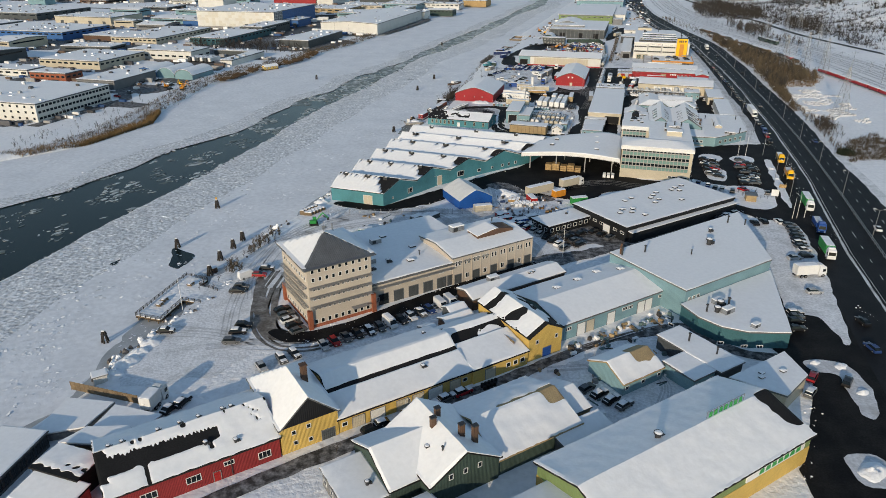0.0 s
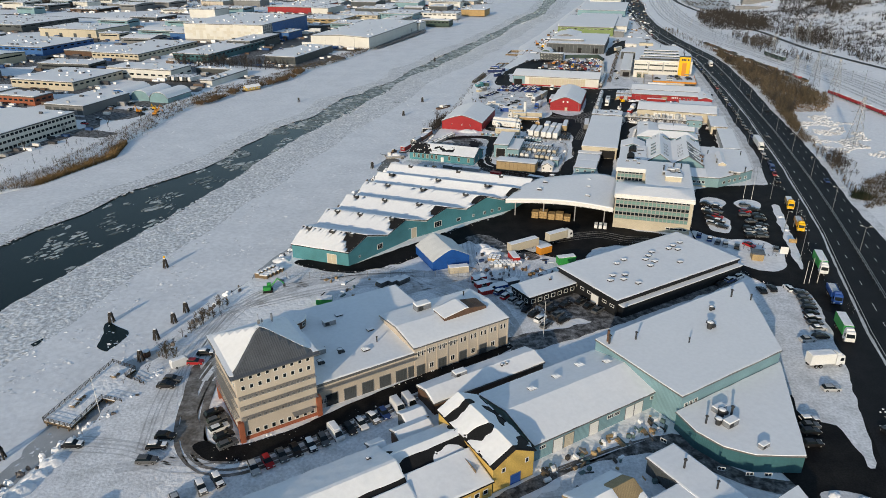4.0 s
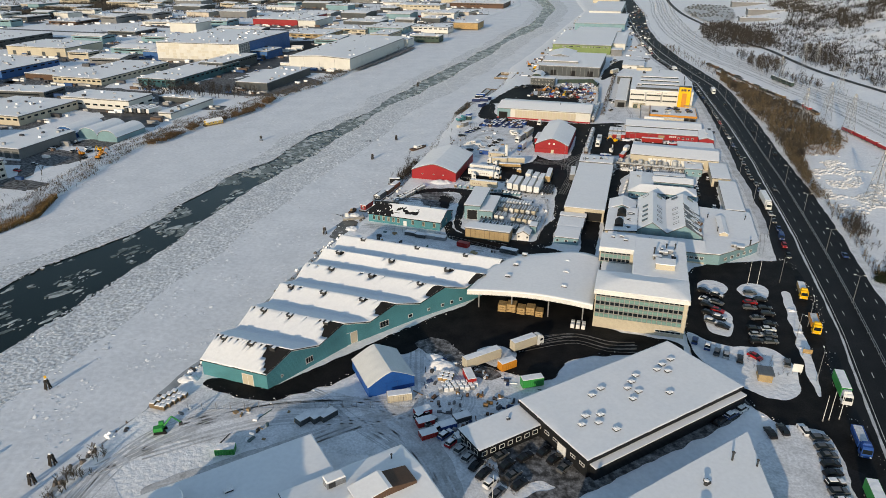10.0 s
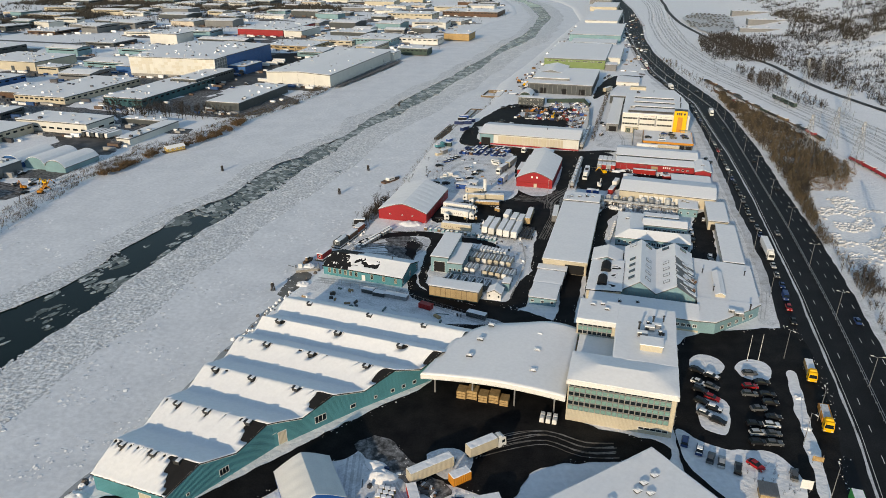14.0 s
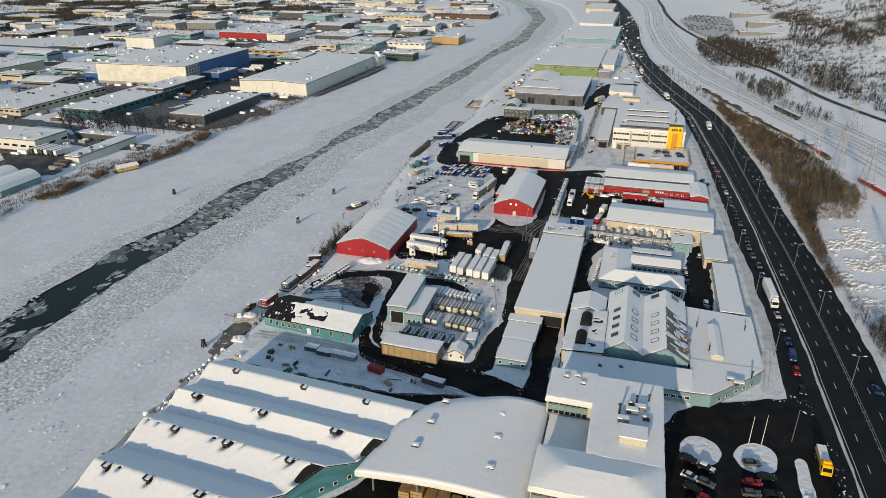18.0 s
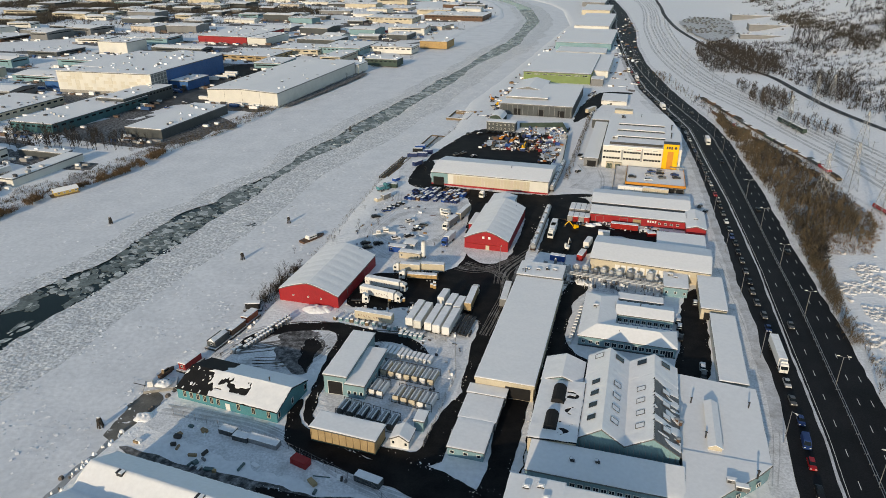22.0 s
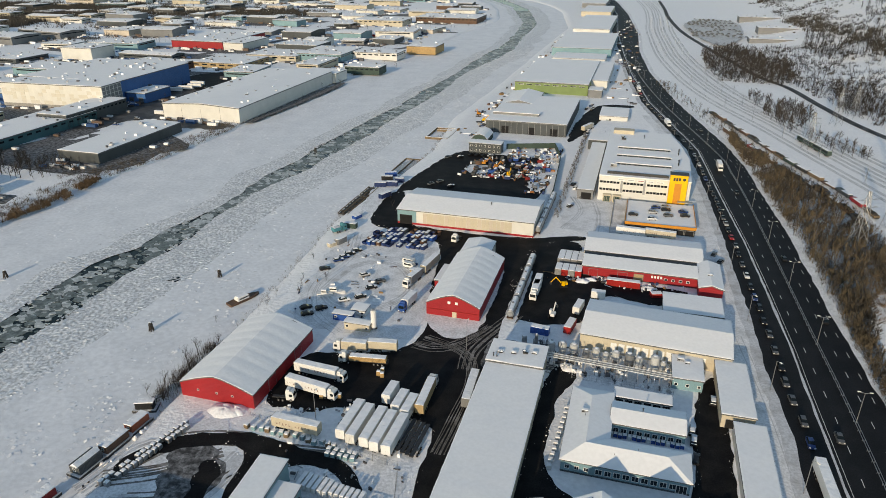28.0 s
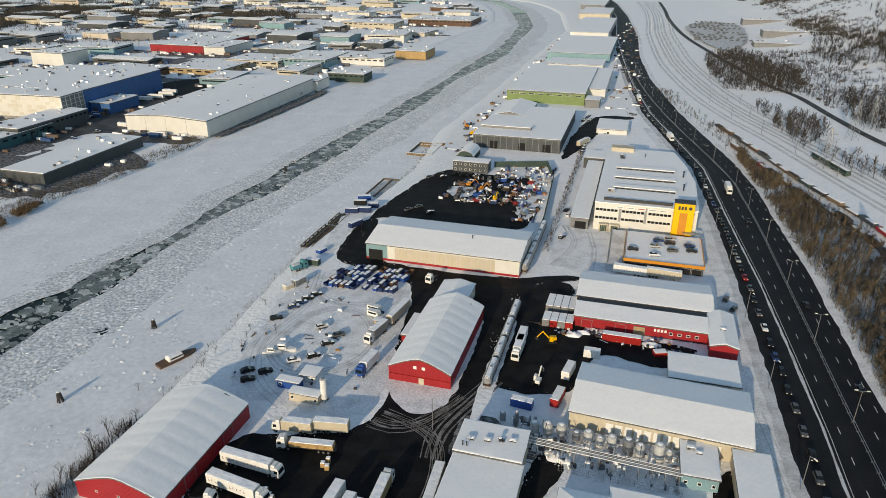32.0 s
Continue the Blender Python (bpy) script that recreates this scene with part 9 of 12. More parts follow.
for x, y, s in ((-108.5, 414, 1.0), (-110, 421, 0.8), (-107, 428, 0.7), (-110.5, 405, 0.6), (-98.2, 467, 0.6), (-104.8, 455.3, 0.5), (-93, 479, 0.55), (-106.2, 495.2, 0.5), (-112, 399, 0.5), (-116, 440, 0.45), (-101, 474, 0.45), (-98, 512, 0.5), (-96, 561, 0.5), (-101, 572, 0.5)):
    tree(spot(FM, x, y, -0.2), rng.randint(0, 4), s, "bare tree on the river bank")
for x, y in ((39, 79), (41, 74), (36, 96.5), (44.5, 71), (85.5, 103.5)):
    tree(spot(FN, x, y), rng.randint(0, 4), 0.45, "slender bare tree beside a house")
for x, y, s in ((-322, 300, 0.9), (-296, 300, 1.0), (-285, 316, 0.8), (-301, 331, 0.8), (-289, 352, 1.0), (-282, 372, 0.9), (-270, 355, 0.6), (-305, 312, 0.7), (-276, 262, 0.7), (-279, 333, 0.7)):
    tree(spot(FM, x, y, -0.1), rng.randint(0, 4), s, "bare tree on the far river bank")
for k in range(30):
    x, y = rng.uniform(-362, -292), rng.uniform(545, 574)
    tree(spot(FM, x, y, 0), rng.randint(0, 4), rng.uniform(0.8, 1.25), "bare tree in the row along the far bank")


def wood(name, label, spots, hmin, hmax, seed, mat_=None, dens=12):
    """Far or dense bare woodland, all stems and twigs in one mesh."""
    r = random.Random(seed)
    g = Geo()
    for x, y, z in spots:
        h = r.uniform(hmin, hmax)
        w = h * r.uniform(0.16, 0.3)
        g.tube((x, y, z - 0.3), (x + r.uniform(-0.4, 0.4), y, z + h * 0.8), 0.02 * h, 0.006 * h, n=3, caps=False)
        for k in range(dens):
            u = r.uniform(0.18, 0.85)
            a = r.uniform(0, math.tau)
            q = w * (1.1 - 0.6 * u) * r.uniform(0.6, 1.3)
            p0 = Vector((x, y, z + h * u * 0.8))
            p1 = p0 + Vector((math.cos(a) * q, math.sin(a) * q, h * r.uniform(0.12, 0.3)))
            g.tube(p0, p1, 0.012 * h, 0.006 * h, n=3, caps=False)
            for e in range(2):
                b = a + r.uniform(-1, 1)
                pm = p0.lerp(p1, r.uniform(0.4, 0.8))
                g.tube(pm, pm + Vector((math.cos(b) * q * 0.5, math.sin(b) * q * 0.5, h * 0.1)), 0.010 * h, 0.005 * h, n=3, caps=False)
    return tagged(new(name, g.done(name, mat_ or TWIG)), label, "woodland", kind="stuff")


def scatter(n, fn, seed):
    r = random.Random(seed)
    out = []
    while len(out) < n:
        p = fn(r)
        if p:
            out.append((p[0], p[1], land(p[0], p[1])))
    return out


def brush(name, label, spots, smin, smax, seed, m, n=14, tw=0.05, flat_=0.75):
    """Bare shrubs seen from afar, each a spray of thin tapering twigs."""
    r = random.Random(seed)
    g = Geo()
    for x, y, z in spots:
        s = r.uniform(smin, smax)
        for k in range(n):
            a, e = r.uniform(0, math.tau), r.uniform(0.1, 1.0)
            bx, by = x + r.gauss(0, s * 0.28), y + r.gauss(0, s * 0.28)
            w = s * tw * r.uniform(0.7, 1.4)
            g.add([(bx - w * math.sin(a + 1.2), by + w * math.cos(a + 1.2), z - 0.2), (bx + w * math.sin(a + 1.2), by - w * math.cos(a + 1.2), z - 0.2 + w),
                   (bx + math.cos(a) * s * e * 0.55, by + math.sin(a) * s * e * 0.55, z + s * flat_ * r.uniform(0.5, 1.15))], [(0, 1, 2)])
    return tagged(new(name, g.done(name, m)), label, "shrub", kind="stuff")


def band(r):
    """Thicket between the highway and the railway."""
    v = r.uniform(485, 740)
    lo = float(np.interp(v, [485, 510, 530, 565, 600, 650, 710, 740], [93.5, 92, 90, 88, 86, 82, 76, 74]))
    hi = float(np.interp(v, [485, 515, 530, 550, 578, 612, 650, 685, 715, 740], [97, 102, 115, 124, 124, 118, 107, 94, 80, 76]))
    return wpos(FM, r.uniform(lo, hi), v)


def inside(P):
    """A place within a grid polygon."""
    xs, ys = [p[0] for p in P], [p[1] for p in P]

    def f(r):
        x, y = r.uniform(min(xs), max(xs)), r.uniform(min(ys), max(ys))
        c = False
        for (ax, ay), (bx, by) in zip(P, P[1:] + P[:1]):
            if (ay > y) != (by > y) and x < ax + (y - ay) * (bx - ax) / (by - ay):
                c = not c
        return wpos(FM, x, y) if c else None
    return f


THICKET = mat("brown_thicket", (0.135, 0.104, 0.068), 0.9, var=0.35, size=9.0, col2=(0.075, 0.064, 0.046))
BRUSH = mat("dark_brushwood", (0.085, 0.076, 0.064), 0.9, var=0.3, size=9.0, col2=(0.05, 0.048, 0.042))
gap = lambda f, s, lo: (lambda r: (lambda p: p if p and nz(p[0], p[1], s, 12) > lo else None)(f(r)))
wood("thicket", "dense brown bare thicket between highway and railway", scatter(520, gap(band, 16, -0.15), 1), 3.0, 8.5, 2, THICKET, 10)
wood("thicket", "grey bare trees in the highway thicket", scatter(420, gap(band, 22, -0.1), 11), 4.0, 9.0, 12, BARK, 10)
wood("thicket", "pale brown saplings in the highway thicket", scatter(300, band, 13), 2.0, 5.0, 14, TWIG, 10)
brush("thicket_undergrowth", "tangled brown undergrowth in the thicket", scatter(1500, gap(band, 14, -0.05), 3), 1.2, 3.2, 4, THICKET, 12, 0.03, 0.9)
wood("thicket", "thin line of bare bushes along the highway verge", scatter(260, lambda r: (lambda y: (hw_right(y) + r.uniform(2.0, 5.5), y))(r.uniform(300, 480)), 5), 1.5, 4.0, 6, THICKET, 8)
wood("thicket", "scattered bushes between highway and railway", scatter(90, lambda r: wpos(FM, float(np.interp(740 + (q := r.uniform(0, 190)), [740, 930], [78, 30])) + r.uniform(-6, 6), 740 + q), 66), 3, 7.5, 67, THICKET, 10)
BELT = [(82.3, 640), (83.5, 614), (89, 582), (90, 543), (89.6, 524), (92, 503), (108, 512), (119, 515), (130, 538), (126, 556), (117, 566), (113, 588), (111, 618), (100, 650), (90, 682), (80, 690)]
wood("thicket", "brown twiggy trees in the highway thicket", scatter(300, gap(inside(BELT), 18, -0.25), 101), 4.5, 8.5, 102, THICKET, 16)
brush("thicket_undergrowth", "rust-brown undergrowth among the trees", scatter(1100, inside(BELT), 103), 1.0, 2.6, 104, THICKET, 12, 0.03, 0.8)
VERGE = [(90.8, 503), (94, 497), (98, 482), (97, 465), (95, 450), (94.5, 425), (92.5, 425), (91.8, 450), (90.8, 478)]
wood("thicket", "dense brown bushes on the highway verge", scatter(150, inside(VERGE), 105), 2.5, 5.5, 106, THICKET, 13)
brush("thicket_undergrowth", "brown undergrowth on the highway verge", scatter(420, inside(VERGE), 107), 1.0, 2.4, 108, THICKET, 12, 0.03, 0.8)
brush("scrub", "low brown scrub under the pylons", scatter(900, inside([(98, 500), (118, 505), (134, 545), (124, 590), (112, 580), (104, 540)]), 4), 0.8, 2.0, 3, REED, 10, 0.05)
brush("scrub", "rust-brown scrub beside the highway", scatter(420, inside([(98, 325), (116, 335), (126, 365), (122, 380), (104, 360)]), 44), 1.2, 3.2, 45, THICKET, 14, 0.04)
brush("evergreen_bush", "dark evergreen bush beside the highway", scatter(36, inside([(96, 336), (102, 336), (102, 344), (97, 344)]), 46), 2.0, 3.4, 47, mat("dark_needles", (0.022, 0.035, 0.018), 0.8, var=0.3, size=1.5), 40, 0.05)


HR = [(240, 600), (207, 685), (169, 788), (153, 860), (140, 935), (122, 985), (104, 1080), (84, 1190), (66, 1300), (55, 1400), (44, 1560), (40, 1700), (30, 1900)]
hill_road = lambda v: float(np.interp(v, [p[1] for p in HR], [p[0] for p in HR]))


def slope(r):
    v = r.uniform(560, 1900)
    q = r.uniform(0, 1) ** 0.8 * 430
    if v > 1200 and q < 150:
        return None
    x, y = wpos(FM, hill_road(v) + 9 + q, v)
    low_ = 0.25 if q < 130 else 0.0
    return (x, y) if nz(x, y, 80, 5) + 0.6 * nz(x, y, 27, 6) + low_ > r.uniform(-0.3, 0.35) else None


def foot(r):
    v = r.uniform(640, 1180)
    x, y = wpos(FM, hill_road(v) + 9 + abs(r.gauss(0, 45)), v)
    return (x, y) if nz(x, y, 40, 25) > -0.12 else None


def rim(r):
    v = r.uniform(900, 1900)
    x, y = wpos(FM, hill_road(v) + r.uniform(150, 300), v)
    return (x, y) if nz(x, y, 120, 15) > 0.0 else None


wood("hill_foot_wood", "grey bare trees along the foot of the hill", scatter(900, foot, 73), 4, 9, 74, BARK, 8)
brush("hill_brush", "dark bare shrubs in patches on the snowy hill", scatter(9500, slope, 7), 2.2, 5.4, 8, BRUSH, 13, 0.05, 0.8)
wood("hill_wood", "bare trees scattered over the snowy hill", scatter(900, slope, 70), 5, 9, 71, BARK, 7)
brush("hill_top_wood", "dark dense wood along the hill crest", scatter(1500, rim, 40), 5, 9, 41, BRUSH, 15, 0.045, 1.0)
wood("hill_wood", "dark bare wood on the lower hill slope", scatter(330, inside([(207, 1258), (262, 1204), (276, 1130), (251, 1067), (194, 1093), (190, 1170)]), 81), 6, 11, 82, BARK, 9)
wood("hill_wood", "dark wood over the upper hill", scatter(560, inside([(272, 1219), (300, 1420), (420, 1500), (520, 1380), (420, 1180), (300, 1120)]), 83), 7, 12, 84, BARK, 8)
wood("hill_foot_wood", "bare trees beside the hill road", scatter(260, inside([(178, 964), (212, 962), (198, 831), (162, 832)]), 85), 4, 9, 86, BARK, 10)
RAILWOOD = [(76, 1130), (114, 1180), (137, 1112), (160, 1065), (158, 990), (138, 946), (112, 950), (86, 955), (76, 1020)]
wood("rail_wood", "dense bare wood between the railway and the hill", scatter(700, inside(RAILWOOD), 9), 7, 12, 10, BARK, 8)
brush("rail_wood_floor", "dark undergrowth in the railway wood", scatter(650, inside(RAILWOOD), 91), 2, 4, 92, BRUSH, 12, 0.05)
wood("rail_wood", "grey birches below the hill road", scatter(150, inside([(99, 896), (117, 860), (142, 850), (136, 800), (116, 765), (107, 812)]), 12), 6, 11, 13, None, 12)
wood("rail_wood", "clump of bare birches on the open snow", scatter(26, inside([(124, 755), (146, 755), (150, 712), (136, 705)]), 22), 6, 10, 23, None, 14)
brush("bank_scrub", "brown scrub along the far river bank", [(bank_l(y) + random.Random(int(y * 7)).uniform(-15, 0.5), y, -0.3) for y in np.linspace(300, 790, 2300)], 1.0, 3.4, 5, THICKET, 9, 0.04)
brush("bank_scrub", "low scrub along the quay edge", [(shore(y) + random.Random(int(y * 9)).uniform(-0.8, 3), y, -0.5) for y in np.linspace(395, 720, 330)], 0.6, 1.9, 6, THICKET, 9, 0.035)
wood("bank_wood", "row of bare trees on the far bank", scatter(90, inside([(-405, 570), (-364, 532), (-300, 546), (-276, 566), (-318, 576), (-364, 566)]), 61), 7, 11, 62, None, 11)
brush("far_wood", "grey woodland belt beyond the industrial district", scatter(5200, lambda r: wpos(FM, r.uniform(-1300, -620), r.uniform(1000, 1900)) if r.random() < 0.3 else wpos(FM, r.uniform(-1300, -560), r.uniform(1330, 1470)), 14), 4, 9, 15, BRUSH, 10, 0.06, 0.9)
CORNER = [(-884, 967), (-903, 1094), (-928, 1254), (-955, 1430), (-1000, 1570), (-1060, 1550), (-1050, 1390), (-1110, 1290), (-1020, 1090), (-990, 960)]
brush("far_wood", "dark belt of bare trees along the far railway bank", scatter(2600, inside(CORNER), 111), 5, 10, 112, BRUSH, 12, 0.06, 0.9)
wood("far_wood", "bare trees among the far industrial buildings", scatter(420, lambda r: wpos(FM, r.uniform(-700, -230), r.uniform(700, 1500)), 16), 4, 8, 17, None, 5)
fbank = lambda v: float(np.interp(v, [420, 430, 469, 491, 522, 554], [-272, -270, -270.5, -263, -257.5, -264]))
brush("bank_reeds", "dense brown reeds and scrub along the far bank", scatter(620, gap(lambda r: (lambda v: wpos(FM, fbank(v) - abs(r.gauss(0, 4)), v))(r.uniform(420, 556)), 9, -0.1), 121), 1.4, 2.8, 122, mat("brown_reed", (0.20, 0.13, 0.075), 0.9, var=0.3, size=3.0), 16, 0.05, 0.9)
brush("bank_scrub", "grey-brown scrub behind the far bank", scatter(520, gap(lambda r: (lambda v: wpos(FM, fbank(v) - r.uniform(4, 26), v))(r.uniform(415, 570)), 12, 0.0), 123), 1.0, 2.6, 124, THICKET, 12, 0.03, 0.8)
# reeds on the far bank
r = random.Random(4)
g = Geo()
for k in range(5200):
    v = r.uniform(236, 330)
    u = float(np.interp(v, [236, 262, 306, 330], [-264, -249, -246, -258])) - abs(r.gauss(0, 5)) * (1 if v < 300 else 0.7)
    x, y = wpos(FM, u, v)
    h = r.uniform(1.2, 2.3)
    a, c = r.uniform(-0.25, 0.25), r.uniform(-0.2, 0.2)
    w = 0.09
    g.add([(x - w, y, -1.3), (x + w, y, -1.3), (x + a, y + c, h - 0.9)], [(0, 1, 2)])
    g.add([(x, y - w, -1.3), (x, y + w, -1.3), (x + c, y + a, h - 1.0)], [(0, 1, 2)])
tagged(new("reeds", g.done("reeds", REED)), "brown dry reeds at the river edge", "reed", kind="stuff")
wood("reed_scrub", "dark scrub behind the reeds", scatter(130, lambda r: wpos(FM, r.uniform(-285, -256), r.uniform(240, 345)), 18), 1.0, 3.5, 19, None, 7)
# rocks on the hill
g = Geo()
r = random.Random(8)
for k in range(700):
    p = slope(r)
    if not p:
        continue
    x, y = p[0] + r.uniform(-25, 25), p[1] + r.uniform(-25, 25)
    z = land(x, y)
    s = r.uniform(0.6, 2.6)
    n = 6
    base = [(x + math.cos(i) * s * r.uniform(0.7, 1.6), y + math.sin(i) * s * r.uniform(0.7, 1.3)) for i in np.linspace(0, math.tau, n, endpoint=False)]
    g.add([(bx, by, z - 0.8) for bx, by in base] + [(x + (bx - x) * 0.55, y + (by - y) * 0.55, z + s * r.uniform(0.25, 0.6)) for bx, by in base],
          [(i, (i + 1) % n, (i + 1) % n + n, i + n) for i in range(n)] + [tuple(range(n, 2 * n))])
tagged(new("rock_outcrops", g.done("rock_outcrops", ROCK)), "bare grey rock outcrops on the snowy hill", "rock", kind="stuff")
# rubble on the snow field beside the highway
g = Geo()
for k in range(1500):
    u, v = r.uniform(97, 128), r.uniform(405, 505)
    if nz(u, v, 12, 2) < 0.02:
        continue
    x, y = wpos(FM, u, v)
    s = r.uniform(0.25, 0.8)
    g.box(x - s, x + s * 1.3, y - s, y + s, -0.1, s * 0.9, 0, s * 0.35)
tagged(new("rubble", g.done("rubble", SNOW_DIRTY)), "snow-dusted rubble heaps on the open field", "rubble", kind="stuff")

# ---- railway ----
RAIL = [(196, 430), (185, 495), (172, 570), (157, 640), (134, 715), (111, 790), (90, 850), (74, 910), (60, 985), (46, 1090), (38, 1200), (30, 1350), (28, 1500), (20, 1700), (0, 1900)]
for k, off in enumerate((-18, -13.5, -6, -1.5, 3, 7.5, 15, 19.5)):
    tagged(strip("track_bed", RAIL, off - 1.25, off + 1.25, 0.05 + 0.002 * k, TRODDEN, "snowy railway track bed", "railway", 0.2, FM), kind="structure")
    for e in (-0.72, 0.72):
        strip("rail", RAIL, off + e - 0.1, off + e + 0.1, 0.12, DARK_STEEL, "dark steel rail in the snow", "railway", 0.0, FM)
PR = smooth_line([wpos(FM, *p) for p in RAIL], 1.0)


def by_rail(i, off, z=0.0):
    t = (PR[min(i + 2, len(PR) - 1)] - PR[i]).normalized()
    n = Vector((t.y, -t.x))
    p = PR[i] + n * off
    return Matrix.Translation((p.x, p.y, z)) @ Matrix.Rotation(math.atan2(t.y, t.x), 4, "Z")


mast = None
for i in range(60, 1100, 46):
    for off in (-11.5, 2.2, 12.5):
        if mast is None:
            mast = thing("catenary_mast", by_rail(i, off), "grey lattice catenary mast with a bracket arm", "mast", "catenary masts")
            part("post", Geo().box(-0.12, 0.12, -0.12, 0.12, 0, 8.2).done("post", STEEL), mast)
            part("arm", Geo().tube((0, 0, 7.0), (0, 3.0, 7.3), 0.06, n=4).tube((0, 0, 6.0), (0, 3.0, 7.2), 0.05, n=4).tube((0, 0, 7.0), (0, -3.0, 7.3), 0.06, n=4).done("arm", STEEL), mast)
        else:
            copy_thing(mast, by_rail(i, off))
g = Geo()
for off in (-9.5, -5, 0, 4.5):
    for i in range(10, 1050, 46):
        a, b = by_rail(i, off).translation, by_rail(i + 46, off).translation
        g.tube((a.x, a.y, 6.4), (b.x, b.y, 6.4), 0.03, n=3, caps=False)
tagged(new("catenary_wire", g.done("catenary_wire", DARK_STEEL)), "thin overhead railway wires", "wire", kind="stuff")
SIDING = smooth_line([wpos(FM, *p) for p in [(166, 440), (155, 495), (146, 531), (137, 563), (126, 593), (116, 640), (99, 688), (84, 740), (71, 784), (60, 820)]], 1.0)
PR, main_line = SIDING, PR
tagged(strip("track_bed", [(166, 440), (155, 495), (146, 531), (137, 563), (126, 593), (116, 640), (99, 688), (84, 740), (71, 784), (60, 820)], -1.3, 1.3, 0.07, TRODDEN, "snowy siding track bed", "railway", 0.2, FM), kind="structure")
for off in (-5.2, 4.8):
    tagged(strip("track_bed", [(126, 593), (116, 640), (99, 688), (84, 740), (71, 784), (60, 820)], off - 1.3, off + 1.3, 0.072, TRODDEN, "snowy siding track bed", "railway", 0.2, FM), kind="structure")
rw = random.Random(6)
L = 12.2
for i, off in [(48 + 13 * k, 0) for k in range(7)] + [(168 + 13 * k, -5.2) for k in range(13)] + [(178 + 13 * k, 4.8) for k in range(17)]:
    if i > len(PR) - 12:
        continue
    c = RED_HALL if i < 135 or rw.random() < 0.12 else rw.choice([WOOD, BROWN_CLAD, DGREY_CLAD, BROWN_CLAD, DGREEN, DARK_STEEL])
    top = rw.choice([1.5, 1.9, 2.4, 2.4, 2.9]) if off else 2.6
    w = thing("freight_wagon", by_rail(i, off, 0.15), "dark freight wagon standing on the snowy siding" if off else "red freight wagon with a snowy top", "railway wagon", "freight wagons")
    part("body", Geo().box(-L / 2 + 0.3, L / 2 - 0.3, -1.35, 1.35, 0.9, top).done("body", c), w)
    if rw.random() < 0.65 or not off:
        q = rw.uniform(0.45, 1.0) if off else 1.0
        part("snow_cover", Geo().box(-L / 2 + 0.5, (L - 1) * q - L / 2 + 0.5, -1.15, 1.15, top, top + 0.22, 0, 0.15).done("snow_cover", SNOW), w)
    else:
        part("load", Geo().box(-4.2, -0.8, -1.0, 1.0, top, top + 0.7, 0, 0.3).box(0.6, 3.8, -0.9, 0.9, top, top + 0.5, 0, 0.2).done("load", BARK), w)
    part("chassis", Geo().box(-L / 2, L / 2, -1.0, 1.0, 0.6, 0.9).done("chassis", DARK_STEEL), w)
    for x in (-L / 2 + 2, L / 2 - 2):
        for y in (-0.75, 0.75):
            part("wheel", BIGWHEEL, w, "", pose(x, y, 0.5))
PR = main_line
for i in (298, 317):
    w = thing("rail_car", by_rail(i, -6.0, 0.15), "green and white railcar with a snowy roof", "train", "railcars")
    part("body", Geo().box(-9, 9, -1.4, 1.4, 0.9, 3.6, 0, 0.1).done("body", DGREEN), w)
    part("window_band", Geo().box(-8.4, 8.4, -1.42, 1.42, 2.2, 3.0).done("window_band", GLASS), w)
    part("snow_cover", Geo().box(-8.8, 8.8, -1.2, 1.2, 3.6, 3.8, 0, 0.15).done("snow_cover", SNOW), w)
    for x in (-6, 6):
        part("bogie", Geo().box(x - 1.2, x + 1.2, -1.0, 1.0, 0, 0.9, 0, 0.1).done("bogie", DARK_STEEL), w)


# ---- pylons, lamps, poles ----
def pylon(m, h=26):
    p = thing("pylon", m, "grey-green lattice power pylon", "pylon", "power pylons")
    g = Geo()
    lv = [0, 5, 10, 15, 19, 23, h]
    wd = lambda z: 2.6 * (1 - z / h) + 0.35
    for z0, z1 in zip(lv, lv[1:]):
        a, b = wd(z0), wd(z1)
        c0 = [(-a, -a), (a, -a), (a, a), (-a, a)]
        c1 = [(-b, -b), (b, -b), (b, b), (-b, b)]
        for i in range(4):
            j = (i + 1) % 4
            g.tube((*c0[i], z0), (*c1[i], z1), 0.11, n=4, caps=False)
            g.tube((*c0[i], z0), (*c1[j], z1), 0.06, n=3, caps=False)
            g.tube((*c0[j], z0), (*c1[i], z1), 0.06, n=3, caps=False)
            g.tube((*c1[i], z1), (*c1[j], z1), 0.05, n=3, caps=False)
    part("lattice", g.done("lattice", STEEL), p)
    for z, w in ((h * 0.72, 6.5), (h * 0.86, 5.0)):
        part("cross_arm", Geo().tube((-w, 0, z), (w, 0, z), 0.1, n=4).tube((-w, 0, z), (0, 0, z + 1.2), 0.06, n=3).tube((w, 0, z), (0, 0, z + 1.2), 0.06, n=3).done("cross_arm", STEEL), p)
    return p


PYL = [(109.8, 567.7), (129.3, 593.7), (134.5, 556), (116, 424), (150, 800), (168, 830), (158, 690), (120, 730)]
for k, (x, y) in enumerate(PYL):
    pylon(spot(FM, x, y, 0, 30), 26 if k < 5 else 22)


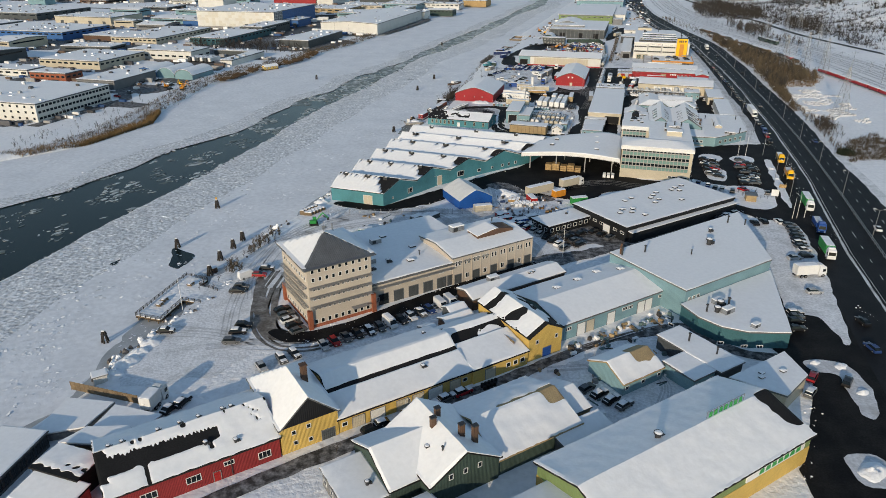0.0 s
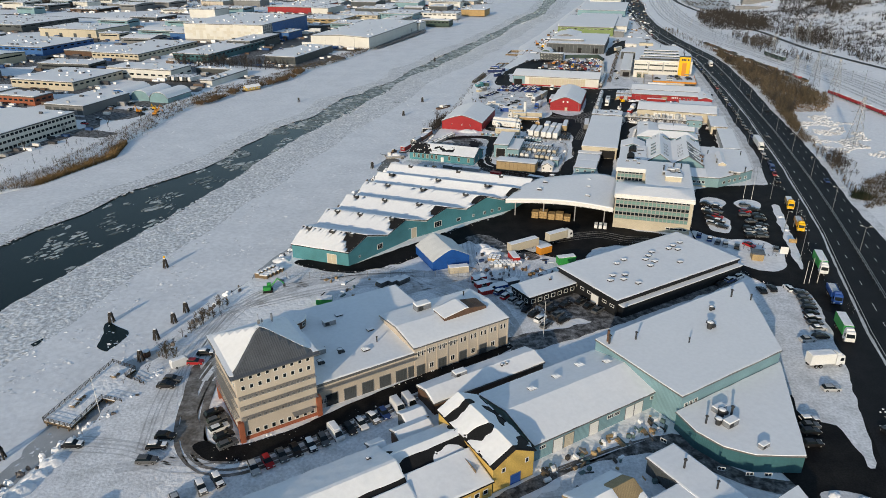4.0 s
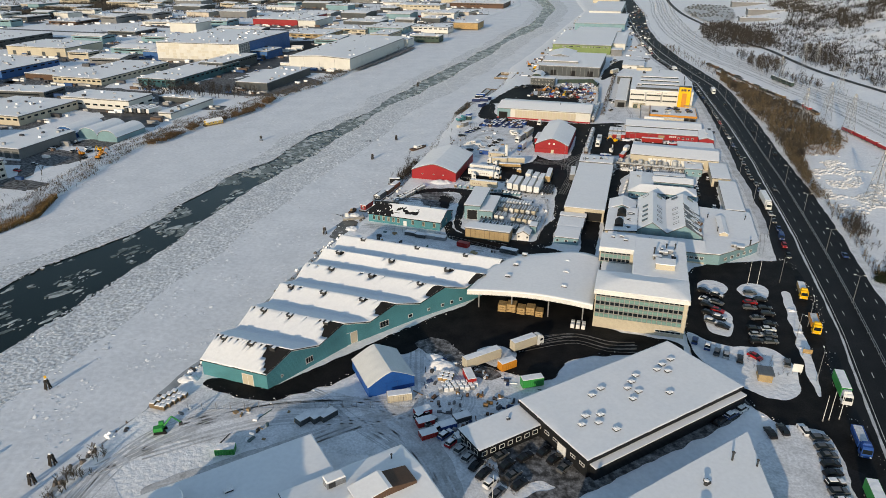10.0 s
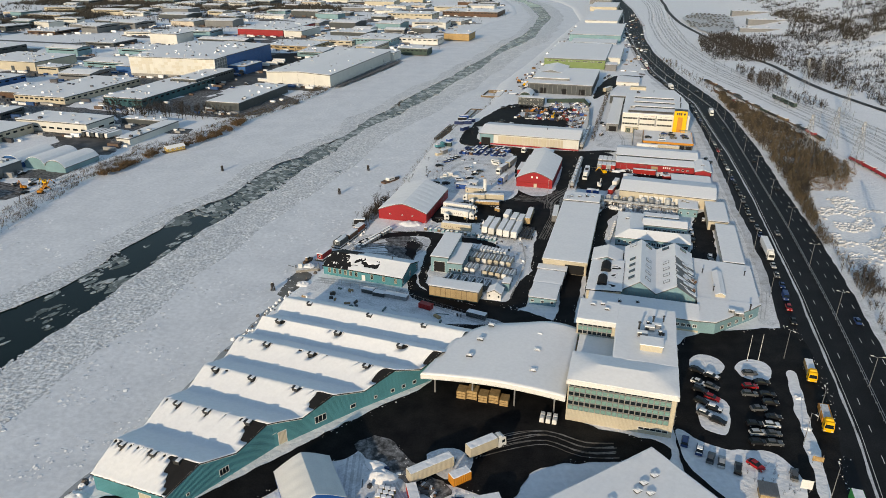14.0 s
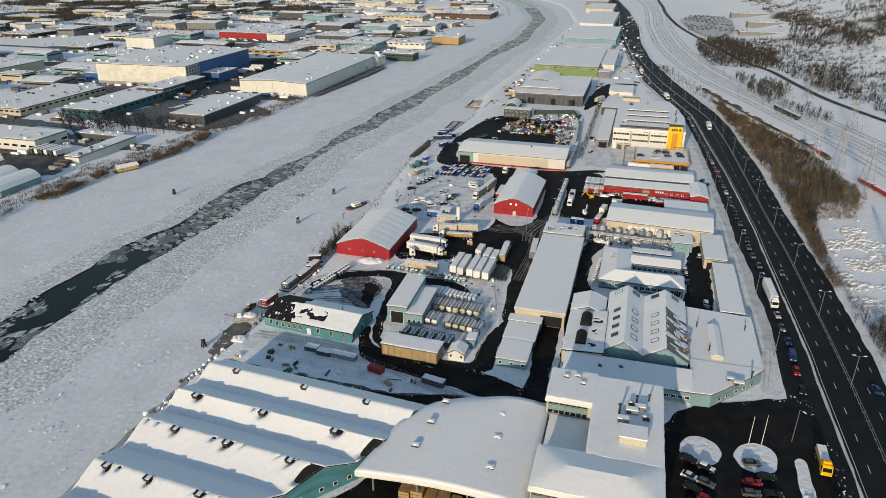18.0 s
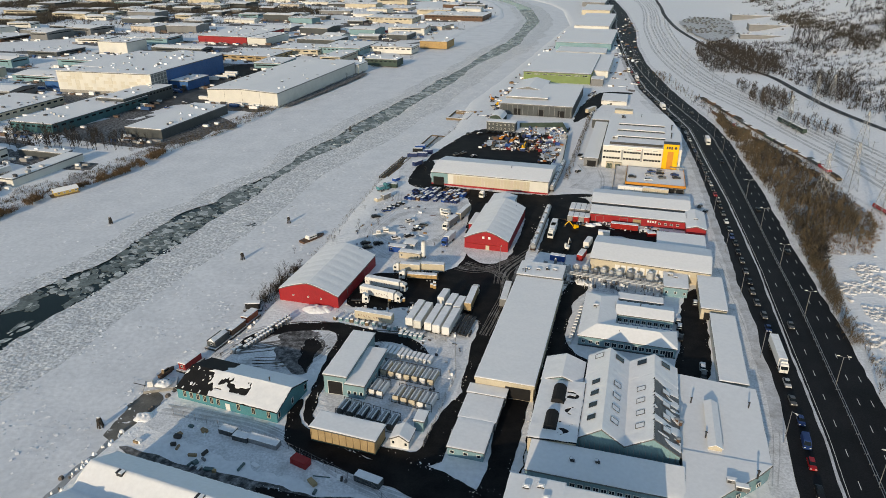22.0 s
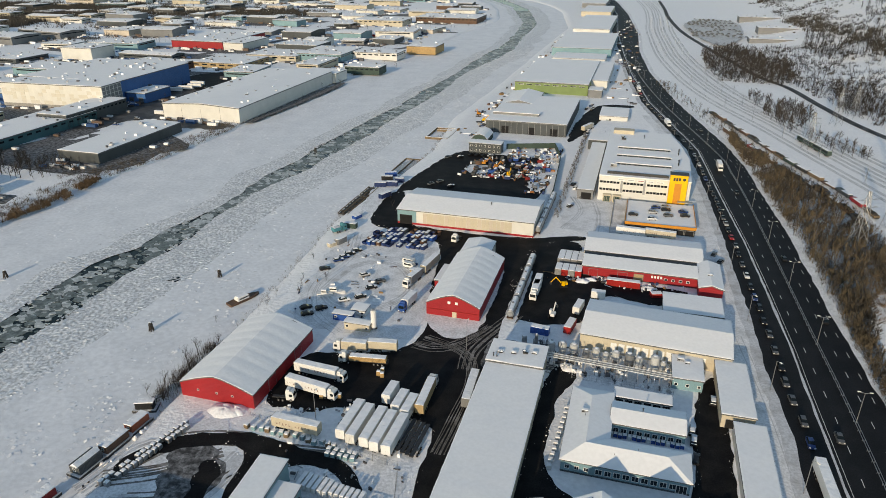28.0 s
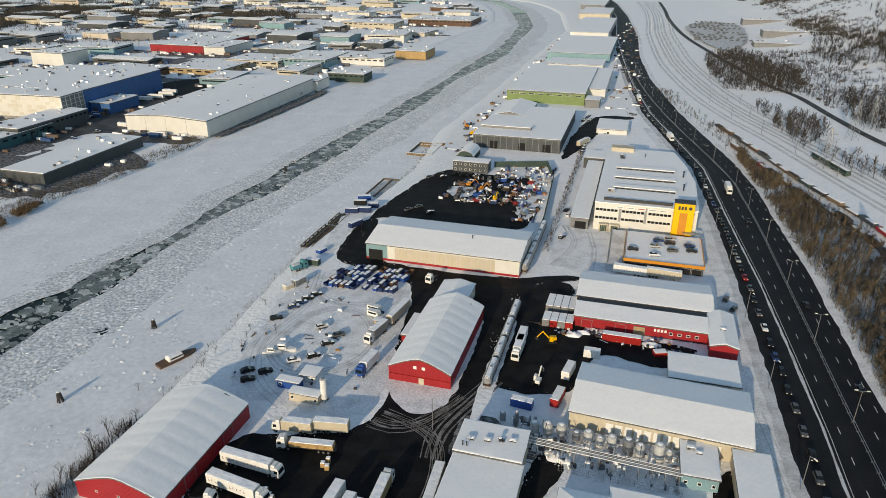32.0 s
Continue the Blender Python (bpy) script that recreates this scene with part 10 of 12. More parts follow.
def lamp(m, double=True):
    key = ("lamp", double)
    if key not in PROTO:
        p = thing("street_lamp", m, "tall grey street lamp with " + ("two arms" if double else "one arm"), "street lamp", "street lamps")
        part("pole", Geo().tube((0, 0, 0), (0, 0, 10.2), 0.11, 0.07, n=8).done("pole", STEEL), p)
        for s in (-1, 1) if double else (1,):
            part("arm", Geo().tube((0, 0, 10.1), (0, s * 1.5, 10.5), 0.05, n=6).done("arm", STEEL), p)
            part("lantern", Geo().box(-0.18, 0.18, s * 1.5 - 0.45, s * 1.5 + 0.45, 10.42, 10.6, 0, 0.05).done("lantern", LAMP), p)
        PROTO[key] = p
        return p
    return copy_thing(PROTO[key], m)


for i in range(85, 1000, 41):
    lamp(on_hw(i, 0.0, 0.1))
    if i > 230:
        lamp(Matrix.Translation((hw_left(PH[i].y + 15) - 1.0, PH[i].y + 15, 0.1)) @ Matrix.Rotation(0.3 - math.pi / 2 * 2, 4, "Z"), False)
for x, y, fr in ((-58.8, 400, FM), (62.5, 264, FM), (65.8, 295.4, FM), (-29, 447, FM)):
    lamp(spot(fr, x, y), False)
for x, y, h in ((50.8, 321, 9.5), (54.2, 322.4, 9.5), (62, 246.5, 9), (64.6, 247.6, 9), (60.4, 245.6, 8)):
    p = thing("flagpole", spot(FM, x, y), "white bare flagpole beside the car park", "flagpole", "flagpoles")
    part("pole", Geo().tube((0, 0, 0), (0, 0, h), 0.09, 0.05, n=8).done("pole", WHITE), p)
    part("foot", Geo().tube((0, 0, 0), (0, 0, 0.4), 0.2, n=8).done("foot", CONCRETE), p)
p = thing("flagpole", spot(FN, 23.6, 169.4, -0.3), "white flagpole beside the pier", "flagpole", "flagpoles")
part("pole", Geo().tube((0, 0, 0), (0, 0, 10), 0.08, 0.04, n=8).done("pole", WHITE), p)
p = thing("flagpole", spot(FN, 131, 141.5), "tall white flagpole on the street corner", "flagpole", "flagpoles")
part("pole", Geo().tube((0, 0, 0), (0, 0, 11), 0.09, 0.05, n=8).done("pole", WHITE), p)
for m, L in ((spot(FM, 57.6, 266), 1), (spot(FM, 62.2, 277), 0)):
    p = thing("sign_board", m, "white sign board on short posts", "sign")
    for x in (-1.0, 1.0):
        part("post", Geo().box(x - 0.06, x + 0.06, -0.06, 0.06, 0, 3.0).done("post", STEEL), p)
    part("panel", Geo().box(-1.3, 1.3, -0.12, -0.06, 1.0, 3.6 if L else 2.4).done("panel", WHITE if L else PALLET), p)
wc = bld(FM, 46.8, 50.4, 259.6, 263.6, 2.6, TAN, "flat", name="timber_kiosk", label="small tan timber kiosk with an open top", snow=0.0, category="kiosk")


# ---- river: dolphins, pier, boats, barges ----
def dolphin(m, mark=False):
    d = thing("mooring_dolphin", m, "black timber mooring dolphin with a snow cap", "mooring post", "mooring dolphins")
    for k in range(6):
        a = k * 1.047
        part("timber_post", Geo().tube((math.cos(a) * 0.9, math.sin(a) * 0.9, -0.6), (math.cos(a) * 0.3, math.sin(a) * 0.3, 3.2), 0.2, n=6).done("timber_post", BARK), d)
    part("band", Geo().tube((0, 0, 2.1), (0, 0, 2.4), 0.75, n=10).done("band", DARK_STEEL), d)
    part("snow_cap", Geo().tube((0, 0, 3.2), (0, 0, 3.4), 0.5, 0.25, n=8).done("snow_cap", SNOW), d)
    if mark:
        part("mark", Geo().box(-0.3, 0.3, -0.05, 0.05, 3.3, 4.2).done("mark", YELLOW), d)
    return d


for x, y in ((31.7, 214), (40.9, 197.4), (4.0, 164.8), (46.9, 204.2), (51.3, 208.8), (35.5, 188.5)):
    dolphin(spot(FN, x, y, ICE_Z))
dolphin(spot(FN, 52.1, 243.1, ICE_Z), True)
for x, y in ((-216, 448.3), (-135.1, 430.6), (-115.0, 324.6), (-135.7, 472.4), (-176, 640)):
    dolphin(spot(FM, x, y, ICE_Z))
for k, (fr, pts) in enumerate(((FN, [(29.6, 213.4), (31.5, 214.4), (32.6, 210.7), (35.6, 205.6), (33.4, 201.5), (29.6, 199.1), (28.2, 197.0), (25.9, 201.3), (28.3, 206.0)]), (FM, [(-153.6, 458), (-151.2, 457.5), (-148.7, 467.5), (-150.6, 469)]), (FN, [(8, 212), (12, 210), (15, 214), (11, 217)]))):
    flat("water", fr, pts, ICE_Z + 0.05, WATER, "dark open hole in the river ice", "water", 0.8)
flat("wet_ice", FN, [(-6, 145), (-1.5, 150), (0.9, 155), (5.9, 162.3), (12.2, 171.6), (22, 183), (33.3, 191), (40.5, 192), (46, 190), (36, 176), (28, 168), (18, 158), (8, 146), (-4, 138), (-12, 136)], ICE_Z + 0.045, WET_ICE, "grey wet ice along the quay", "ice", 1.2)

pr = thing("pier", spot(FN, 22, 176), "broad timber pier with dark rails on piles, deck under snow", "pier")
DECK = [(-9.6, -3.7), (-4.6, -9.5), (2.8, -1.5), (6.5, -5.6), (12.2, -1.2), (8.8, 5.2), (11.5, 7.0), (7.1, 13.2)]
MID = (0.6, 0.4)
shrink = lambda k: [(x + (MID[0] - x) * k, y + (MID[1] - y) * k) for x, y in DECK]
part("deck", Geo().slab(DECK, -0.42, -0.15).done("deck", WOOD), pr)
part("snow_cover", Geo().slab(shrink(0.015), -0.15, -0.02).done("snow_cover", SNOW), pr)
for k, (p, q) in enumerate(zip(DECK, DECK[1:] + DECK[:1])):
    p, q = Vector(p), Vector(q)
    n = max(2, round((q - p).length / 1.7))
    if k != 3:
        g = Geo()
        for i in range(n + 1):
            a = p.lerp(q, i / n)
            g.box(a.x - 0.07, a.x + 0.07, a.y - 0.07, a.y + 0.07, -0.15, 0.95)
        for z in (0.3, 0.6, 0.92):
            g.tube((p.x, p.y, z), (q.x, q.y, z), 0.055, n=4)
        part("railing", g.done("railing", BARK), pr)
    part("beam", Geo().tube((p.x, p.y, -0.55), (q.x, q.y, -0.55), 0.14, n=4).done("beam", BARK), pr)
    for i in range(0, n, 2):
        a = p.lerp(q, (i + 0.5) / n)
        part("timber_post", Geo().tube((a.x, a.y, -1.9), (a.x, a.y, -0.4), 0.16, n=6).done("timber_post", WOOD), pr)
for x, y in ((18.9, 174.6), (20.5, 176.7), (28.7, 182.3)):
    b_ = thing("bench", spot(FN, x, y, -0.02, 45), "snow-covered picnic bench on the pier", "bench", "pier benches")
    part("top", Geo().box(-1.0, 1.0, -0.4, 0.4, 0.7, 0.82).done("top", SNOW), b_)
    for yy in (-0.8, 0.6):
        part("seat", Geo().box(-1.0, 1.0, yy, yy + 0.25, 0.42, 0.5).done("seat", WOOD), b_)
    for xx in (-0.7, 0.6):
        part("leg", Geo().box(xx, xx + 0.1, -0.75, 0.75, 0, 0.7, 0, 0.2, 0.0).done("leg", WOOD), b_)
bs = thing("stone_beacon", spot(FN, 36.9, 190.2, ICE_Z), "round brick mooring base capped with snow", "mooring post")
part("drum", Geo().tube((0, 0, -0.3), (0, 0, 1.6), 1.3, 1.2, n=12).done("drum", BROWN_CLAD), bs)
part("snow_cap", Geo().tube((0, 0, 1.6), (0, 0, 1.8), 1.25, 1.0, n=12).done("snow_cap", SNOW), bs)


def boat(m, hull, cabin=None, L=9.0, label="laid-up boat with a white cabin under snow"):
    b = thing("boat", m, label, "boat", "boats")
    w = L * 0.15
    sec = [(-L / 2, 0.9), (-L / 4, 1.0), (0, 1.0), (L / 4, 0.85), (L * 0.4, 0.5), (L / 2, 0.05)]
    vs, fs = [], []
    for x, k in sec:
        vs += [(x, -w * k, 1.2), (x, -w * k * 0.7, 0), (x, w * k * 0.7, 0), (x, w * k, 1.2)]
    n = len(sec)
    for i in range(n - 1):
        for j in range(3):
            a = i * 4 + j
            fs.append((a, a + 1, a + 5, a + 4))
        fs.append((i * 4 + 3, i * 4, i * 4 + 4, i * 4 + 7))
    fs.append((3, 2, 1, 0))
    part("hull", mesh("hull", vs, fs, hull), b)
    part("cabin", Geo().box(-L * 0.25, L * 0.12, -w * 0.7, w * 0.7, 1.2, 2.5, 0, 0.2).done("cabin", cabin or WHITE), b)
    part("window_band", Geo().box(-L * 0.2, L * 0.1, -w * 0.68, w * 0.68, 1.7, 2.1).done("window_band", GLASS), b)
    part("snow_cover", Geo().box(-L * 0.23, L * 0.1, -w * 0.6, w * 0.6, 2.5, 2.65, 0, 0.1).done("snow_cover", SNOW), b)
    return b


boat(spot(FM, -116.5, 458.5, ICE_Z - 0.3, 66), BROWN_CLAD, WHITE, 13, "old work boat frozen in by the quay")
boat(spot(FM, -85.5, 470.5, 0, 10), WHITE, WHITE, 8, "white motor boat laid up on land")
boat(spot(FM, -88, 467.5, 0, 14), WHITE, WHITE, 6, "small white boat laid up on land")
hb = thing("houseboat", spot(FM, -267.5, 476, ICE_Z, 62), "yellow timber houseboat with a snowy pitched roof, frozen in", "houseboat")
part("hull", Geo().box(-7.5, 6.2, -2.4, 2.4, -0.2, 0.7, 0, 0.15).done("hull", WOOD), hb)
part("cabin", Geo().prism([(-2.1, 0.7), (2.1, 0.7), (2.1, 2.7), (0, 3.9), (-2.1, 2.7)], -5.6, 5.8).done("cabin", YELLOW_WALL), hb, "", pose(0, 0, 0, 0, 0, 90))
part("snow_cover", Geo().prism([(-2.5, 2.6), (0, 3.95), (2.5, 2.6), (2.5, 2.85), (0, 4.25), (-2.5, 2.85)], -6.0, 6.2).done("snow_cover", SNOW_ROOF), hb, "", pose(0, 0, 0, 0, 0, 90))
for k in range(4):
    part("window", window_mesh("window", 1.1, 0.9, WHITE, GLASS, 1), hb, "", pose(-4 + 2.8 * k, -2.12, 1.3))
part("window", window_mesh("window", 1.0, 0.9, WHITE, GLASS, 1), hb, "", pose(-5.82, 0.4, 1.4, 0, 0, -90))
for x, y, c, L, w, a, lab in ((-108.9, 357, RED_WALL, 7.2, 1.3, 83, "dark red floating cabin with a white-framed window"), (-107.6, 370.5, DGREY_CLAD, 7.0, 1.7, 84, "dark boat with a pitched snowy tarpaulin roof"), (-106.3, 378.8, BROWN_CLAD, 7.4, 1.4, 85, "brown floating cabin moored at the quay"),
                              (-105.8, 387, BRICK, 6.2, 1.3, 85, "small rust-red floating cabin"), (-108.6, 394, BLACK_CLAD, 5.0, 1.0, 20, "black boarded landing stage shelter")):
    h = thing("barge", spot(FM, x, y, ICE_Z, a), lab, "barge", "moored barges")
    part("hull", Geo().box(-L / 2 - 0.7, L / 2 + 0.7, -w - 0.5, w + 0.5, -0.3, 0.7, 0, -0.1).done("hull", DARK_STEEL), h)
    part("deck", Geo().box(-L / 2 - 0.7, L / 2 + 0.7, -w - 0.5, w + 0.5, 0.7, 0.8).done("deck", SNOW_DIRTY), h)
    part("cabin", Geo().box(-L / 2, L / 2, -w, w, 0.8, 3.0).done("cabin", c), h)
    if c is DGREY_CLAD:
        part("roof_snow", Geo().add([(-L / 2, -w, 2.6), (L / 2, -w, 2.6), (L / 2, w, 2.6), (-L / 2, w, 2.6), (-L / 2, 0, 3.9), (L / 2, 0, 3.9)], [(0, 1, 5, 4), (2, 3, 4, 5), (0, 4, 3), (1, 2, 5), (3, 2, 1, 0)]).done("roof_snow", SNOW), h)
    else:
        part("roof_snow", Geo().box(-L / 2 - 0.15, L / 2 + 0.15, -w - 0.15, w + 0.15, 3.0, 3.2, 0, 0.1).done("roof_snow", SNOW), h)
    part("window", window_mesh("window", 0.9, 0.9, WHITE, GLASS), h, "", pose(-L / 2 - 0.02, 0, 1.5, 0, 0, -90))
pb = thing("work_barge", spot(FM, -110.8, 345, ICE_Z, 30), "grey flat work barge with stacked gear and snow", "barge")
part("hull", Geo().box(-4.5, 4.5, -2.6, 2.6, -0.3, 0.9, 0, -0.2).done("hull", CONCRETE), pb)
part("deck", Geo().box(-4.5, 4.5, -2.6, 2.6, 0.9, 1.0).done("deck", SNOW_DIRTY), pb)
part("wheelhouse", Geo().box(-3.6, -2.0, -1.0, 0.6, 1.0, 2.8, 0, 0.1).done("wheelhouse", WHITE), pb)
part("hatch", Geo().box(-0.6, 2.4, -1.2, 1.2, 1.0, 1.6, 0, 0.1).done("hatch", BROWN_CLAD), pb)
part("boom", Geo().tube((-4.2, 0, 1.0), (-7.5, 0.6, 2.2), 0.12, n=6).done("boom", DARK_STEEL), pb)
boat(spot(FM, -113.4, 351.2, ICE_Z - 0.2, 82), BROWN_CLAD, WOOD, 6, "old wooden rowing boat frozen in beside the barge")
flat("wet_ice", FM, [(-106, 320), (-112, 322), (-113, 332), (-115, 341), (-107, 343), (-104, 332)], ICE_Z + 0.05, mat("muddy_ice", (0.20, 0.185, 0.16), 0.5, var=0.2, size=3, col2=(0.10, 0.095, 0.085)), "brown muddy ice beside the barge", "ice", 1.5)
for x0, x1, y0, y1 in ((-118.3, -113.2, 546, 571), (-118.2, -113.0, 573, 586)):
    j = thing("old_jetty", spot(FM, (x0 + x1) / 2, (y0 + y1) / 2, ICE_Z), "derelict dark timber jetty frame frozen into the river edge", "jetty", "old jetties")
    w, d = (x1 - x0) / 2, (y1 - y0) / 2
    for k in range(int(2 * d / 4) + 1):
        y = -d + 4 * k
        part("cross_beam", Geo().box(-w, w, y - 0.18, y + 0.18, 0.9, 1.2).done("cross_beam", BARK), j)
        for xx in (-w, w):
            part("timber_post", Geo().tube((xx, y, -0.5), (xx, y, 1.2), 0.16, n=5).done("timber_post", BARK), j)
    for xx in (-w, 0, w):
        part("beam", Geo().box(xx - 0.2, xx + 0.2, -d, d, 1.2, 1.45).done("beam", WOOD), j)
    part("deck", Geo().box(-w, w, -d, d, 0.5, 0.55).done("deck", DARK_STEEL), j)
flat("water", FM, [(-116.5, 614), (-116, 642), (-105.8, 640.5), (-102.5, 622), (-103, 612)], ICE_Z + 0.06, WET_ICE, "grey wet basin ice by the quay", "ice", 0.8)
fr_ = thing("timber_dock", spot(FM, -110, 627, ICE_Z), "timber dock frame round a wet basin", "jetty")
for x0, x1, y0, y1 in ((-7, -6.5, -13, 15), (-7, 5, 14.6, 15), (-2, -1.6, -13, 15), (2.5, 2.9, -13, 14)):
    part("beam", Geo().box(x0, x1, y0, y1, -0.2, 0.7).done("beam", WOOD), fr_)
bs_ = thing("dock_basin", spot(FM, -111, 702, ICE_Z), "snowy timber dock basin with a boarded rim", "jetty")
for x0, x1, y0, y1 in ((-9, -8, -12, 14), (-9, 7, -12.5, -11), (-9, 6, 13, 14.5), (6, 7, -12, 10), (-7, 4, 8, 8.6)):
    part("rim", Geo().box(x0, x1, y0, y1, -0.3, 1.5).done("rim", WOOD), bs_)
    part("snow_cover", Geo().box(x0 + 0.1, x1 - 0.1, y0 + 0.1, y1 - 0.1, 1.5, 1.62).done("snow_cover", SNOW), bs_)
# silo, huts and heaps on the snowy lot
s = thing("cement_silo", spot(FM, -61.9, 450.2), "white upright silo on a frame", "silo")
part("shell", Geo().tube((0, 0, 1.2), (0, 0, 7.6), 0.95, n=16).tube((0, 0, 0.4), (0, 0, 1.2), 0.3, 0.95, n=16).done("shell", WHITE), s)
for a in range(4):
    part("leg", Geo().box(0.7 * math.cos(a * 1.57 + 0.8) - 0.08, 0.7 * math.cos(a * 1.57 + 0.8) + 0.08, 0.7 * math.sin(a * 1.57 + 0.8) - 0.08, 0.7 * math.sin(a * 1.57 + 0.8) + 0.08, 0, 1.5).done("leg", STEEL), s)
part("top_rail", Geo().tube((0, 0, 7.6), (0, 0, 8.0), 0.5, n=8).done("top_rail", STEEL), s)
for x, y, w, d, h, c in ((-74.5, 453.8, 7, 2.6, 2.6, BLUE), (-70.5, 459.5, 5, 5, 2.4, WHITE), (-67.2, 449.4, 9, 3, 2.8, CREAM), (-62.6, 494, 2.2, 2.2, 2, PALLET)):
    b = bld(FM, x - w / 2, x + w / 2, y - d / 2, y + d / 2, h, c, "flat", name="site_hut", label="small site hut with a snowy roof on the lot", category="hut", slab=0.12, snow=0.14)
    win_row(b, "S", 2, 0.9, 1.0, 1.0)
for x, y, w in ((-67.2, 502, 5), (-66.0, 498.5, 4.5)):
    c = thing("caravan", spot(FM, x, y, 0.1, -12), "white caravan under snow", "caravan", "caravans")
    part("body", body_profile([(-w / 2, 0.5), (w / 2, 0.5), (w / 2 + 0.2, 1.4), (w / 2 - 0.3, 2.4), (-w / 2 + 0.2, 2.4), (-w / 2 - 0.1, 1.4)], 2.1, 0.05).done("body", WHITE), c)
    part("window_band", Geo().box(-w / 2 + 0.6, w / 2 - 0.6, -1.07, 1.07, 1.4, 2.0).done("window_band", GLASS), c)
    for y_ in (-0.9, 0.9):
        part("wheel", WHEEL, c, "", pose(0, y_, 0.33))


def heap(fr, x, y, r, h, label="heap of ploughed snow"):
    n, k = 18, 7
    sd = x * 0.37 + y * 0.11
    vs, fs = [], []
    for j in range(k):
        u = j / (k - 1)
        for i in range(n):
            a = i * math.tau / n
            q = r * (1 - u) * (1 + 0.35 * nz(math.cos(a) * 1.3, math.sin(a) * 1.3, 1.0, sd)) + 0.01
            px, py = math.cos(a) * q * 1.25, math.sin(a) * q * 0.85
            vs.append((px, py, h * 0.75 * (1 - (1 - u) ** 2.2) * (1 + 0.5 * nz(px, py, 0.9, sd + 3)) + 0.2 * nz(px, py, 0.45, sd + 7) * min(1, u * 4) - (0.08 if j == 0 else 0)))
    for j in range(k - 1):
        for i in range(n):
            fs.append((j * n + i, j * n + (i + 1) % n, (j + 1) * n + (i + 1) % n, (j + 1) * n + i))
    fs.append(tuple((k - 1) * n + i for i in range(n)))
    return thing("ploughed_snow", spot(fr, x, y), label, "snow heap", "snow heaps", "", mesh("ploughed_snow", vs, fs, SNOW, True))


for fr, x, y, r_, h_ in ((FM, -40, 243, 3.2, 1.8), (FM, -43, 246, 2.4, 1.4), (FM, 62.7, 305, 1.3, 0.9), (FM, 62.4, 291, 1.3, 0.8), (FM, 62.2, 281, 1.2, 0.8), (FN, 146, 62.5, 1.6, 1.0), (FN, 140.5, 54.5, 1.5, 0.9), (FN, 142.5, 66.5, 1.3, 0.8), (FN, 118, 40, 3, 1.4),
                         (FM, -70.2, 398.6, 2.5, 1.4), (FM, -67.0, 396.2, 2.2, 1.2), (FM, -86, 398.5, 4, 1.6), (FM, -83, 399.5, 3, 1.3), (FN, 7, 150, 2.6, 1.5), (FN, 10, 153, 2.2, 1.3), (FN, 13, 156, 2.4, 1.2), (FN, 3, 146, 2.2, 1.1), (FM, 4, 446, 3, 1.4), (FM, -14, 451, 3, 1.5), (FM, -18, 447, 2.4, 1.2),
                         (FM, 1.5, 505.5, 2.4, 1.3), (FM, 5, 508, 2.0, 1.0), (FM, 26, 506.5, 2.6, 1.1), (FM, -62, 492, 2.4, 1.6), (FM, -68, 470, 2.0, 1.0), (FM, -110, 345, 2.2, 1.0), (FM, -105, 330, 2.4, 1.1), (FM, -106, 217, 2.5, 1.2)):
    heap(fr, x, y, r_, h_)


# ---- fences ----
def fence(fr, pts, h, m, label, gap=3.5, solid=False, name="fence"):
    f = thing(name, spot(fr, *pts[0]), label, "fence")
    inv = f.matrix_world.inverted()
    g, p_me = Geo(), Geo().box(-0.05, 0.05, -0.05, 0.05, 0, h).done("post", m)
    for (x0, y0), (x1, y1) in zip(pts, pts[1:]):
        L = math.hypot(x1 - x0, y1 - y0)
        n = max(1, int(L / gap))
        A, B = inv @ spot(fr, x0, y0).translation, inv @ spot(fr, x1, y1).translation
        for k in range(n + 1):
            part("post", p_me, f, "", Matrix.Translation(A.lerp(B, k / n)))
        d = (B - A).normalized()
        s = Vector((-d.y, d.x, 0)) * 0.02
        if solid:
            q = [A - s, B - s, B + s, A + s]
            g.add([(v.x, v.y, 0.05) for v in q] + [(v.x, v.y, h * 0.97) for v in q], [(3, 2, 1, 0), (4, 5, 6, 7), (0, 1, 5, 4), (1, 2, 6, 5), (2, 3, 7, 6), (3, 0, 4, 7)])
        else:
            for z in (0.15, h * 0.5, h * 0.95):
                g.tube((A.x, A.y, z), (B.x, B.y, z), 0.025, n=3, caps=False)
            for k in range(int(L / 0.5)):
                c = A.lerp(B, (k + 0.5) * 0.5 / L)
                g.tube((c.x, c.y, 0.1), (c.x, c.y, h * 0.95), 0.012, n=3, caps=False)
    part("infill", g.done("infill", m), f)
    return f


fence(FN, [(-5, 145.5), (6.5, 132.5)], 2.2, WOOD, "weathered board fence at the quay end", 1.2, True)
fence(FM, [(-98, 205), (-70, 214), (-42, 222), (-36, 230)], 2.2, STEEL, "wire mesh fence on steel posts")
fence(FM, [(-98, 333.5), (-64, 330.5), (-34, 322), (-28, 318)], 2.2, STEEL, "wire mesh fence on steel posts")
fence(FM, [(-78, 398.5), (-60, 393), (-32, 390.5), (-27, 372), (-27, 340)], 2.2, STEEL, "wire mesh fence around the depot")
fence(FM, [(-22.5, 548), (-22.5, 600), (-26.5, 664)], 3.4, DGREEN, "tall green screen fence around the plant yard", 3, True)
fence(FM, [(-62, 676), (-33, 686), (-28, 668)], 3.6, DGREEN, "tall dark green screen fence behind the yard", 3, True)
fence(FM, [(5, 441), (34, 440.5)], 2.0, STEEL, "wire mesh fence before the plant")
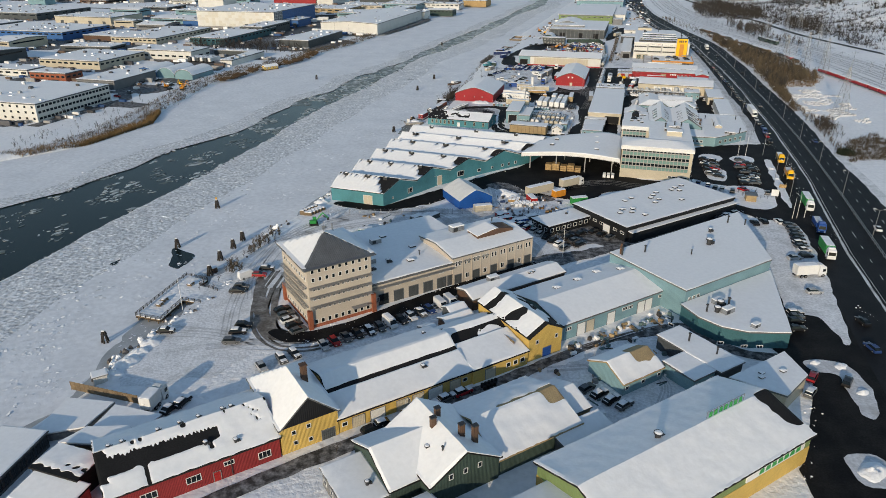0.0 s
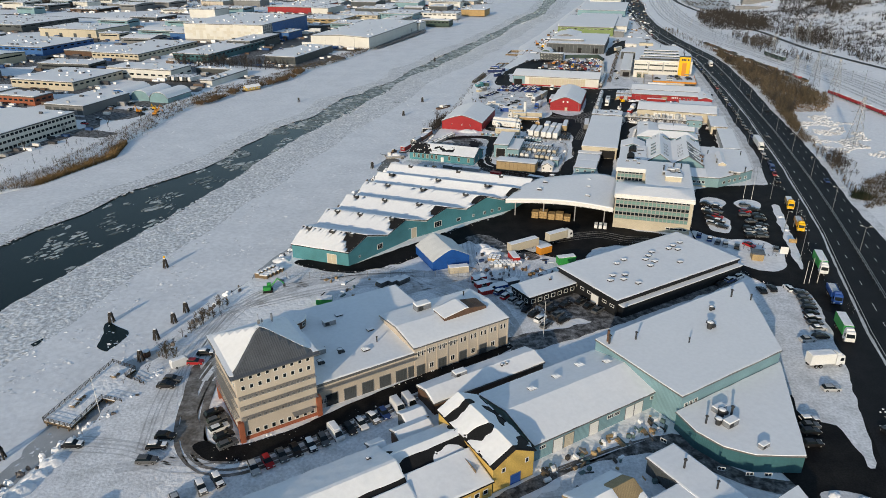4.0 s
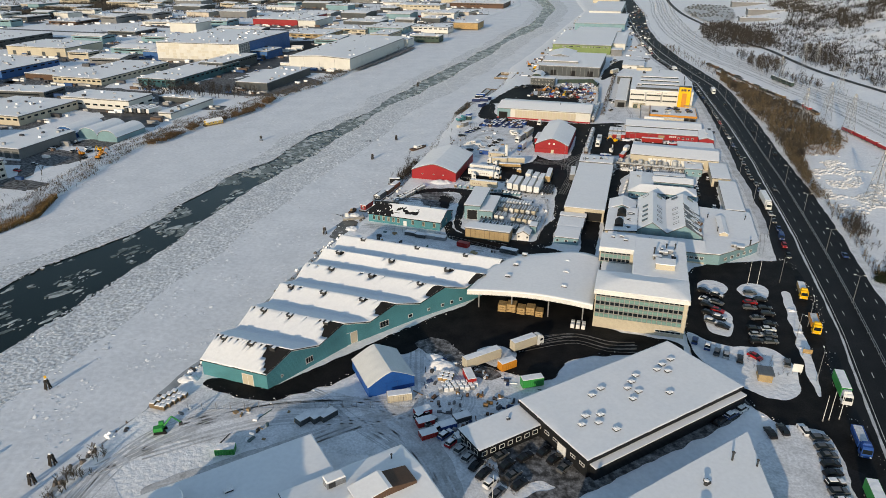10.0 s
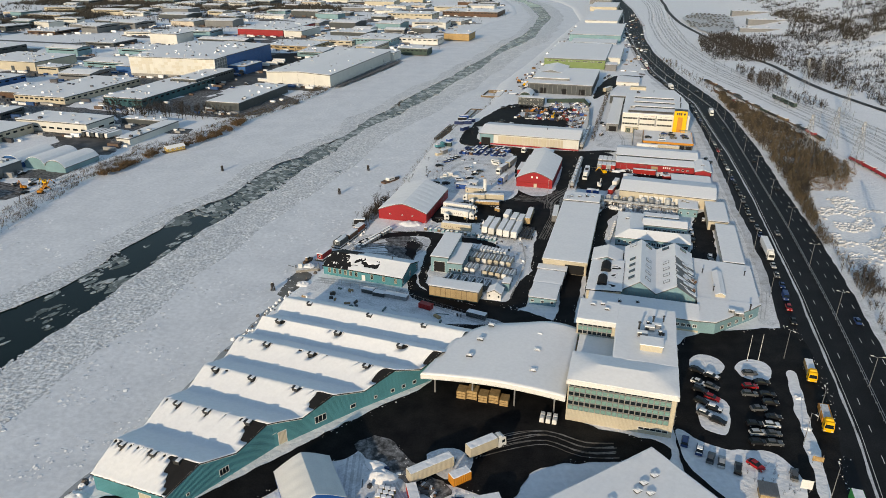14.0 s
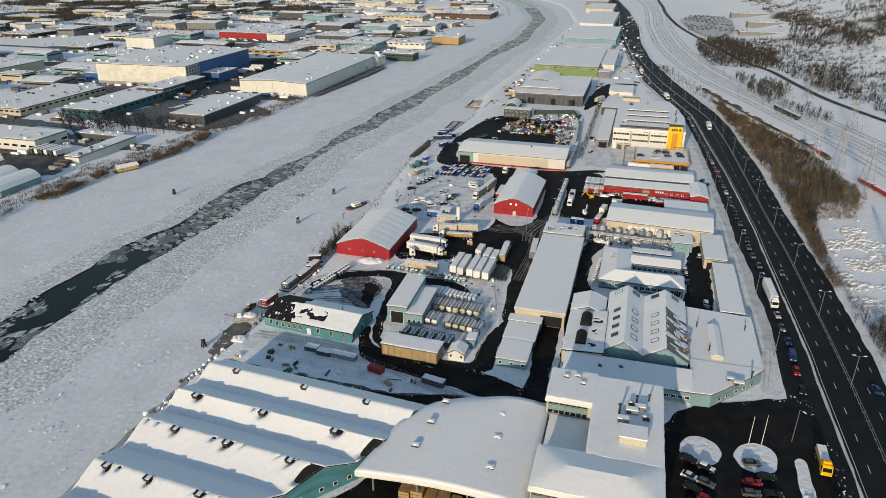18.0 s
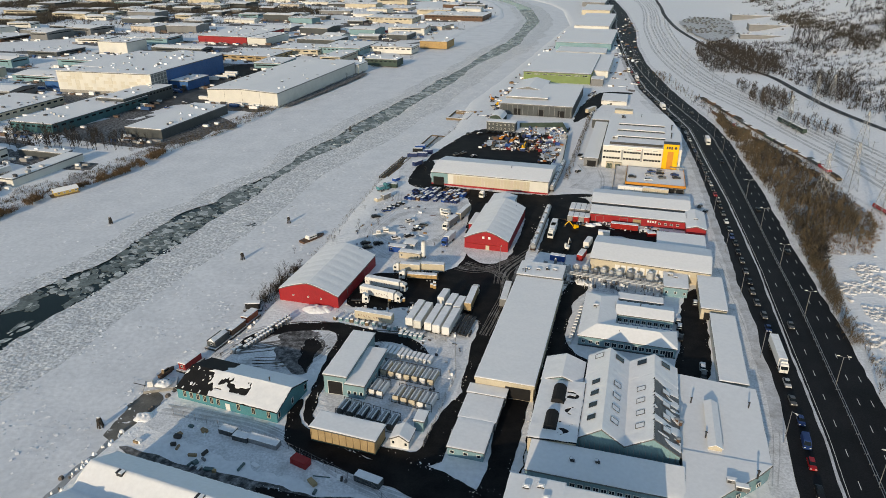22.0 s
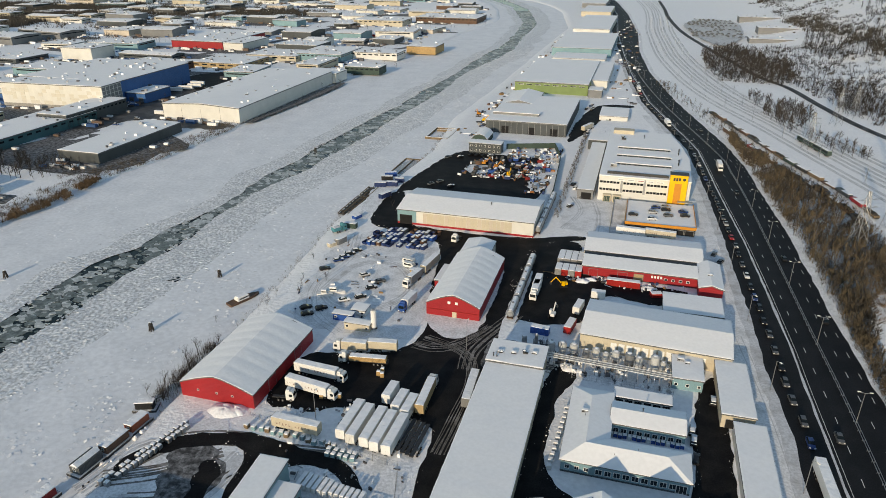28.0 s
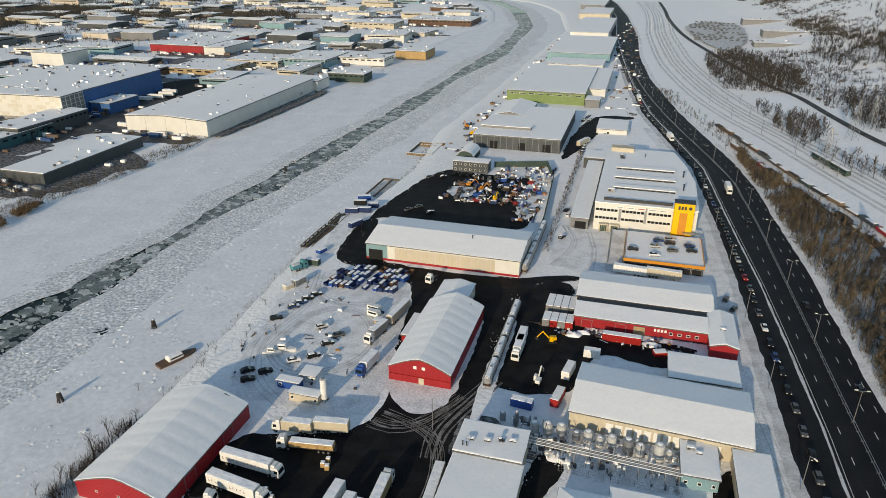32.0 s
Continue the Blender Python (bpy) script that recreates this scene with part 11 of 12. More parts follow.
# hedge strip along the yard
wood("hedge", "brown bare hedge along the depot road", [(*wpos(FM, -16.9 + random.Random(k).uniform(-1.5, 1.5), 568 + 0.5 * k), 0) for k in range(310)], 1.3, 2.8, 9, THICKET, 11)
wood("hedge", "bare hedge by the black warehouse", [(*wpos(FN, 138.5 + random.Random(k).uniform(-0.6, 0.6), 143 + 0.35 * k), 0) for k in range(36)], 1.2, 2.6, 9, None, 8)
for x, y, k, sc in ((-107.2, 412.5, 0, 0.85), (-106.0, 420, 1, 0.8), (-108.4, 406, 2, 0.6), (-105.7, 398, 3, 0.7), (-104.6, 395.5, 4, 0.5), (-105.6, 455.6, 1, 0.4), (-105.9, 463.2, 2, 0.42), (-102.5, 478.7, 3, 0.45)):
    tree(spot(FM, x, y, -0.3), k, sc, "spreading bare tree on the quay")
brush("quay_brush", "dense grey twigs under the quay trees", scatter(70, lambda r: wpos(FM, r.gauss(-107, 1.2), r.uniform(396, 426)), 36), 1.6, 4.2, 37, TWIG, 24, 0.02, 1.0)
wood("bushes", "brown bare bushes on the quay edge", [(*wpos(FN, x + random.Random(i * 7 + k).gauss(0, 1.3), y + random.Random(i * 11 + k).gauss(0, 1.3)), -0.5) for i, (x, y) in enumerate(((41.3, 187), (43, 184.6), (51.8, 195.5), (56, 200.3), (61.5, 204.7))) for k in range(7)], 2.2, 4.6, 35, THICKET, 16)
wood("bushes", "bare bushes beside the highway", scatter(70, lambda r: wpos(FM, r.gauss(100.5, 2.4), r.gauss(386, 7)), 31), 3.0, 6.5, 32, None, 14)
wood("bushes", "bare bushes in the car park", scatter(22, lambda r: wpos(FM, r.uniform(45, 56), r.uniform(262, 274)), 33), 1.2, 2.2, 34, None, 8)

# ---- the industrial district on the far bank ----
def far(x0, x1, y0, y1, h, wall, roof="flat", rise=0.0, axis="x", label="", n=0, low=None, turn=0.0, name="far_building", z=None, gates=0, ribbon_=False):
    b = bld(FM, x0, x1, y0, y1, h, wall, roof, rise, axis, name=name, label=label or "pale industrial building with a snow-covered roof across the river", step=5, slab=0.4, snow=0.25, wall_low=low, low_h=2.6, turn=turn, over=0.3)
    w, d = x1 - x0, y1 - y0
    if ribbon_:
        for e, (sd, L) in enumerate((("S", w), ("E", d))):
            win(b, sd, 0, h - 2.4, L * 0.82, 1.2, DARK_STEEL, GLASS, 9, "window_band")
    elif n:
        for zz in ([z] if z else [h - 2.6]):
            win_row(b, "S", n, zz, w / n * 0.62, 1.3, -w / 2 + w / n * 0.5, w / 2 - w / n * 0.5, DARK_STEEL, GLASS)
            k = max(2, int(d / (w / n)))
            win_row(b, "E", min(k, 14), zz, d / min(k, 14) * 0.55, 1.3, -d / 2 + 3, d / 2 - 3, DARK_STEEL, GLASS)
    for i in range(gates):
        gate(b, "S", -w / 2 + w * (i + 0.5) / gates, 4, 4.2, DGREY_CLAD)
    return b


o = far(-348, -303, 288, 344, 9.5, WHITE_CLAD, label="white three-storey office with long window bands", turn=0)
for zz in (1.2, 4.4, 7.4):
    win_row(o, "E", 20, zz, 2.0, 1.3, -26, 26, DARK_STEEL, GLASS)
    win_row(o, "S", 6, zz, 1.4, 1.2, -4, 20, DARK_STEEL, GLASS)
far(-390, -350, 300, 352, 6, WHITE_CLAD, label="low white hall behind the office")
far(-352, -323, 372, 414, 5.5, GREY_CLAD, gates=5, label="grey hall with a row of gates across the river")
far(-440, -385, 432, 484, 6, CREAM, n=10, label="long cream hall with a row of small windows")
far(-403, -344, 488, 514, 7, WHITE_CLAD, n=9, label="white hall with red-framed windows", z=2.4)
far(-404, -374, 386, 402, 5.5, BRICK, n=7, label="red-brown brick house with white windows", z=2.6)
far(-470, -415, 395, 412, 4.5, WHITE_CLAD, n=8, label="low white row with windows")
for k, (x, y, c) in enumerate(((-334, 417, BLUE_CLAD), (-318, 418, TURQ_PALE), (-302, 416, GREY_CLAD))):
    bld(FM, x - 7, x + 7, y, y + 26, 3.0, BLUE_CLAD if k == 0 else TURQ_PALE, "arch", 5.0, "y", name="tunnel_tent", label="blue arched tent hall across the river", category="tent", step=2, roofmat=c)
far(-309, -299, 474, 524, 4.2, WHITE_CLAD, label="long low white shed by the bank")
far(-345, -312, 522, 530, 3.6, DGREY_CLAD, label="open dark shed behind the trailers")
for k in range(6):
    trailer(spot(FM, -341 + 3.6 * k, 494, 0, 84), WHITE if k % 2 else DGREY_CLAD, 12, "trailer parked at the far hall")
far(-400, -364, 569, 668, 6.5, TEAL_DARK, n=8, label="dark teal hall with a flat snowy roof")
far(-388, -364, 640, 700, 9.0, DGREY_CLAD, n=6, label="dark office block beside the teal hall")
far(-312.5, -284, 578, 656, 6.2, DGREY_CLAD, gates=0, label="dark grey flat hall near the river bank")
far(-480, -430, 560, 650, 5.5, CREAM, n=10, label="cream low hall with white gates")
far(-520, -485, 570, 610, 4.5, BROWN_CLAD, label="brown low building across the river")
b = far(-322, -258.5, 688, 845, 10.2, WHITE_CLAD, "gable", 1.6, "y", label="large white warehouse with a shallow snowy roof")
for k in range(4):
    box_part(b, "panel_joint", -32 + 16 * k - 0.05, -32 + 16 * k + 0.05, -78.62, -78.5, 0.5, 9.8, GREY_CLAD)
far(-290, -255, 846, 870, 8.0, WHITE_CLAD, label="white annex at the end of the warehouse")
b = far(-470.5, -379.5, 690, 713, 18.0, WHITE_CLAD, label="tall pale high-bay store with patterned panels", low=CONCRETE, turn=4)
rr = random.Random(2)
CREAM_PALE = mat("pale_cream_panel", (0.60, 0.57, 0.50), 0.6, var=0.05, size=3)
for i in range(22):
    for j in range(5):
        if rr.random() < 0.5:
            part("facade_panel", window_mesh("facade_panel", 3.8, 2.6, CREAM_PALE, CREAM_PALE), b, "", on_wall(b, "S", -42 + 4 * i, 3 + 2.9 * j, 0.004))
for j in range(5):
    for i in range(5):
        part("facade_panel", window_mesh("facade_panel", 3.8, 2.6, GREY_CLAD, GREY_CLAD), b, "", on_wall(b, "E", -9.2 + 4.6 * i, 3 + 2.9 * j, 0.004))
far(-482, -386, 718, 812, 17.0, BLUE_CLAD, label="huge blue hall with a snowy flat roof", turn=1)
far(-384, -366, 724, 756, 7.5, BLUE_CLAD, label="blue annex with loading gates", gates=2)
far(-498, -473, 700, 730, 6, BLUE_CLAD, label="bright blue low annex")
far(-640, -535, 560, 626, 7.5, BLUE_CLAD, n=14, label="long blue hall with a yellow-green gable")
far(-655, -578, 680, 735, 8.5, CREAM, n=0, gates=4, label="cream gabled hall with dark gates")
far(-760, -660, 570, 640, 7, DGREY_CLAD, label="long dark hall with a snowy roof")
far(-880, -700, 700, 790, 8, DGREY_CLAD, n=14, label="long grey hall far across the river")
b = far(-544, -473, 1000, 1100, 8.5, RED_HALL, label="red and white hall with a snowy roof")
far(-472, -445, 1000, 1060, 8, WHITE_CLAD, label="white gabled annex beside the red hall")
far(-432, -372, 880, 930, 6, TAN, label="tan flat-roofed hall with roof plant", n=6)
far(-405, -345, 940, 985, 6, CREAM, n=6, label="cream hall among the far buildings")
far(-348, -297, 950, 1010, 8, TURQ_PALE, n=10, label="pale green office hall with window bands")
far(-402, -350, 1000, 1040, 9, DGREY_CLAD, label="dark grey block among the far buildings")
far(-268, -232, 895, 915, 6.5, DGREEN, n=7, label="dark green low house near the bank")
far(-300, -245, 982, 1010, 7, WHITE_CLAD, n=8, label="white low hall near the bank")
far(-252, -217, 1035, 1070, 8, PALLET, label="small orange-brown house near the bank")
far(-345, -245, 1350, 1420, 8, BROWN_CLAD, n=16, label="long brown hall at the river bend")
far(-425, -345, 1285, 1330, 8, CREAM, n=10, label="long tan hall at the far bend")
far(-600, -560, 885, 920, 13, WHITE_CLAD, label="white block with a red stripe panel")
box_part(bpy.data.objects["far_building"], "corner_trim", 22.3, 22.6, -28.3, -28.0, 0, 9.4, WHITE)
for k in range(90):
    # red machines on a far lot
    if k < 24:
        container(spot(FM, -376 + 4.2 * (k % 12), 1164 + 9 * (k // 12), 0, 80), RED, 4.0, "red machine in rows on a far lot", "machine", "far red machines", 2.6)
rr = random.Random(77)
placed = []
walls = [WHITE_CLAD, CREAM, GREY_CLAD, DGREY_CLAD, WHITE_CLAD, CREAM, DGREY_CLAD, TURQ_PALE, GREY_CLAD, DGREY_CLAD, WHITE_CLAD, BEIGE, GREY_CLAD, BROWN_CLAD]
taken = [(o.matrix_world.translation.copy(), max(o.get("w", 0), o.get("d", 0))) for o in scene.objects if o.parent is None and "w" in o.keys()]
n = 0
for t_ in range(2400):
    v = rr.uniform(380, 1750)
    lim = -280 if v < 700 else float(np.interp(v, [700, 900, 1100, 1300, 1500, 1750], [-330, -262, -235, -262, -250, -330]))
    u = rr.uniform(-1150 if v > 800 else -760, lim)
    w, d, h = rr.uniform(22, 70), rr.uniform(16, 50), rr.choice([4.5, 5, 6, 7, 8, 9])
    if u + w / 2 > lim:
        continue
    p = Vector((*wpos(FM, u, v), 0))
    if any((p - q).length < (max(w, d) + s) * 0.56 for q, s in taken):
        continue
    taken.append((p, max(w, d)))
    near = v < 1000
    far(u - w / 2, u + w / 2, v - d / 2, v + d / 2, h, rr.choice(walls), "gable" if rr.random() < 0.3 else "flat", 1.6, "x", rr.choice(["pale", "grey", "low", "long"]) + " industrial building with a snowy roof in the far district", ribbon_=near or rr.random() < 0.5, turn=rr.choice([0, 0, 0, 6, -8]))
    n += 1
    if n > 125:
        break
WET_YARD = mat("wet_yard", (0.045, 0.042, 0.040), 0.6, var=0.25, size=9, col2=(0.15, 0.145, 0.14), mask=(0.42, 0.75))
# slushy yards beside the far halls
gy = Geo()
for q, d in taken:
    for k in range(2):
        cx, cy = q.x + rr.uniform(-0.8, 0.8) * d, q.y + rr.uniform(-0.9, 0.3) * d
        if cx > bank_l(cy) - 30:
            continue
        a, b, t0 = d * rr.uniform(0.25, 0.6), d * rr.uniform(0.12, 0.35), FM + rr.uniform(-0.1, 0.1)
        ring = [(math.copysign(abs(math.cos(e)) ** 0.5, math.cos(e)) * a * rr.uniform(0.85, 1.1), math.copysign(abs(math.sin(e)) ** 0.5, math.sin(e)) * b * rr.uniform(0.8, 1.1)) for e in np.linspace(0, math.tau, 22, endpoint=False)]
        z = 0.03 + 0.0006 * (len(gy.f) % 40)
        gy.add([(cx + x * math.cos(t0) - y * math.sin(t0), cy + x * math.sin(t0) + y * math.cos(t0), z) for x, y in ring], [tuple(range(22))])
tagged(new("slushy_yards", gy.done("slushy_yards", ASPH_SNOWY)), "half-cleared slushy yards between the far halls", "yard", kind="stuff")
flat("road", FM, [(-395, 668), (-371, 686), (-373, 722), (-379, 786), (-362, 790), (-352, 756), (-326, 692), (-325, 684), (-269, 687), (-258, 668), (-284, 664), (-316, 672), (-342, 677), (-343, 640), (-374, 642)], 0.102, WET_YARD, "dark wet yard between the far halls", "yard", amp=2.0)
flat("road", FM, [(-369, 485), (-352, 486), (-315, 480), (-301, 467), (-304, 440), (-317, 447), (-342, 462)], 0.102, WET_YARD, "dark wet yard before the far white hall", "yard", amp=1.5)
# yards and streets between them
for pts in ([(-380, 640), (-324, 682), (-322, 700), (-372, 722), (-380, 690), (-450, 690), (-470, 676), (-440, 640)], [(-258, 690), (-250, 690), (-244, 850), (-254, 850)], [(-372, 724), (-322, 704), (-322, 846), (-370, 880), (-408, 850), (-408, 765)],
            [(-345, 480), (-312, 480), (-308, 470), (-350, 462)], [(-325, 680), (-262, 686), (-255, 676), (-282, 664), (-320, 664)]):
    flat("road", FM, pts, 0.09, ASPH_SNOWY if len(pts) != 6 else ASPH, "half-cleared yard in the far district", "yard", amp=2.0)
for line, w in (([(-1000, 520), (-640, 545), (-520, 552), (-410, 548), (-352, 535), (-345, 460), (-352, 425)], 5), ([(-520, 552), (-500, 680), (-520, 860), (-470, 980), (-440, 1150), (-430, 1400)], 6), ([(-900, 860), (-640, 860), (-520, 870), (-420, 940), (-300, 1030), (-255, 1100)], 5),
                ([(-1100, 1240), (-800, 1220), (-560, 1190), (-420, 1130), (-300, 1090)], 5), ([(-300, 280), (-298, 350), (-312, 366), (-360, 366), (-420, 420), (-520, 552)], 4), ([(-1200, 1420), (-900, 1330), (-620, 1330), (-480, 1420), (-300, 1480)], 9)):
    strip("road", line, -w, w, 0.07, ASPH_SNOWY, "half-cleared street in the far district", "street", 0.8, FM, step=12)
rng = random.Random(9)
for x0, x1, y0, y1, n in ((-322, -286, 380, 412, 7), (-345, -300, 352, 366, 4), (-470, -400, 415, 425, 4), (-378, -335, 640, 690, 5), (-370, -330, 760, 840, 4), (-350, -300, 915, 945, 4)):
    cars(FM, [(rng.uniform(x0, x1), rng.uniform(y0, y1)) for _ in range(n)], rng.choice([0, 90]), 0.5)
for x, y in ((-366, 770), (-362, 780), (-360, 790), (-364, 800)):
    trailer(spot(FM, x, y, 0, 10), WHITE, 12, "white lorry trailer at the blue hall")
container(spot(FM, -330, 696, 0, 0), WHITE, 12, "white trailer box at the warehouse")
for x, y in ((-292, 398), (-286, 392), (-296, 388), (-282, 385)):
    digger(spot(FM, x, y, 0, rng.uniform(0, 360)), rng.choice([YELLOW, ORANGE]), "parked excavator on the far bank yard")

# ---- east: hill road, car park and long white hall ----
HILL_ROAD = mat("salted_road", (0.035, 0.034, 0.033), 0.75, var=0.25, size=8, col2=(0.16, 0.16, 0.16), mask=(0.5, 0.8))
P = smooth_line([wpos(FM, *p) for p in HR], 8.0)
vs, fs = [], []
for i, p in enumerate(P):
    t_ = (P[min(i + 1, len(P) - 1)] - P[max(i - 1, 0)]).normalized()
    nn = Vector((t_.y, -t_.x))
    a, c = p - nn * 3.0, p + nn * 3.0
    z = 0.25 + max(land(a.x, a.y), land(c.x, c.y), land(p.x, p.y))
    vs += [(a.x, a.y, z), (c.x, c.y, z)]
    if i:
        fs.append((2 * i - 2, 2 * i - 1, 2 * i + 1, 2 * i))
tagged(new("road", mesh("road", vs, fs, HILL_ROAD)), "dark cleared road along the foot of the hill", "road", kind="structure")
for pts in ([(58, 1410), (92, 1515), (150, 1490), (142, 1300), (121, 1217), (97, 1166)],):
    flat("road", FM, pts, 2.2, PACKED, "half-cleared car park below the hill", "car park", amp=4)
for x0, x1, y0, y1, z in ((140, 212, 1236, 1262, 0), (160, 236, 1322, 1350, 0), (150, 210, 1470, 1500, 0)):
    p = wpos(FM, (x0 + x1) / 2, (y0 + y1) / 2)
    b = far(x0, x1, y0, y1, 3.5 + land(*p), GREY_CLAD, label="long grey hall at the foot of the hill")
g = Geo()
for k in range(150):
    x, y = wpos(FM, 74 + 6.5 * (k % 11) + rng.uniform(-2, 2), 1275 + 17 * (k // 11) + rng.uniform(-2, 2))
    if nz(x, y, 25, 3) < -0.1:
        continue
    g.box(x - 2.1, x + 2.1, y - 0.9, y + 0.9, 2.4, 3.2, 0, 0.05).box(x - 1.2, x + 1.0, y - 0.8, y + 0.8, 3.2, 3.8, 0, 0.2)
tagged(new("distant_cars", g.done("distant_cars", PAINT["grey"])), "rows of distant cars in the hill car park", "car", kind="stuff")

# ---- small clutter in the yards and on far roofs ----
GREYS = ramp_mat("roof_unit_metals", ((0.35, 0.36, 0.37), (0.86, 0.87, 0.88), (0.07, 0.07, 0.075), (0.5, 0.5, 0.5), (0.12, 0.12, 0.13), (0.86, 0.87, 0.88)))
TIMBERS = ramp_mat("stored_timber", ((0.87, 0.88, 0.89), (0.30, 0.21, 0.12), (0.87, 0.88, 0.89), (0.06, 0.055, 0.05), (0.42, 0.30, 0.16), (0.20, 0.20, 0.20), (0.10, 0.16, 0.16)))


def in_poly(x, y, P):
    c = False
    for (ax, ay), (bx, by) in zip(P, P[1:] + P[:1]):
        if (ay > y) != (by > y) and x < ax + (y - ay) * (bx - ax) / (by - ay):
            c = not c
    return c


def clutter(name, label, fr, P, n, seed, m, smin=0.3, smax=1.2, hmax=1.0, clump=6.0, level=0.0, z=0.05):
    """Loose goods, poles and boards strewn in clumps over a lot."""
    r = random.Random(seed)
    g = Geo()
    xs, ys = [p[0] for p in P], [p[1] for p in P]
    for k in range(n):
        x, y = r.uniform(min(xs), max(xs)), r.uniform(min(ys), max(ys))
        if not in_poly(x, y, P) or nz(x, y, clump, seed) < level:
            continue
        cx, cy = wpos(fr, x, y)
        a, b, h = r.uniform(smin, smax), r.uniform(smin * 0.5, smax * 0.5), r.uniform(0.15, hmax)
        if r.random() < 0.2:
            a, b, h = a * 2.2, 0.1, 0.2
        q = fr + r.choice([0, 1.57]) + r.gauss(0, 0.25)
        c, s = math.cos(q), math.sin(q)
        g.slab([(cx + u * c - v * s, cy + u * s + v * c) for u, v in ((-a, -b), (a, -b), (a, b), (-a, b))], z - 0.1, z + h)
    return tagged(new(name, g.done(name, m)), label, "goods", kind="stuff")


clutter("workshop_goods", "boards, frames and scrap lying round the workshops", FN, [(70, 67), (114, 70), (126, 92), (126, 97), (86, 97.5), (71, 92)], 420, 1, TIMBERS, 0.2, 0.9, 0.9, 5, 0.05)
clutter("street_goods", "pallets and frames along the turquoise wall", FN, [(97, 98.5), (131, 97), (131, 102), (97, 101.6)], 150, 2, TIMBERS, 0.2, 0.9, 1.1, 4, -0.1)
clutter("house_goods", "snowy boards beside the timber houses", FN, [(28, 70), (52, 68), (70, 84), (69, 96), (40, 96), (30, 90)], 260, 3, TIMBERS, 0.2, 0.8, 0.8, 5, 0.08)
clutter("quay_goods", "snowed-over crates and pipes stored by the quay", FM, [(-103, 319), (-40, 314), (-30, 318), (-38, 323), (-66, 329), (-100, 332)], 150, 4, TIMBERS, 0.3, 1.4, 0.9, 7, 0.05)
clutter("yard_goods", "pallets and wrapped goods in the lorry yard", FM, [(-44, 225), (-36, 222), (-31, 213), (-25, 212), (-8, 226), (-10, 240), (-30, 244), (-44, 246), (-48, 236)], 420, 5, GOODS, 0.25, 0.9, 1.1, 6, 0.02)
clutter("quay_edge_goods", "laid-up gear under snow along the quay road", FM, [(-104, 194), (-74, 196), (-60, 206), (-72, 212), (-102, 210)], 45, 6, TIMBERS, 0.25, 1.1, 0.9, 6, 0.02)
clutter("depot_goods", "valves, drums and small boxes round the tank depot", FM, [(-64, 345), (-27, 345), (-27, 400), (-60, 402), (-72, 392), (-64, 384)], 420, 7, GREYS, 0.2, 0.7, 0.9, 5, 0.1)
clutter("plant_fittings", "pipes, pumps and cabinets among the process tanks", FM, [(-12, 444), (34, 440.8), (34, 456), (4, 457), (-10, 459)], 700, 8, GREYS, 0.15, 0.7, 1.8, 4, -0.1)
clutter("lot_goods", "boat gear, pallets and drums on the snowy lot", FM, [(-98, 448), (-62, 445), (-52, 462), (-58, 512), (-96, 530), (-102, 500)], 260, 9, GOODS, 0.2, 0.9, 0.9, 6, 0.15)
clutter("lorry_yard_goods", "orange and grey crates beside the parked lorries", FM, [(-76, 398), (-30, 394), (-28, 404), (-50, 414), (-74, 406)], 200, 10, GREYS, 0.2, 0.8, 1.0, 5, 0.05)
clutter("workshop_yard_goods", "snow-capped scrap before the red workshop", FM, [(-12, 505), (44, 503), (44, 511), (2, 510.5), (-12, 510)], 220, 11, GOODS, 0.2, 0.9, 0.9, 5, 0.0)
clutter("block_stacks", "pale stacked blocks in rows", FM, [(-8, 768), (5, 776), (6, 806), (-4, 812)], 260, 12, TIMBERS, 0.6, 1.4, 1.6, 9, -0.3)
clutter("north_lot_goods", "vehicles and goods on the lots further north", FM, [(-14, 826), (14, 824), (12, 1000), (4, 1300), (-20, 1500), (-30, 1300), (-12, 1000)], 700, 13, GOODS, 0.8, 2.2, 1.6, 14, 0.0)
clutter("riverside_goods", "machines and heaps on the river edge further north", FM, [(-104, 700), (-88, 700), (-92, 850), (-90, 1250), (-98, 1250), (-100, 850)], 420, 14, GOODS, 0.6, 2.0, 1.6, 12, 0.0)
flat("road", FM, [(-28, 694), (-27.5, 760), (-20, 812), (-8, 824), (14, 824), (6, 812), (-8, 800), (-12, 756), (-19, 724)], 0.07, ASPH, "dark cleared yard road further north", "street", 1.4)
cars(FM, [(-24 + 1.0 * k, 800 + 5.5 * (k % 4)) for k in range(6)] + [(-16.5, 720 + 6 * k) for k in range(5)], 80, 0.3)

# by the quay end: a parked camper, a hut, covered boats
truck(spot(FN, 9.6, 130.4, 0, 48), WHITE, "semi", WHITE, 3.4, "parked lorries", "white camper van parked behind the board fence")
bld(FN, -0.6, 2.2, 144.4, 146.6, 2.0, WHITE_CLAD, "flat", name="site_hut", label="small white hut with snow on top at the quay", category="hut", slab=0.1, snow=0.2)
cars(FN, [(11.8, 126.8), (14.4, 127.6)], 40, 0.9)
clutter("boat_covers", "snowed-over boats and boards behind the sheds", FN, [(10, 119.5), (26, 119.5), (24, 126), (14, 130), (11, 124)], 40, 15, TIMBERS, 0.3, 1.2, 0.8, 5, 0.1)

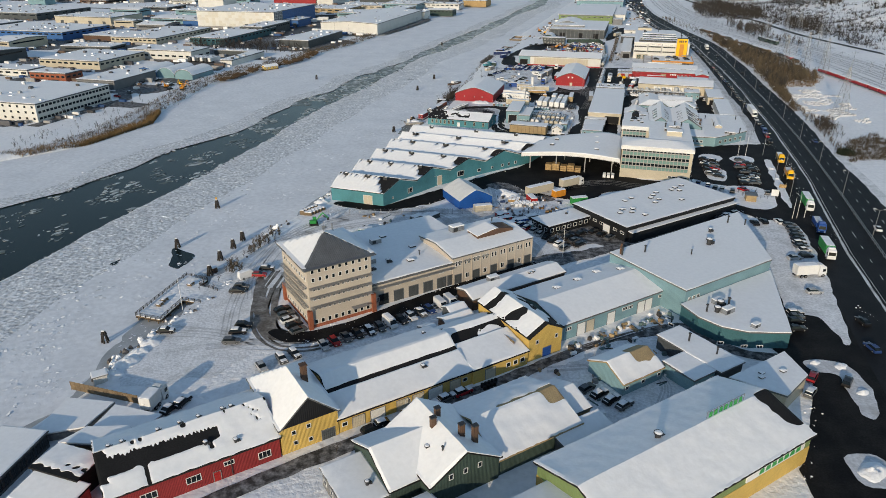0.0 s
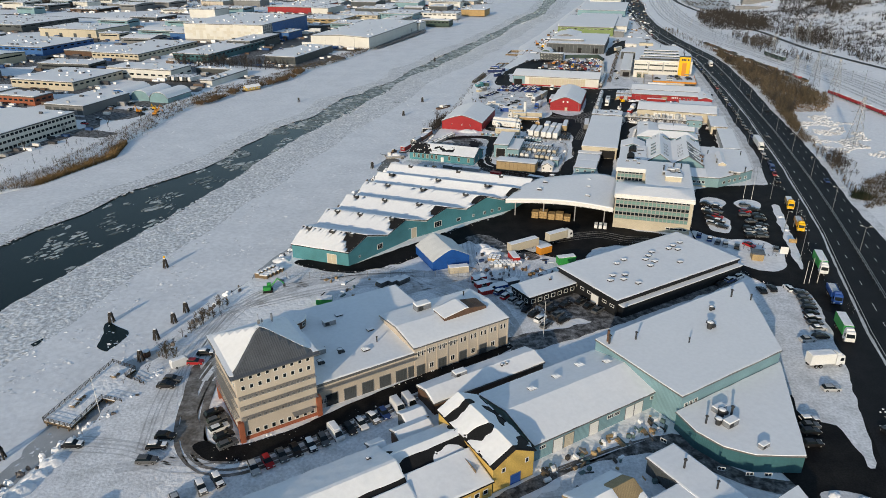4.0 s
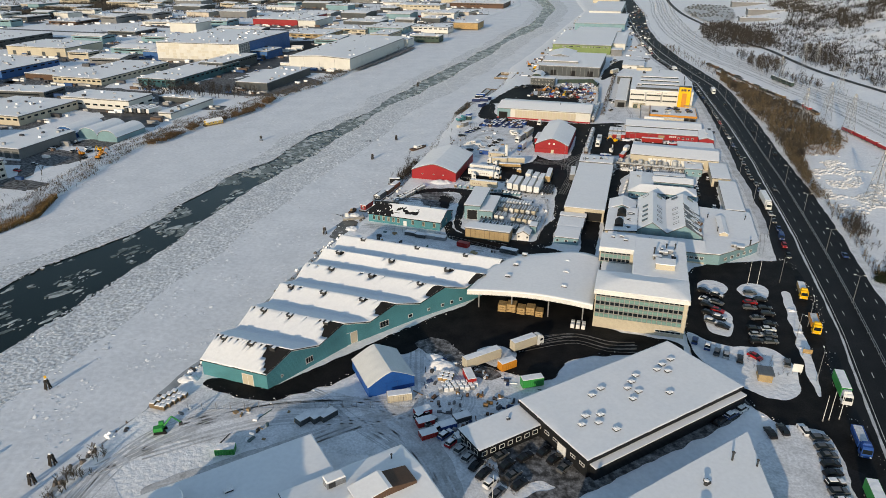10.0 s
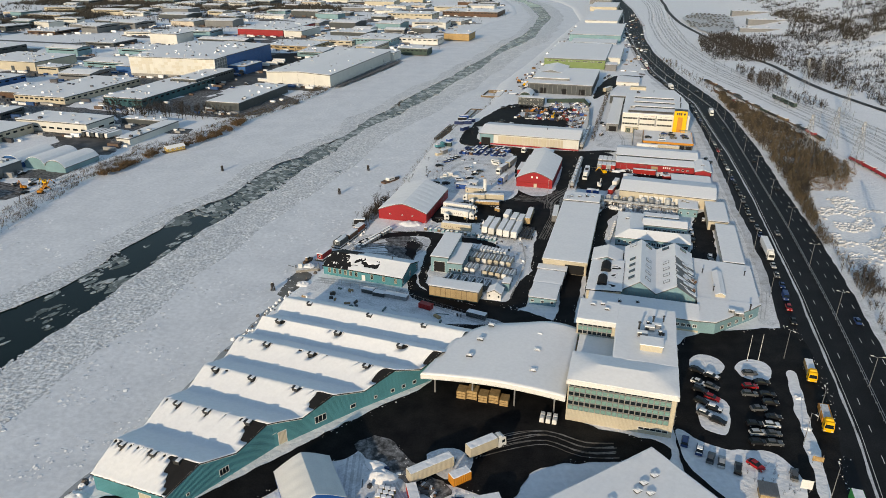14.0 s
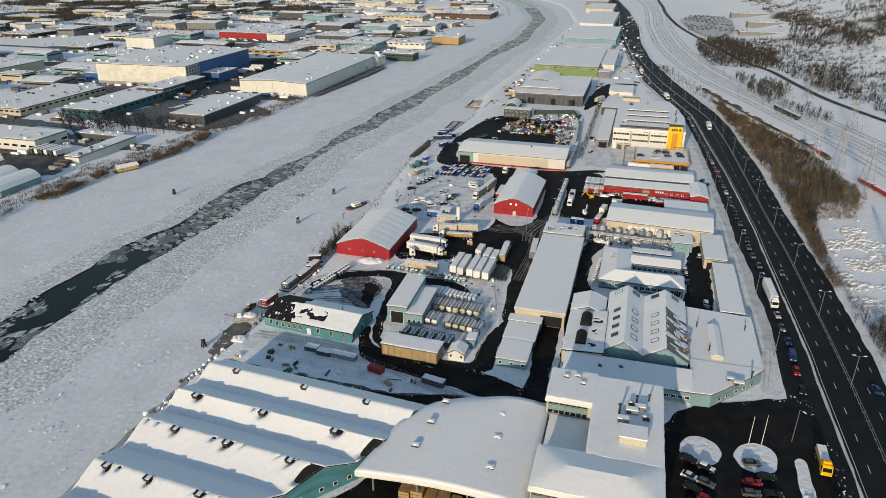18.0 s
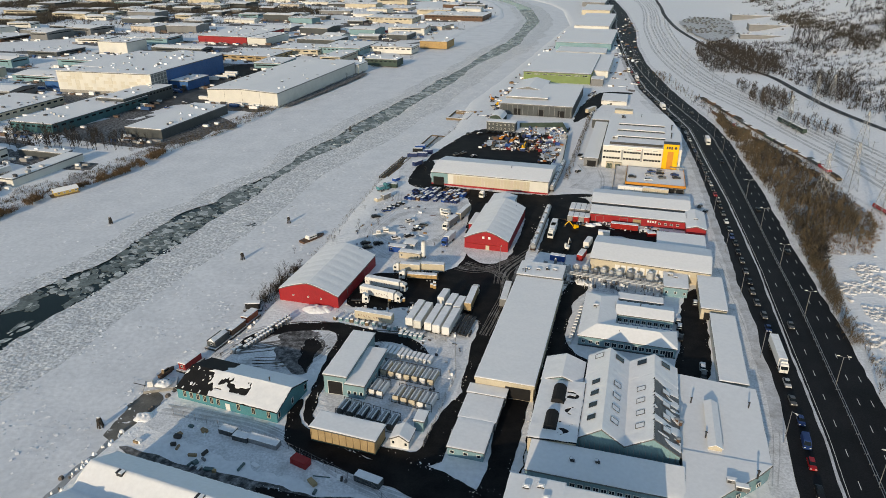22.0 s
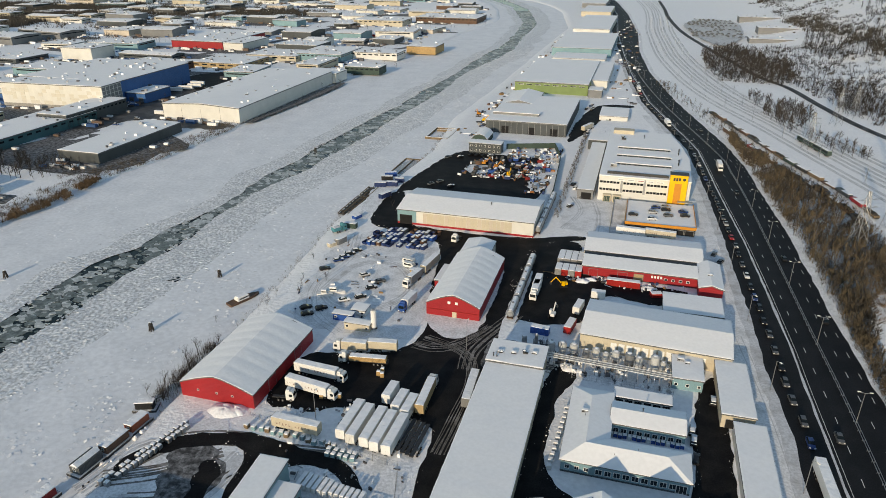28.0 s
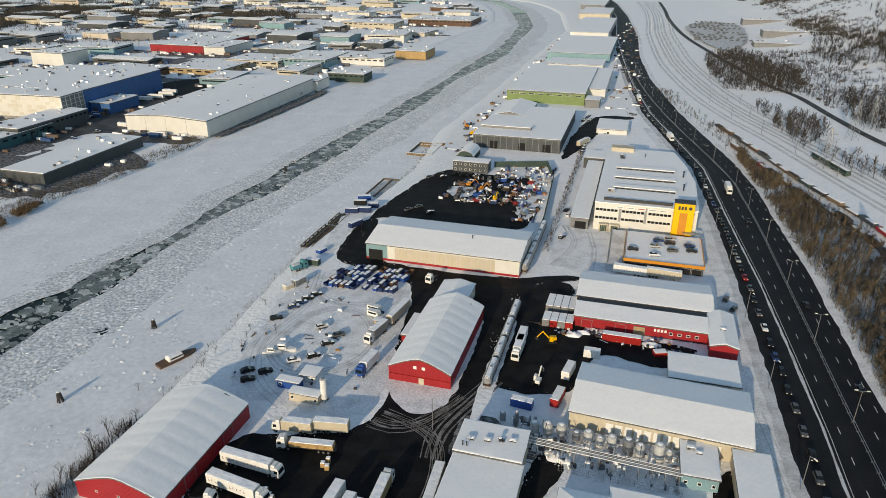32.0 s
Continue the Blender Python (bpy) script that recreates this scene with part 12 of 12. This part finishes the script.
# units and roof lights on the far roofs, goods and vehicles in their yards
FARMIX = ramp_mat("far_goods", ((0.8, 0.8, 0.8), (0.06, 0.06, 0.065), (0.3, 0.3, 0.3), (0.86, 0.87, 0.88), (0.03, 0.08, 0.2), (0.13, 0.09, 0.07), (0.75, 0.75, 0.74), (0.10, 0.10, 0.11)))
r = random.Random(31)
gu, gy2 = Geo(), Geo()
for o in [o for o in scene.objects if o.parent is None and o.name.startswith("far_building")]:
    w, d, h = o["w"], o["d"], o["h"]
    M = o.matrix_world
    for k in range(int(3 + w * d / 260)):
        x, y, s, e = r.uniform(-0.44, 0.44) * w, r.uniform(-0.44, 0.44) * d, r.uniform(0.4, 1.4), r.uniform(0.3, 1.1)
        ring = [(M @ Vector((x + a * s, y + b * e, 0))).to_2d() for a, b in ((-1, -1), (1, -1), (1, 1), (-1, 1))]
        gu.slab([(p.x, p.y) for p in ring], h + 0.3, h + 0.9 + r.uniform(0.1, 1.2))
    for k in range(int(6 + (w + d) / 9)):
        side = r.random()
        x = r.uniform(-0.5, 0.5) * w if side < 0.6 else w / 2 + r.uniform(1.5, 12)
        y = -d / 2 - r.uniform(1.5, 13) if side < 0.6 else r.uniform(-0.5, 0.5) * d
        p0 = M @ Vector((x, y, 0))
        if p0.x > bank_l(p0.y) - 16:
            continue
        s, e = (2.1, 0.9) if r.random() < 0.5 else (r.uniform(0.5, 4.5), r.uniform(0.5, 1.25))
        ring = [(M @ Vector((x + a * s, y + b * e, 0))).to_2d() for a, b in ((-1, -1), (1, -1), (1, 1), (-1, 1))]
        gy2.slab([(p.x, p.y) for p in ring], 0, 1.4 if s < 2.2 else r.uniform(1.2, 3))
tagged(new("roof_units", gu.done("roof_units", GREYS)), "vents, roof lights and plant on the far roofs", "roof unit", kind="stuff")
tagged(new("far_yard_goods", gy2.done("far_yard_goods", FARMIX)), "cars, trailers and goods in the far yards", "goods", kind="stuff")

# crumbs and clods of ploughed snow along the cleared roads
r = random.Random(77)
vs, fs = [], []
for ring, z in EDGES:
    for (ax, ay), (bx, by) in zip(ring, ring[1:] + ring[:1]):
        far_off = math.hypot(ax - 60, ay - 300)
        if far_off > 520:
            continue
        L = math.hypot(bx - ax, by - ay)
        n = L * (1.6 if far_off < 330 else 0.5)
        for k in range(int(n + r.random())):
            t = r.random()
            off = r.gauss(0, 0.8)
            if nz(ax + (bx - ax) * t, ay, 9, 12) < 0.0:
                continue
            cx, cy = ax + (bx - ax) * t + off, ay + (by - ay) * t + r.gauss(0, 0.8)
            q = 0.09 + 0.24 * r.random() ** 4
            i0, turn = len(vs), r.random() * 6.3
            for ring_r, h in ((1.0, -0.08), (0.6, q * r.uniform(0.3, 0.6))):
                for j in range(5):
                    w = turn + 1.2566 * j
                    s_ = q * ring_r * r.uniform(0.7, 1.2)
                    vs.append((cx + s_ * math.cos(w), cy + s_ * math.sin(w), z + h))
            fs += [(i0 + j, i0 + (j + 1) % 5, i0 + 5 + (j + 1) % 5, i0 + 5 + j) for j in range(5)] + [tuple(i0 + 5 + j for j in range(5))]
tagged(new("snow_crumbs", mesh("snow_crumbs", vs, fs, SNOW, False)), "crumbs of ploughed snow along the cleared roads", "snow", kind="stuff")
